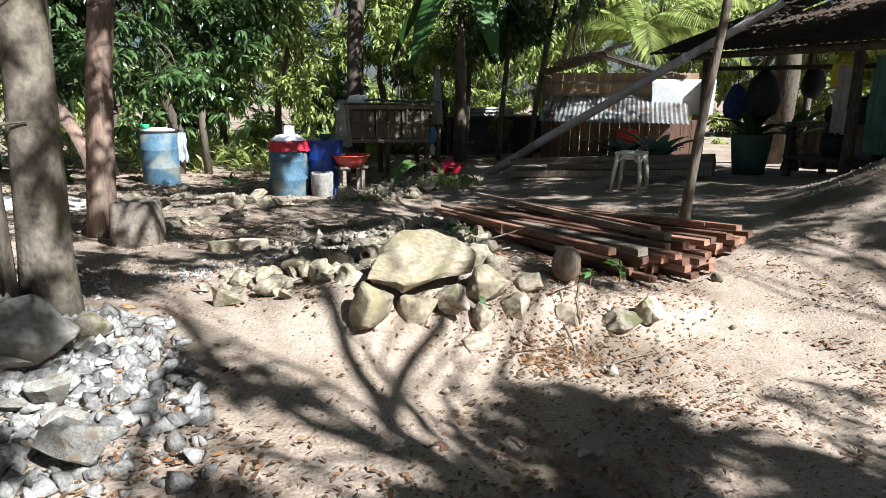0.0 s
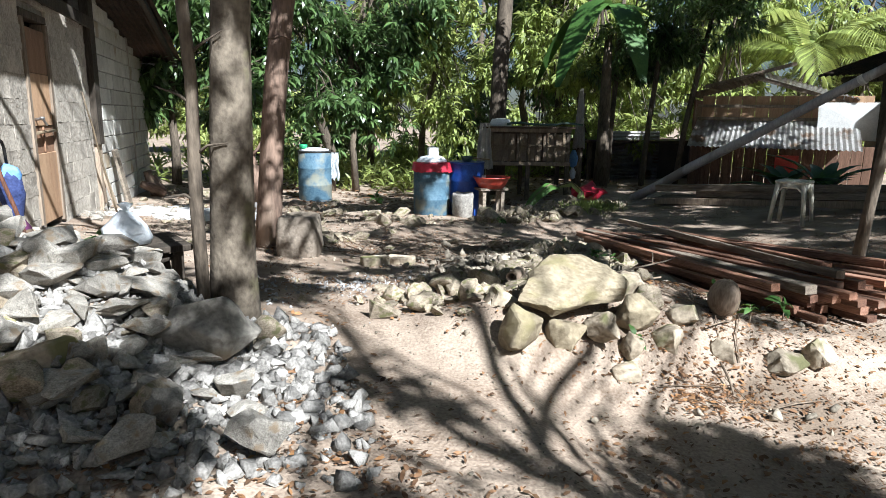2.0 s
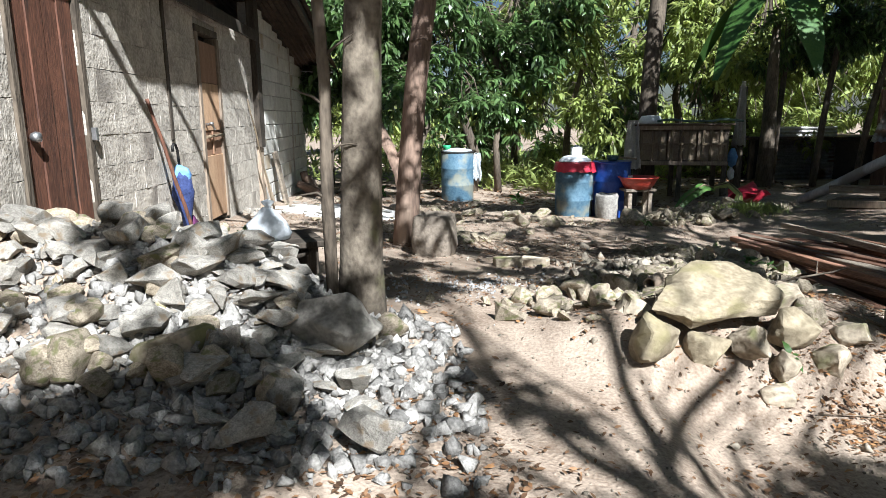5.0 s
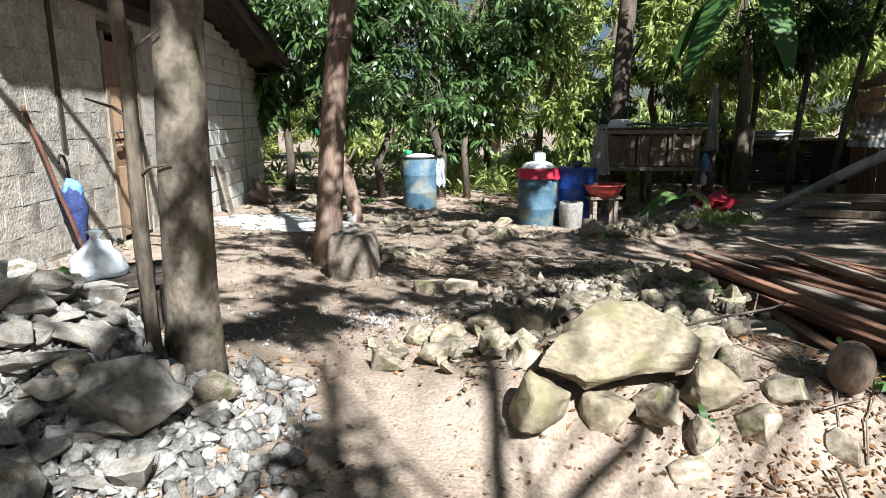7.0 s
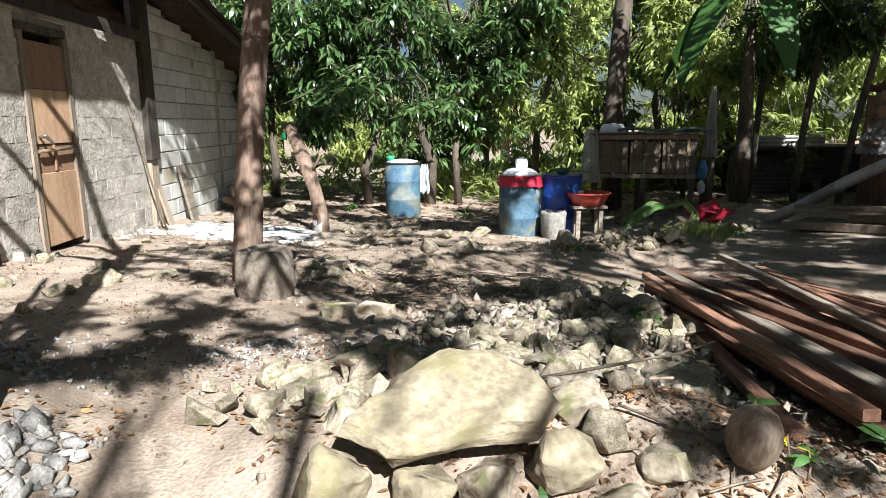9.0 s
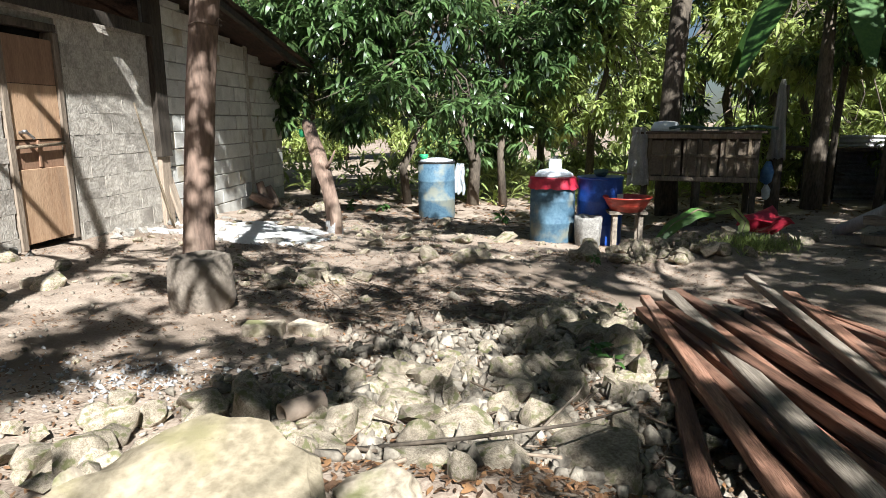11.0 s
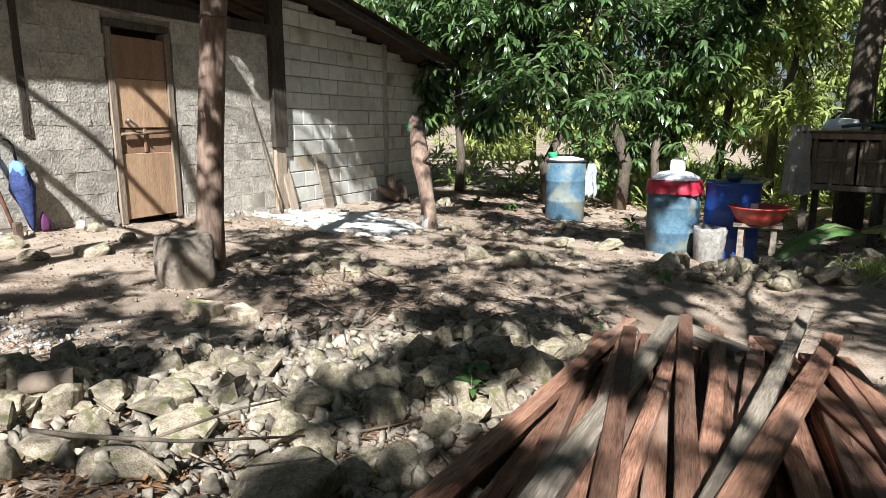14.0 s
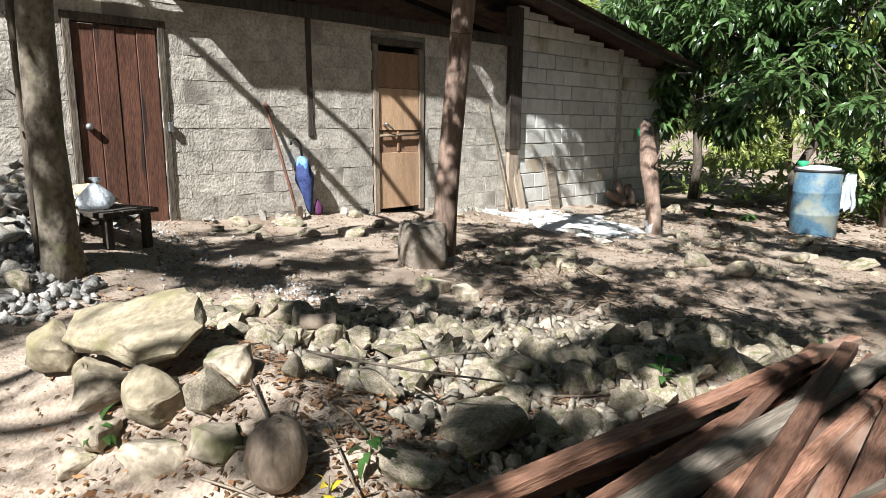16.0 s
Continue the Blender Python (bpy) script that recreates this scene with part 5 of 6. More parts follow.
def fern(x, y, z, n, length, seed, label, name="nest_fern"):
    """A rosette of strap leaves, each a bent strip."""
    ob = thing(name, label, "fern", Matrix.Translation((x, y, z)))
    rnd = random.Random(seed)
    for k in range(n):
        a, el, L = rnd.uniform(0, 6.28), rnd.uniform(0.7, 1.3), length * rnd.uniform(0.7, 1.15)
        bm = bmesh.new()
        rows = []
        for j in range(8):
            t = j / 7
            r = L * t * math.cos(el - 0.7 * t * t)
            zz = L * t * math.sin(el - 0.55 * t)
            w = L * 0.11 * math.sin(math.pi * min(0.08 + t * 0.92, 0.99)) ** 0.7
            ctr = Vector((r * math.cos(a), r * math.sin(a), zz))
            sd = Vector((-math.sin(a), math.cos(a), 0)) * w
            up = Vector((0, 0, w * 0.35 + 0.02 * noise.noise(Vector((k, j * 1.3, seed)))))
            rows.append([bm.verts.new(ctr - sd + up), bm.verts.new(ctr), bm.verts.new(ctr + sd + up)])
        for p, q in zip(rows, rows[1:]):
            for c in range(2):
                bm.faces.new((p[c], p[c + 1], q[c + 1], q[c])).smooth = True
        part("frond", bm, "banana", ob)
    return ob


fern(8.45, 7.05, gz(8.45, 7.05) + 0.44, 12, 0.75, 1, "bird's-nest fern growing in a grey-green bin")
fern(8.2, 8.5, gz(8.2, 8.5), 16, 0.85, 2, "broad-leaved bird's-nest fern on the ground")
fern(7.9, 8.9, gz(7.9, 8.9), 14, 0.8, 3, "dark green bird's-nest fern beside the hut")
fern(9.6, 7.2, gz(9.6, 7.2) + 0.45, 10, 0.75, 4, "tall fern rising behind the shed bench")
solid("fern_stand", rough(stone(31, False), 0.02, 3), "bark_dark", "dark stump carrying a fern", "stump", Matrix.Translation((9.6, 7.2, gz(9.6, 7.2) + 0.18)) @ Matrix.Diagonal((0.34, 0.34, 0.62, 1)))

# ---- bare yard: stool, pole, beams ----
stl = thing("plastic_stool", "cream plastic stool with splayed legs", "stool", Matrix.Translation((6.2, 7.0, gz(6.2, 7.0))) @ Matrix.Rotation(radians(30), 4, "Z"))
SH = 0.50
part("seat", rough(box(-0.165, 0.165, -0.165, 0.165, SH - 0.035, SH, 0.016, 2), 0.0, 1), "cream", stl)
part("apron", lathe([(0.15, SH - 0.09), (0.165, SH - 0.03), (0.15, SH - 0.03), (0.14, SH - 0.09)], 16, cap=False), "cream", stl)
for sx in (-1, 1):
    for sy in (-1, 1):
        bm = tube([(sx * 0.13, sy * 0.13, SH - 0.03), (sx * 0.155, sy * 0.155, SH * 0.5), (sx * 0.175, sy * 0.175, 0)], [0.032, 0.026, 0.022], 5)
        part("leg", bm, "cream", stl)
    part("arch", tube([(sx * 0.14, -0.14, SH * 0.72), (sx * 0.145, -0.07, SH * 0.85), (sx * 0.145, 0.07, SH * 0.85), (sx * 0.14, 0.14, SH * 0.72)], [0.014] * 4, 6), "cream", stl)

pl = thing("leaning_pole", "long grey pole propped against the shed roof", "pole", Matrix.Translation((6.45, 10.6, gz(6.45, 10.6))))
part("shaft", tube(curve_points((0, 0, 0.02), (1.25, -4.3, 2.42), 9, -0.02, 0.01, 2), [0.075 - 0.003 * i for i in range(9)], 12, 0.05, 2), "pipe", pl)
part("joint_ring", tube([(0.93, -3.2, 1.815), (0.945, -3.25, 1.845)], [0.066, 0.066], 12), "cement", pl, "pale band")


def beam(name, label, cat, a, b, w, h, mat, group, roll=0.0, seed=1):
    """A squared timber from a to b."""
    a, b = Vector(a), Vector(b)
    d = b - a
    q = d.to_track_quat("Y", "Z").to_matrix().to_4x4()
    L = d.length
    bm = box(-w / 2, w / 2, 0, L, -h / 2, h / 2)
    ends = [e for e in bm.edges if abs(e.verts[0].co.y - e.verts[1].co.y) > L * 0.5]
    bmesh.ops.bevel(bm, geom=ends, offset=0.004, segments=1, affect="EDGES")
    bmesh.ops.subdivide_edges(bm, edges=[e for e in bm.edges if abs(e.verts[0].co.y - e.verts[1].co.y) > L * 0.5], cuts=5)
    for vv in bm.verts:
        vv.co += Vector((0.012, 0, 0.008)) * noise.noise(Vector((vv.co.y * 0.8, seed * 3.3, 0))) + noise.noise_vector(vv.co * 6 + Vector((seed, 0, 0))) * 0.0015
    return solid(name, bm, mat, label, cat, Matrix.Translation(a) @ q @ Matrix.Rotation(roll, 4, "Y"), group)


for i in range(9):
    lay, k = divmod(i, 4)
    ax, ay, bx, by = 6.25 + 0.13 * k, 9.65 + 0.1 * k, 7.62 + 0.13 * k, 6.95 + 0.1 * k
    if lay == 1:
        ax, ay = ax + 0.35, ay - 0.5
    za, zb = gz(ax, ay) + 0.07 + 0.10 * lay, gz(bx, by) + 0.07 + 0.10 * lay
    beam("timber_beam", "weathered squared timber in a low stack", "timber", (ax, ay, za), (bx, by, zb), 0.11, 0.095, "lumber_grey" if i % 3 else "plank", "stacked old timbers", seed=i)

# ---- red lumber heap ----
rl = random.Random(5)
LUM = "heap of red lumber"


def board(back, front, zb, zf, w=0.075, h=0.045, mat="lumber", seed=0, label="reddish sawn board in the lumber heap"):
    beam("lumber_board", label, "lumber", (*back, zb), (*front, zf), w, h, mat, LUM, rl.uniform(-0.12, 0.12), seed)


base = lambda p, k: lie(*p) + 0.03 + k
for layer, (n, lift, spread) in enumerate(((17, 0.0, 0.05), (16, 0.052, 0.10), (13, 0.104, 0.22), (8, 0.156, 0.30))):
    for k in range(n):
        f = (k + rl.uniform(-0.3, 0.3)) / (n - 1)
        b = (3.37 + 1.10 * f + rl.uniform(-spread, spread) * 0.4, 6.65 + 0.5 * math.sin(f * 3) + rl.uniform(-0.3, 0.25))
        a = (3.44 + 1.22 * f + rl.uniform(-spread, spread), 4.02 + 0.25 * f + rl.uniform(-0.12, 0.22))
        board(b, a, base(b, 0.012 + lift), base(a, 0.028 + lift + 0.02 * rl.random()), rl.uniform(0.055, 0.08), rl.uniform(0.042, 0.052), "lumber", 100 * layer + k)
board((3.66, 7.08), (3.52, 4.1), base((3.66, 7.08), 0.19), base((3.52, 4.1), 0.19), 0.085, 0.055, "lumber_grey", 51, "dark weathered board on the lumber heap")
board((3.71, 7.15), (3.97, 4.15), base((3.71, 7.15), 0.20), base((3.97, 4.15), 0.21), 0.07, 0.05, "lumber", 52)
board((4.34, 7.54), (3.84, 4.2), base((4.34, 7.54), 0.23), base((3.84, 4.2), 0.26), 0.062, 0.05, "lumber_grey", 53, "pale grey weathered board on the lumber heap")
board((4.42, 7.02), (3.88, 4.35), base((4.42, 7.02), 0.19), base((3.88, 4.35), 0.29), 0.08, 0.05, "lumber", 54)
board((3.42, 6.05), (3.12, 4.3), base((3.42, 6.05), 0.0), base((3.12, 4.3), 0.0), 0.08, 0.05, "lumber", 55)
board((4.56, 6.5), (4.5, 4.3), base((4.56, 6.5), 0.02), base((4.5, 4.3), 0.03), 0.08, 0.05, "lumber", 56)
board((4.1, 7.0), (4.78, 4.25), base((4.1, 7.0), 0.17), base((4.78, 4.25), 0.10), 0.085, 0.05, "lumber", 57)
board((4.3, 6.9), (4.62, 4.2), base((4.3, 6.9), 0.12), base((4.62, 4.2), 0.10), 0.085, 0.05, "lumber", 58)
beam("timber_offcut", "short dark offcut lying across the boards", "timber", (3.72, 7.0, base((3.72, 7.0), 0.16)), (4.02, 6.72, base((4.02, 6.72), 0.16)), 0.11, 0.06, "lumber_grey", "", 0.1, 60)


# ---- stones ----
def set_stone(parent, mesh, x, y, size, sink=0.3, rnd=random, flat=1.0, name="stone"):
    z = gz(x, y) + size * flat * (0.5 - sink)
    m = Matrix.Translation((x, y, z)) @ Euler((rnd.uniform(-0.35, 0.35), rnd.uniform(-0.35, 0.35), rnd.uniform(0, 6.28))).to_matrix().to_4x4() @ Matrix.Diagonal((size * rnd.uniform(0.8, 1.3), size * rnd.uniform(0.75, 1.1), size * flat * rnd.uniform(0.8, 1.1), 1))
    return part(name, mesh, None, parent, m=m)


def boulder(name, label, seed, x, y, z, dims, turn, mat, tilt=(0, 0), cut=None):
    bm = stone(seed, False, True)
    bmesh.ops.scale(bm, vec=dims, verts=bm.verts)
    return solid(name, bm, mat, label, "rock", Matrix.Translation((x, y, z)) @ Matrix.Rotation(radians(turn), 4, "Z") @ Matrix.Rotation(radians(tilt[0]), 4, "X") @ Matrix.Rotation(radians(tilt[1]), 4, "Y"))


# the broken slab on the bank and the rocks that carry it
def slab_rock():
    rnd = random.Random(9)
    outline = [(-0.36, -0.13), (-0.30, -0.02), (-0.20, 0.13), (-0.02, 0.21), (0.16, 0.19), (0.29, 0.10), (0.33, -0.04), (0.26, -0.15), (0.10, -0.17), (-0.05, -0.20), (-0.22, -0.22)]
    bm = bmesh.new()
    low = [bm.verts.new((x * 0.94, y * 0.94, -0.09 + rnd.uniform(-0.015, 0.015))) for x, y in outline]
    mid = [bm.verts.new((x * 1.02, y * 1.02, -0.01 + rnd.uniform(-0.015, 0.015))) for x, y in outline]
    hi = [bm.verts.new((x * 0.96, y * 0.95, 0.055 + rnd.uniform(-0.012, 0.014))) for x, y in outline]
    top = [bm.verts.new((x * 0.6, y * 0.6, 0.085 + rnd.uniform(-0.008, 0.01))) for x, y in outline]
    n = len(outline)
    for a, b in ((low, mid), (mid, hi), (hi, top)):
        for k in range(n):
            bm.faces.new((a[k], a[(k + 1) % n], b[(k + 1) % n], b[k]))
    bm.faces.new(top)
    bm.faces.new(list(reversed(low)))
    bmesh.ops.subdivide_edges(bm, edges=bm.edges[:], cuts=3, use_grid_fill=True)
    bm = rough(rough(rough(bm, 0.035, 5), 0.014, 13), 0.006, 34)
    for e in bm.edges:
        e.smooth = e.calc_face_angle(0) < 0.55
    return bm


solid("broken_slab", slab_rock(), "slab", "large pale sandstone slab resting on stones", "rock", Matrix.Translation((1.84, 3.95, 0.35)) @ Matrix.Rotation(radians(6), 4, "Z") @ Matrix.Rotation(radians(20), 4, "X") @ Matrix.Diagonal((0.92, 0.9, 0.5, 1)), smooth=True)
for seed, x, y, z, dims, turn, mat, label in (
        (3, 1.485, 3.735, 0.20, (0.26, 0.20, 0.25), 20, "slab", "pale blocky rock at the bank's foot"),
        (5, 1.50, 4.04, 0.21, (0.26, 0.26, 0.24), 50, "stone", "brown-stained rock under the slab's end"),
        (6, 1.74, 3.80, 0.14, (0.24, 0.2, 0.21), 0, "slab", "tan rock wedged below the slab"),
        (7, 1.92, 3.78, 0.17, (0.22, 0.2, 0.2), 70, "stone", "grey-brown rock wedged below the slab"),
        (8, 2.15, 3.86, 0.19, (0.26, 0.24, 0.25), 10, "slab", "mossy blocky rock on the bank"),
        (12, 2.33, 3.80, 0.06, (0.25, 0.18, 0.24), 30, "stone", "grey pitted rock on the bank edge"),
        (13, 2.24, 4.10, 0.25, (0.26, 0.22, 0.2), 0, "stone", "green-tinged rock behind the slab"),
        (14, 2.0, 3.66, -0.04, (0.2, 0.16, 0.14), 0, "stone", "half-buried rock in the bank"),
        (15, 2.95, 3.68, -0.09, (0.3, 0.2, 0.17), 15, "stone", "low rock at the foot of the bank"),
        (16, 3.18, 3.68, -0.07, (0.24, 0.2, 0.2), 65, "stone", "grey rock at the lumber's end"),
        (18, 2.06, 3.72, 0.08, (0.16, 0.14, 0.15), 40, "stone", "small angular rock packed into the bank"),
        (19, 2.48, 3.92, 0.12, (0.22, 0.2, 0.18), 110, "stone", "flat-topped rock set in the bank"),
        (20, 2.62, 3.76, -0.03, (0.2, 0.16, 0.16), 80, "stone", "earthy rock low on the bank"),
        (17, 1.24, 4.12, 0.13, (0.13, 0.12, 0.11), 65, "slab", "small loose rock by the broken slab")):
    boulder("bank_rock", label, seed, x, y, z, dims, turn, mat)

nut = thing("coconut", "dry brown whole coconut among the stones", "coconut", Matrix.Translation((2.77, 3.965, 0.098)) @ Matrix.Rotation(radians(7), 4, "Y") @ Matrix.Diagonal((0.80, 0.80, 0.84, 1)))
bm = lathe([(0.02, 0.0), (0.065, 0.012), (0.098, 0.06), (0.106, 0.11), (0.098, 0.165), (0.07, 0.215), (0.03, 0.24), (0.0, 0.235)], 28)
for v in bm.verts:
    a = math.atan2(v.co.y, v.co.x)
    k = 1 + 0.05 * math.cos(3 * a)
    v.co.x *= k
    v.co.y *= k
part("husk", bm, "husk", nut)
part("stem_scar", lathe([(0.014, 0.232), (0.012, 0.242), (0.0, 0.24)], 10), "bark_dark", nut)

# stone ridge
ridge = thing("stone_ridge", "low ridge of tumbled mossy field stones", "stone heap")
rs = random.Random(21)
for x, y, s, f in ((2.84, 4.68, 0.36, 0.75), (2.42, 4.75, 0.27, 0.8), (2.15, 4.95, 0.22, 0.9), (3.17, 6.08, 0.27, 0.8), (2.92, 6.48, 0.27, 0.75), (2.62, 5.42, 0.22, 0.9), (2.82, 5.35, 0.2, 0.9), (2.1, 5.3, 0.3, 0.5), (1.62, 4.85, 0.2, 0.8), (1.9, 4.75, 0.2, 0.7), (2.55, 4.45, 0.24, 0.7), (2.3, 4.4, 0.22, 0.7), (3.02, 5.1, 0.2, 0.8), (2.7, 5.0, 0.17, 0.9), (2.05, 5.15, 0.2, 0.6), (3.3, 6.4, 0.18, 0.8), (2.3, 5.6, 0.2, 0.6), (2.62, 6.05, 0.17, 0.8), (3.0, 5.65, 0.16, 0.9), (1.45, 4.6, 0.17, 0.7), (2.95, 4.3, 0.22, 0.6), (3.1, 4.5, 0.2, 0.7), (1.72, 4.5, 0.2, 0.7), (2.0, 4.45, 0.2, 0.7)):
    set_stone(ridge, rs.choice(ROUND), x, y, s, 0.38, rs, f)
RIDGE = ((1.35, 4.5), (2.15, 4.8), (2.85, 5.5), (3.1, 6.5), (3.3, 7.0))
count = 0
while count < 270:
    k = rs.randrange(4)
    a, b = RIDGE[k], RIDGE[k + 1]
    t = rs.random()
    x, y = a[0] + (b[0] - a[0]) * t + rs.gauss(0, 0.30), a[1] + (b[1] - a[1]) * t + rs.gauss(0, 0.30)
    if (x - 1.86) ** 2 + (y - 3.98) ** 2 < 0.13 or x > 3.42 or (x < 1.6 and y > 5.2) or (abs(x - 2.775) < 0.16 and abs(y - 3.965) < 0.16) or y < 3.95:
        continue
    set_stone(ridge, rs.choice(ROUND if rs.random() < 0.6 else GREY_STONE), x, y, 0.07 + 0.14 * rs.random() ** 1.5, 0.22, rs, rs.uniform(0.6, 1.0))
    count += 1

# clay pipe and bricks
pp = thing("clay_pipe", "short broken clay pipe among the stones", "pipe", Matrix.Translation((1.86, 4.70, 0.20)) @ Matrix.Rotation(radians(-40), 4, "Z") @ Matrix.Rotation(radians(90), 4, "X"))
part("tube", lathe([(0.036, -0.08), (0.036, 0.08), (0.028, 0.08), (0.028, -0.08), (0.036, -0.08)], 18, cap=False), "clay", pp)
for i, (x, y, r) in enumerate(((1.22, 6.0, 10), (1.45, 6.08, -25), (0.72, 7.62, 30), (0.98, 7.7, -20), (-0.55, 6.6, 15))):
    solid("brick", rough(box(-0.11, 0.11, -0.055, 0.055, -0.035, 0.045, 0.012, 2), 0.012, 9, i), "clay" if i in (2,) else "stone", "worn broken brick half sunk in the earth", "brick", Matrix.Translation((x, y, gz(x, y) + 0.02)) @ Matrix.Rotation(radians(r), 4, "Z"), "loose bricks")

# stones strewn on the yard, heap by the pot, heap by the drums
yard = thing("yard_stones", "loose stones lying about the yard", "stones")
for x, y, s in ((0.88, 7.1, 0.22), (1.02, 7.32, 0.24), (1.18, 7.6, 0.24), (0.8, 7.62, 0.2), (1.34, 7.75, 0.24), (0.98, 7.85, 0.3), (0.28, 7.85, 0.24), (0.12, 8.1, 0.2), (0.9, 7.55, 0.15), (0.75, 7.35, 0.15), (0.95, 7.2, 0.12), (0.65, 7.1, 0.12), (1.1, 7.45, 0.12), (1.25, 7.55, 0.15), (0.5, 7.5, 0.13), (0.35, 7.4, 0.15), (1.55, 7.05, 0.13), (1.05, 6.62, 0.1), (-0.5, 6.6, 0.3), (-0.2, 6.9, 0.2), (-0.75, 7.1, 0.2), (-0.6, 6.2, 0.25), (-1.1, 6.3, 0.3), (-1.25, 7.2, 0.2), (-1.2, 5.9, 0.25), (-0.9, 5.8, 0.2), (1.84, 8.62, 0.4), (2.15, 8.72, 0.3), (2.3, 8.9, 0.25), (1.7, 8.9, 0.2), (1.1, 9.7, 0.25), (1.3, 10.2, 0.3), (0.9, 10.3, 0.3), (1.5, 10.8, 0.3), (2.0, 10.6, 0.35), (2.5, 11.0, 0.4), (1.2, 11.4, 0.3), (0.9, 11.1, 0.22), (0.6, 10.9, 0.25), (1.9, 11.6, 0.3), (2.3, 10.2, 0.22), (1.6, 12.2, 0.35), (1.0, 12.2, 0.3)):
    set_stone(yard, rs.choice(ROUND), x, y, s, 0.36, rs, 0.55)
n = 0
while n < 190:
    x, y = rs.uniform(-1.35, 3.4), rs.uniform(4.6, 12.2)
    if rs.random() > (0.25 + 0.75 * smooth01((y - 6.5) / 4)):
        continue
    set_stone(yard, rs.choice(ROUND + GREY_STONE), x, y, 0.04 + 0.10 * rs.random() ** 2, 0.33, rs, 0.7)
    n += 1
heap = thing("drum_side_stones", "heap of broken stones and clods beside the drums", "stone heap")
for k in range(120):
    t = rs.random()
    x, y = 3.45 + 1.5 * t + rs.gauss(0, 0.18), 9.3 + 0.55 * t + rs.gauss(0, 0.24)
    set_stone(heap, rs.choice(ROUND + GREY_STONE), x, y, 0.06 + 0.22 * rs.random() ** 2, 0.2, rs, 0.85)
for k in range(40):
    x, y = rs.uniform(4.7, 6.0), rs.uniform(9.9, 10.8)
    set_stone(heap, rs.choice(GREY_STONE), x, y, 0.08 + 0.15 * rs.random(), 0.2, rs, 0.8)
spill = thing("cement_spill", "spilt white cement and plaster lumps by the wall", "rubble")
for k in range(70):
    x, y = -1.25 + 1.8 * rs.random(), 9.1 + 1.9 * rs.random()
    set_stone(spill, ANGULAR[k % 14], x, y, 0.05 + 0.18 * rs.random() ** 2, 0.35, rs, 0.5)
bm = bmesh.new()
bmesh.ops.create_grid(bm, x_segments=44, y_segments=40, size=1)
for v in bm.verts:
    r = math.hypot(v.co.x, v.co.y)
    x, y = -0.45 + v.co.x * 1.1, 9.95 + v.co.y * 0.95
    e = 1 - r + 0.45 * noise.noise(Vector((x * 2.5, y * 2.5, 4)))
    v.co = Vector((x, y, gz(x, y) + (0.035 * smooth01(e * 1.6) + 0.02 * noise.noise(Vector((x * 8, y * 8, 2))) if e > 0 else 0) - (0.03 if e < 0.12 else 0)))
part("powder", bm, "cement", spill, smooth=True)

# demolition rubble by the tree
rub = thing("rubble_heap", "big heap of broken concrete rubble by the tree", "rubble heap")
n = 0
while n < 420:
    x, y = rs.uniform(-1.75, 0.35), rs.uniform(3.0, 4.95)
    h = lie(x, y) - (0.132 - 0.05 * max(0, 4.2 - y) - 0.07 * (x - 0.8))
    if h < 0.05 and rs.random() > 0.22 or (x - 0.24) ** 2 + (y - 4.08) ** 2 < 0.05 or (x > -0.62 and y > 4.22):
        continue
    set_stone(rub, rs.choice(ANGULAR if rs.random() < 0.72 else ROUND), x, y, 0.065 + 0.18 * rs.random() ** 1.5, 0.10, rs, rs.uniform(0.55, 1.0))
    n += 1
boulder("rubble_boulder", "large pale concrete boulder with an earthy underside", 23, 0.15, 3.67, 0.33, (0.43, 0.33, 0.29), 12, "rubble", (8, 6))
boulder("rubble_boulder", "earth-crusted boulder in the rubble heap", 24, -0.36, 3.46, 0.30, (0.40, 0.32, 0.36), 40, "stone")
boulder("rubble_boulder", "brown earthy boulder on the rubble crest", 25, -0.95, 4.55, 0.56, (0.46, 0.3, 0.22), 5, "stone")
boulder("rubble_boulder", "brown boulder at the heap's far crest", 26, -0.75, 4.35, 0.52, (0.36, 0.26, 0.2), -10, "stone")


def scatter(name, label, cat, mat, spots, shape, seed):
    """Many small pieces joined into one mesh: each spot is (x, y, size)."""
    rng = np.random.default_rng(seed)
    base_v = [np.array([v.co for v in m.vertices]) for m in shape]
    base_t = []
    for m in shape:
        m.calc_loop_triangles()
        base_t.append(np.array([t.vertices for t in m.loop_triangles]))
    V, T, o = [], [], 0
    for x, y, s in spots:
        k = rng.integers(len(shape))
        a, b = rng.uniform(0, 6.28), rng.uniform(-0.6, 0.6)
        R = np.array([[math.cos(a), -math.sin(a), 0], [math.sin(a), math.cos(a), 0], [0, 0, 1]]) @ np.array([[1, 0, 0], [0, math.cos(b), -math.sin(b)], [0, math.sin(b), math.cos(b)]])
        V.append(base_v[k] @ R.T * s * rng.uniform(0.5, 1.35, 3) + [x, y, gz(x, y) + s * 0.18])
        T.append(base_t[k] + o)
        o += len(base_v[k])
    return solid(name, from_arrays(name, np.concatenate(V), np.concatenate(T), mat), None, label, cat, kind="stuff")


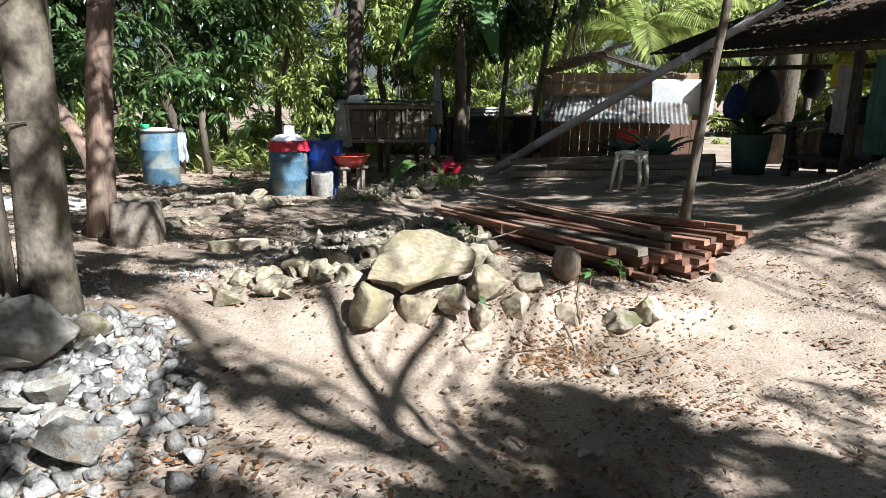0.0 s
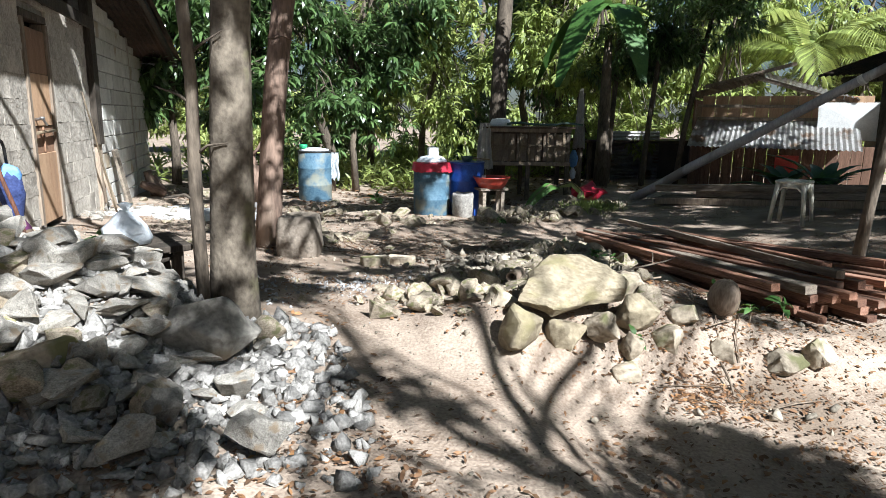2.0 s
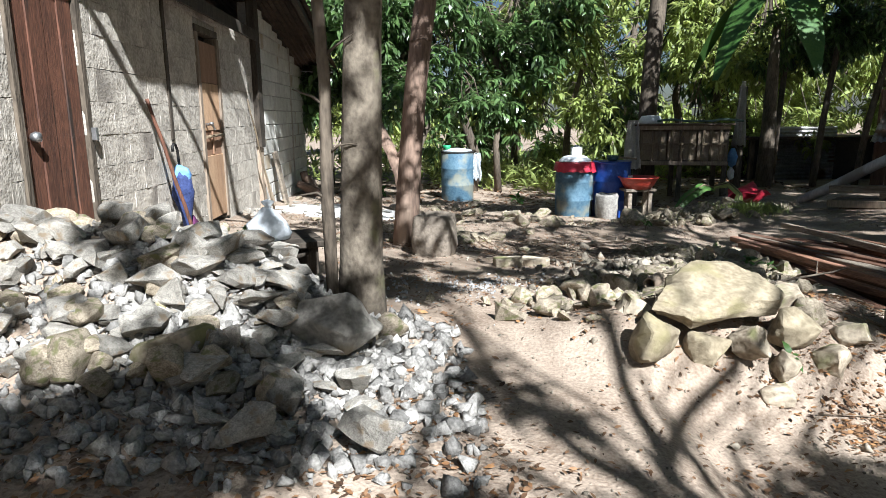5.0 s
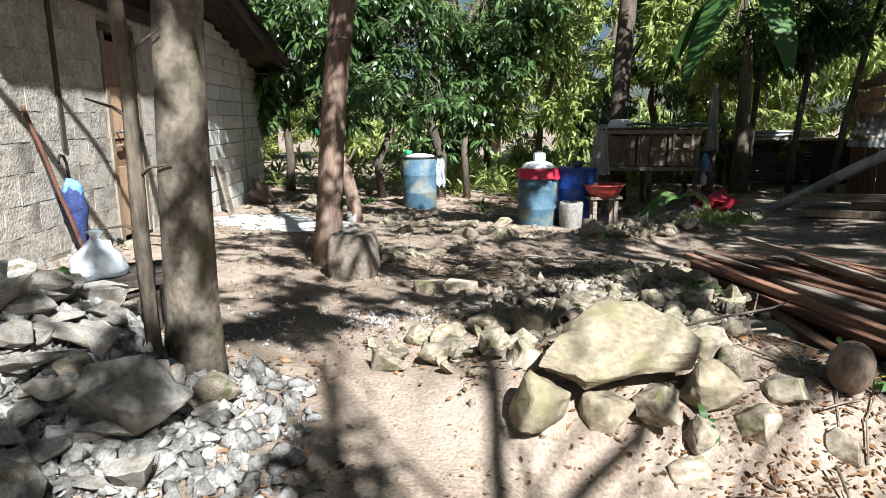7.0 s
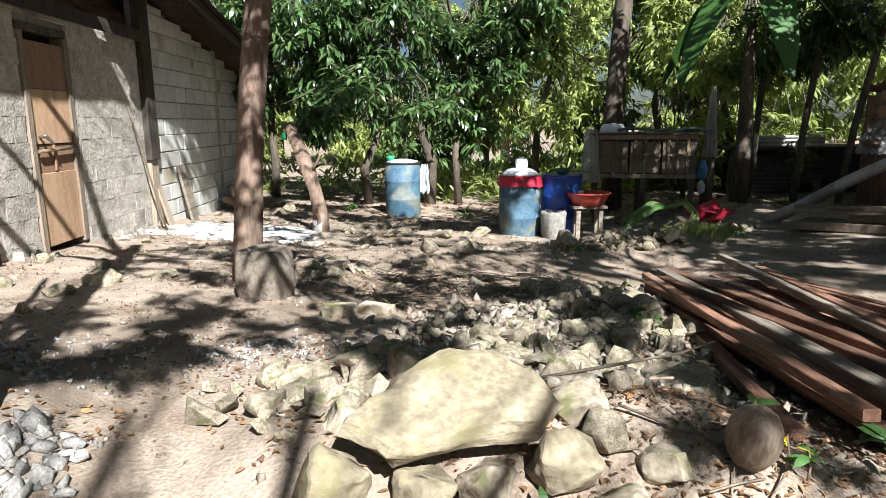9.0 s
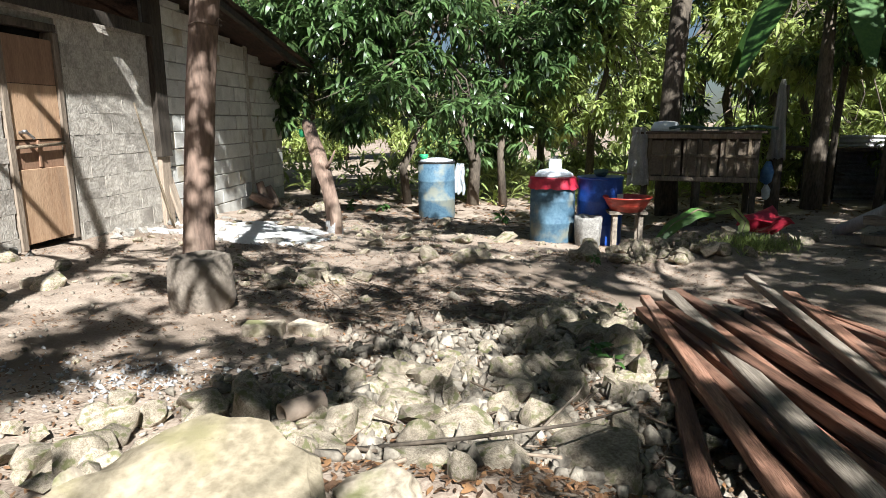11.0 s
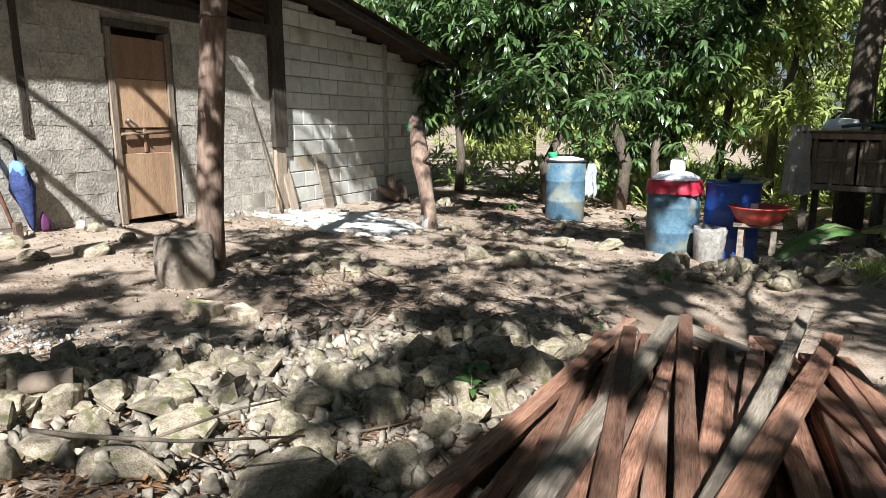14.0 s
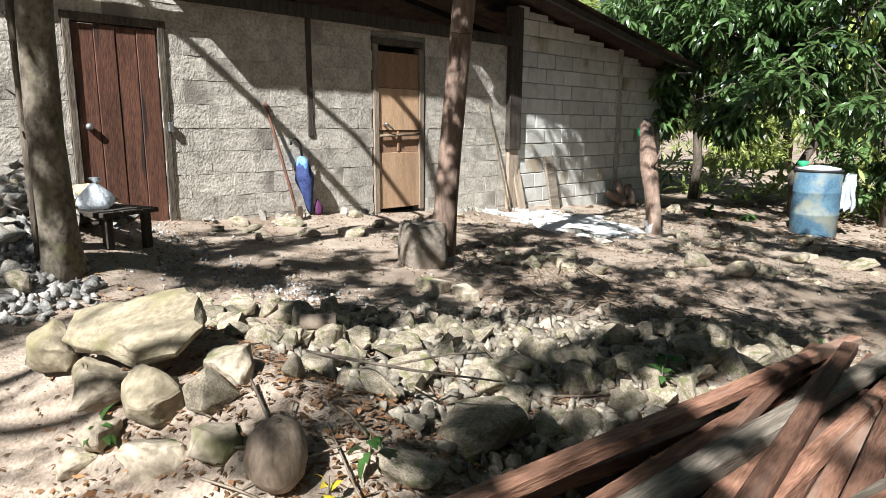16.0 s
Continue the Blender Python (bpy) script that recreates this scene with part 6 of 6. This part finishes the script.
sp = []
while len(sp) < 5200:
    x, y = rs.gauss(-0.2, 0.5), rs.gauss(3.65, 0.42)
    if -1.7 < x < 0.7 and 2.85 < y < 4.7 and not (x > -0.75 and y > 4.22):
        sp.append((x, y, 0.014 + 0.085 * rs.random() ** 2.2))
scatter("crushed_rubble", "pale crushed concrete strewn round the heap", "rubble", "grit", sp, CHIPS, 1)
sp = [(rs.gauss(-0.2, 0.5), rs.gauss(4.9, 0.25), 0.01 + 0.03 * rs.random() ** 2) for _ in range(500)]
sp += [(rs.gauss(1.0, 0.28), rs.gauss(5.15, 0.18), 0.008 + 0.03 * rs.random() ** 2) for _ in range(420)]
scatter("ash_lumps", "grey ash and charred lumps on the earth", "ash", "ash", sp, CHIPS[:6], 2)
sp = [(rs.uniform(-1.3, 3.4), 4.3 + 8 * rs.random() ** 0.8, 0.008 + 0.03 * rs.random() ** 3) for _ in range(5000)]
sp += [(rs.gauss(2.5, 0.45), rs.gauss(5.2, 0.75), 0.03 + 0.075 * rs.random() ** 2) for _ in range(2200)]
sp += [(rs.uniform(-0.8, 5.5), rs.uniform(1.3, 4.2), 0.004 + 0.014 * rs.random() ** 3) for _ in range(7000)]
sp = [q for q in sp if not (1.3 < q[0] < 3.4 and 3.4 < q[1] < 4.35 and q[2] > 0.02)]
scatter("pebbles", "small pebbles and clods on the dry earth", "pebbles", "stone_bits", sp, GREY_STONE[:6], 3)
sp = [(rs.gauss(7.3, 0.7), rs.gauss(4.2, 0.5), 0.01 + 0.02 * rs.random()) for _ in range(1500)]
scatter("gravel_heap", "heap of dark sandy gravel beside the shed", "gravel", "gravel", sp, GREY_STONE[:6], 4)


# ---- leaf litter and twigs ----
def litter(name, label, mat, spots, size, seed, width=0.34):
    rng = np.random.default_rng(seed)
    n = len(spots)
    c = np.array([(x, y, gz(x, y) + 0.008) for x, y in spots])
    a = rng.uniform(0, 6.28, n)
    lean = rng.normal(0, 0.35, n)
    d = np.stack([np.cos(a), np.sin(a), np.sin(lean) * 0.5], 1)
    s = np.stack([-np.sin(a), np.cos(a), rng.normal(0, 0.3, n)], 1)
    L = (size * rng.uniform(0.5, 1.3, n))[:, None]
    curl = np.zeros((n, 3))
    curl[:, 2] = rng.uniform(0.0, 0.35, n)
    v = np.stack([c - d * L * 0.5, c - d * L * 0.1 + s * L * width * 0.5 + curl * L * 0.6, c + d * L * 0.25 + s * L * width * 0.4 + curl * L * 0.5, c + d * L * 0.5 + curl * L * 0.5, c + d * L * 0.25 - s * L * width * 0.4 + curl * L * 0.5, c - d * L * 0.1 - s * L * width * 0.5 + curl * L * 0.6], 1).reshape(-1, 3)
    k = np.arange(n)[:, None] * 6
    t = np.concatenate([k + [0, 1, 5], k + [1, 2, 5], k + [2, 4, 5], k + [2, 3, 4]], 1).reshape(-1, 3)
    return solid(name, from_arrays(name, v, t, mat), None, label, "leaf litter", kind="stuff")


sp = []
while len(sp) < 26000:
    x, y = rs.uniform(-1.5, 7.0), rs.uniform(0.8, 12.5)
    if y < 4.2 and rs.random() < 0.72:
        continue
    if noise.noise(Vector((x * 0.9, y * 0.9, 3))) + 0.6 * noise.noise(Vector((x * 2.6, y * 2.6, 8))) + 0.25 * rs.random() > 0.12:
        sp.append((x, y))
sp += [(rs.gauss(2.4, 0.5), rs.gauss(4.5, 0.5)) for _ in range(900)]
sp += [(rs.gauss(1.7, 0.8), rs.gauss(7.2, 0.7)) for _ in range(3200)]
sp += [(rs.gauss(2.4, 0.16), rs.gauss(3.5, 0.07)) for _ in range(260)]
for cx, cy in ((1.0, 2.6), (1.9, 2.5), (2.8, 2.9), (0.5, 3.0), (3.6, 2.6), (2.3, 2.0)):
    sp += [(rs.gauss(cx, 0.28), rs.gauss(cy, 0.14)) for _ in range(220)]
litter("leaf_litter", "dry brown fallen leaves on the yard", "litter", sp, 0.027, 5)
sp = [(rs.gauss(2.55, 0.42), rs.gauss(4.7, 0.6)) for _ in range(3000)] 
fg = []
while len(fg) < 5200:
    x, y = rs.uniform(-0.9, 5.5), rs.uniform(1.8, 4.4)
    if noise.noise(Vector((x * 1.3, y * 1.3, 5))) + 0.7 * noise.noise(Vector((x * 3.6, y * 3.6, 1))) + 0.35 * rs.random() > 0.2:
        fg.append((x, y))
litter("path_litter", "fallen brown leaves on the trodden path", "litter", fg[:3600], 0.034, 25, 0.42)
litter("tan_litter", "curled tan and orange leaves on the trodden path", "litter_tan", fg[4200:] + [(rs.gauss(2.6, 0.5), rs.gauss(4.6, 0.6)) for _ in range(900)] + [(rs.gauss(2.35, 0.15), rs.gauss(3.5, 0.07)) for _ in range(160)], 0.033, 26, 0.42)
litter("stone_litter", "curled orange-brown leaves caught among the stones", "litter", sp, 0.032, 15)
sp = [(rs.uniform(-1.0, 8), 12 + 4 * rs.random()) for _ in range(1500)]
litter("thicket_litter", "drifts of dead leaves under the thicket", "litter", sp, 0.13, 6)

bmt = bmesh.new()
for k in range(330):
    if k < 150:
        x, y = rs.gauss(1.9, 0.8), rs.gauss(7.1, 0.45)
    elif k < 240:
        x, y = rs.gauss(2.6, 0.5), rs.gauss(5.0, 0.7)
    else:
        x, y = rs.uniform(0.5, 4.5), rs.uniform(11.8, 13.4)
    a, L = rs.uniform(0, 6.28), rs.uniform(0.08, 0.4) * (2 if k >= 240 else 1)
    p = [(x + math.cos(a) * L * t + rs.gauss(0, 0.01), y + math.sin(a) * L * t + rs.gauss(0, 0.01)) for t in (-0.5, 0, 0.5)]
    lift = rs.uniform(0, 0.06)
    tube([(q[0], q[1], gz(*q) + 0.012 + lift * j * 0.5) for j, q in enumerate(p)], [rs.uniform(0.002, 0.006)] * 3, 4, bm=bmt)
solid("twig_litter", bmt, "twig", "dry twigs strewn over the yard", "twigs", kind="stuff")
br = thing("dead_branch", "dead dry branch lying across the stones", "branch", Matrix.Translation((2.55, 4.35, 0.24)))
part("stem", tube([(-0.45, 0.1, -0.05), (-0.1, 0.05, 0.03), (0.2, 0.12, 0.05), (0.42, 0.32, 0.02)], [0.008, 0.007, 0.005, 0.003], 6), "bark_dark", br)
part("side_twig", tube([(0.1, 0.1, 0.04), (0.22, 0.28, 0.07), (0.26, 0.42, 0.05)], [0.005, 0.004, 0.002], 5), "bark_dark", br)


def sprout(x, y, n, L, seed, mat="banana", label="small green seedling among the stones"):
    ob = thing("seedling", label, "plant", Matrix.Translation((x, y, gz(x, y))), "seedlings")
    rng = np.random.default_rng(seed)
    part("stem", tube([(0, 0, 0), (0.005, 0, 0.06), (0, 0.01, 0.12)], [0.005, 0.004, 0.002], 5), "twig", ob)
    v, t = leaf_arrays(np.array([[0, 0, 0.1], [0, 0.005, 0.07]]), np.zeros((2, 3)), rng, n, L, 0.42, -0.2)
    part("leaves", from_arrays("leaves", v, t, mat), None, ob)
    return ob


for i, (x, y, n, L) in enumerate(((2.98, 5.75, 6, 0.10), (3.05, 5.6, 5, 0.09), (3.3, 6.85, 5, 0.07), (2.98, 3.98, 5, 0.09), (2.9, 4.18, 5, 0.08), (2.08, 3.72, 5, 0.08), (3.38, 4.15, 5, 0.12), (0.5, 13.3, 8, 0.2), (0.0, 13.0, 8, 0.2), (2.5, 12.9, 8, 0.2), (3.4, 8.9, 6, 0.12))):
    sprout(x, y, n, L * 0.75, i)
sprout(2.93, 4.02, 2, 0.06, 33, "yellow", "seedling with a yellow dying leaf")

# torn banana leaves hanging over the stone heap, and a tuft of grass
def leaf_blade(points, width, seed):
    """A broad torn blade along the points, folded at its rib."""
    bm = bmesh.new()
    pts = [Vector(p) for p in points]
    n = 14
    rows = []
    for j in range(n + 1):
        t = j / n * (len(pts) - 1)
        k = min(int(t), len(pts) - 2)
        c = pts[k].lerp(pts[k + 1], t - k)
        d = (pts[k + 1] - pts[k]).normalized()
        s = d.cross(Vector((0.2, -0.6, 0.8))).normalized()
        w = width * math.sin(math.pi * (0.1 + 0.86 * j / n)) ** 0.7 * (1 - 0.3 * abs(noise.noise(Vector((j * 1.9, seed, 0)))))
        up = Vector((0, 0, w * 0.3))
        rows.append([bm.verts.new(c - s * w - up), bm.verts.new(c - s * w * 0.5 - up * 0.2), bm.verts.new(c), bm.verts.new(c + s * w * 0.5 - up * 0.2), bm.verts.new(c + s * w - up)])
    for p, q in zip(rows, rows[1:]):
        for k in range(4):
            bm.faces.new((p[k], p[k + 1], q[k + 1], q[k])).smooth = True
    return bm


BLADES = ((((4.95, 10.35, 0.08), (4.72, 10.2, 0.14), (4.42, 10.05, 0.0), (4.16, 9.92, -0.24)), 0.085, "banana", "pale torn banana leaf draped over the stones"),
          (((4.95, 10.35, 0.10), (5.12, 10.25, 0.16), (5.22, 10.1, 0.02), (5.08, 9.98, -0.30)), 0.075, "leaf_light", "drooping yellow-green leaf tip on the heap"))
for i, (path, w, mat, lab) in enumerate(BLADES):
    x, y = path[-1][:2]
    ob = thing("banana_leaf", lab, "leaf", Matrix.Translation((x, y, gz(x, y))), "fallen leaves on the heap")
    local = [(p[0] - x, p[1] - y, p[2] - gz(x, y)) for p in path]
    part("blade", leaf_blade(local, w, i), mat, ob)
    part("rib", tube([(p[0], p[1], p[2] + 0.004) for p in local], [0.012, 0.010, 0.006, 0.003], 6), "bamboo", ob)
rng = np.random.default_rng(4)
c = np.array([(x, y, gz(x, y)) for x, y in zip(rng.normal(5.12, 0.2, 260), rng.normal(9.6, 0.14, 260))])
v, t = leaf_arrays(c, np.zeros((260, 3)), rng, 5, 0.13, 0.05, 0.0, 0.9)
solid("grass_tuft", from_arrays("grass_tuft", v, t, "leaf_light"), None, "thin tuft of pale grass beside the stone heap", "grass", kind="stuff")

# banana plant
bp = thing("banana_plant", "banana plant with broad torn drooping leaves", "plant", Matrix.Translation((7.25, 13.1, gz(7.25, 13.1))))
part("stem", tube([(0, 0, -0.05), (0.02, 0, 1.0), (0.0, 0, 2.2), (0, 0, 3.0)], [0.16, 0.13, 0.1, 0.07], 12, 0.1, 2), "bark_dark", bp)


def banana_leaf(az, rise, L, w, seed):
    bm = bmesh.new()
    rows = []
    d = Vector((math.cos(az), math.sin(az), 0))
    s = Vector((-math.sin(az), math.cos(az), 0))
    for j in range(13):
        t = j / 12
        c = d * L * (t * 0.85) + Vector((0, 0, 3.5 + rise * t - (rise + L * 0.75) * t * t))
        ww = w * math.sin(math.pi * min(max(t * 0.93 + 0.05, 0.02), 0.98)) ** 0.6
        tear = 1 - 0.3 * abs(noise.noise(Vector((j * 1.7, seed, 0))))
        rows.append([bm.verts.new(c - s * ww * tear + Vector((0, 0, -0.15 * ww))), bm.verts.new(c), bm.verts.new(c + s * ww * tear + Vector((0, 0, -0.15 * ww)))])
    for p, q in zip(rows, rows[1:]):
        for k in range(2):
            bm.faces.new((p[k], p[k + 1], q[k + 1], q[k])).smooth = True
    return bm


for k, (az, rise, L, w) in enumerate(((-1.7, 0.7, 2.0, 0.28), (-0.6, 0.8, 2.0, 0.27), (0.6, 1.0, 1.9, 0.26), (2.2, 0.9, 1.9, 0.26), (-2.6, 0.8, 2.1, 0.28), (3.6, 1.2, 1.8, 0.24))):
    part("leaf", banana_leaf(az, rise, L, w, k), "banana", bp)

# coconut palm beyond the hut
cp2 = thing("coconut_palm", "sunlit coconut palm crown beyond the hut", "palm", Matrix.Translation((15.0, 16.0, -0.3)))
part("trunk", tube([(0, 0, 0), (0.1, 0, 1.5), (0.05, 0, 3.2)], [0.17, 0.14, 0.12], 10), "bark", cp2)
for k in range(14):
    az, el = k * 0.45, 0.5 + 0.5 * (k % 3) / 2
    bm = bmesh.new()
    pts = [Vector((math.cos(az) * 3.0 * t, math.sin(az) * 3.0 * t, 3.2 + 3.0 * el * t - 2.2 * t * t)) for t in np.linspace(0, 1, 14)]
    s = Vector((-math.sin(az), math.cos(az), 0))
    for j in range(1, 13):
        for q in range(3):
            c = pts[j].lerp(pts[j + 1], q / 3)
            for sg in (-1, 1):
                l = 0.55 * math.sin(math.pi * (0.12 + 0.8 * j / 13))
                f = (pts[j + 1] - pts[j]).normalized()
                a = [bm.verts.new(p) for p in (c, c + f * 0.045, c + s * sg * l * 0.7 + f * 0.25 + Vector((0, 0, -0.12)), c + s * sg * l + f * 0.35 + Vector((0, 0, -0.35)))]
                bm.faces.new((a[0], a[1], a[2]))
                bm.faces.new((a[0], a[2], a[3]))
    part("frond", bm, "leaf_light", cp2)


# ---- wall blocks, laid in courses ----
Z0 = 1.24 - 9 * 0.208
BZ, BY = 0.208, 0.416
rb = random.Random(3)
WHITE = []
for k in range(4):
    WHITE.append(bm_mesh("block", rough(box(-0.03, 0.012 + 0.003 * k, -BY / 2 + 0.005, BY / 2 - 0.005, -BZ / 2 + 0.005, BZ / 2 - 0.005, 0.008, 2), 0.006, 9, k), "block"))
GREY = []
for k in range(5):
    bm = box(-0.03, 0.016, -BY / 2 + 0.001, BY / 2 - 0.001, -BZ / 2 + 0.001, BZ / 2 - 0.001)
    bmesh.ops.subdivide_edges(bm, edges=bm.edges[:], cuts=4, use_grid_fill=True)
    GREY.append(bm_mesh("block", rough(rough(bm, 0.005, 9, k), 0.0045, 26, k), "plaster"))


def lay(y0, y1, z0, z1, shapes, course, jitter):
    """One block between y0 and y1 in a course, cut to size by scale."""
    k = shapes[rb.randrange(len(shapes))]
    part("block", k, None, house_wall, m=Matrix.Translation((WX + rb.uniform(-jitter, jitter), (y0 + y1) / 2, (z0 + z1) / 2)) @ Matrix.Diagonal((1, (y1 - y0) / BY, (z1 - z0) / BZ, 1)))


def gaps(y0, y1, zm):
    """What is left of a course between the doors."""
    out = [(y0, y1)]
    for a, b, top in DOORS:
        if zm < top + 0.06:
            out = [q for s, e in out for q in (((s, min(e, a - 0.06)), (max(s, b + 0.06), e)) if s < b and e > a else ((s, e),))]
    return [(s, e) for s, e in out if e - s > 0.05]


for c in range(-1, 18):
    z0 = Z0 + c * BZ
    z1 = z0 + BZ
    if z1 < -0.4:
        continue
    off = 0.5 * (c % 2)
    # rendered part
    if z0 < 2.2 and z1 > -0.1:
        y = 1.2 - off * BY
        while y < 9.92:
            for s, e in gaps(max(y, 1.2), min(y + BY, 9.92), (z0 + z1) / 2):
                lay(s, e, z0, min(z1, 2.2), GREY, c, 0.0015)
            y += BY
    # pale part, stepped under the sloping roof
    y = 10.14 - off * BY
    while y < 14.18:
        s, e = max(y, 10.14), min(y + BY, 14.18)
        for a, b in ((s, min(e, 12.68)), (max(s, 12.82), e)):
            if b - a > 0.04 and z0 < gable_z(b) - 0.03:
                lay(a, b, z0, min(z1, gable_z(b) + 0.03), WHITE, c, 0.003)
        y += BY
part("tie_column", rough(box(WX - 0.01, WX + 0.016, 12.685, 12.815, -0.4, 2.3, 0.005), 0.004, 6), "plaster", house_wall)
# broken plaster at the wall foot
for k in range(40):
    y = rb.uniform(5.5, 10)
    if 7.6 < y < 8.45:
        continue
    x = WX + rb.uniform(0.03, 0.25)
    solid("plaster_lump", rb.choice(ANGULAR), None, "fallen plaster lump at the wall foot", "rubble", Matrix.Translation((x, y, gz(x, y) + 0.01)) @ Euler((k, k, k)).to_matrix().to_4x4() @ Matrix.Scale(rb.uniform(0.04, 0.16), 4), "fallen plaster")
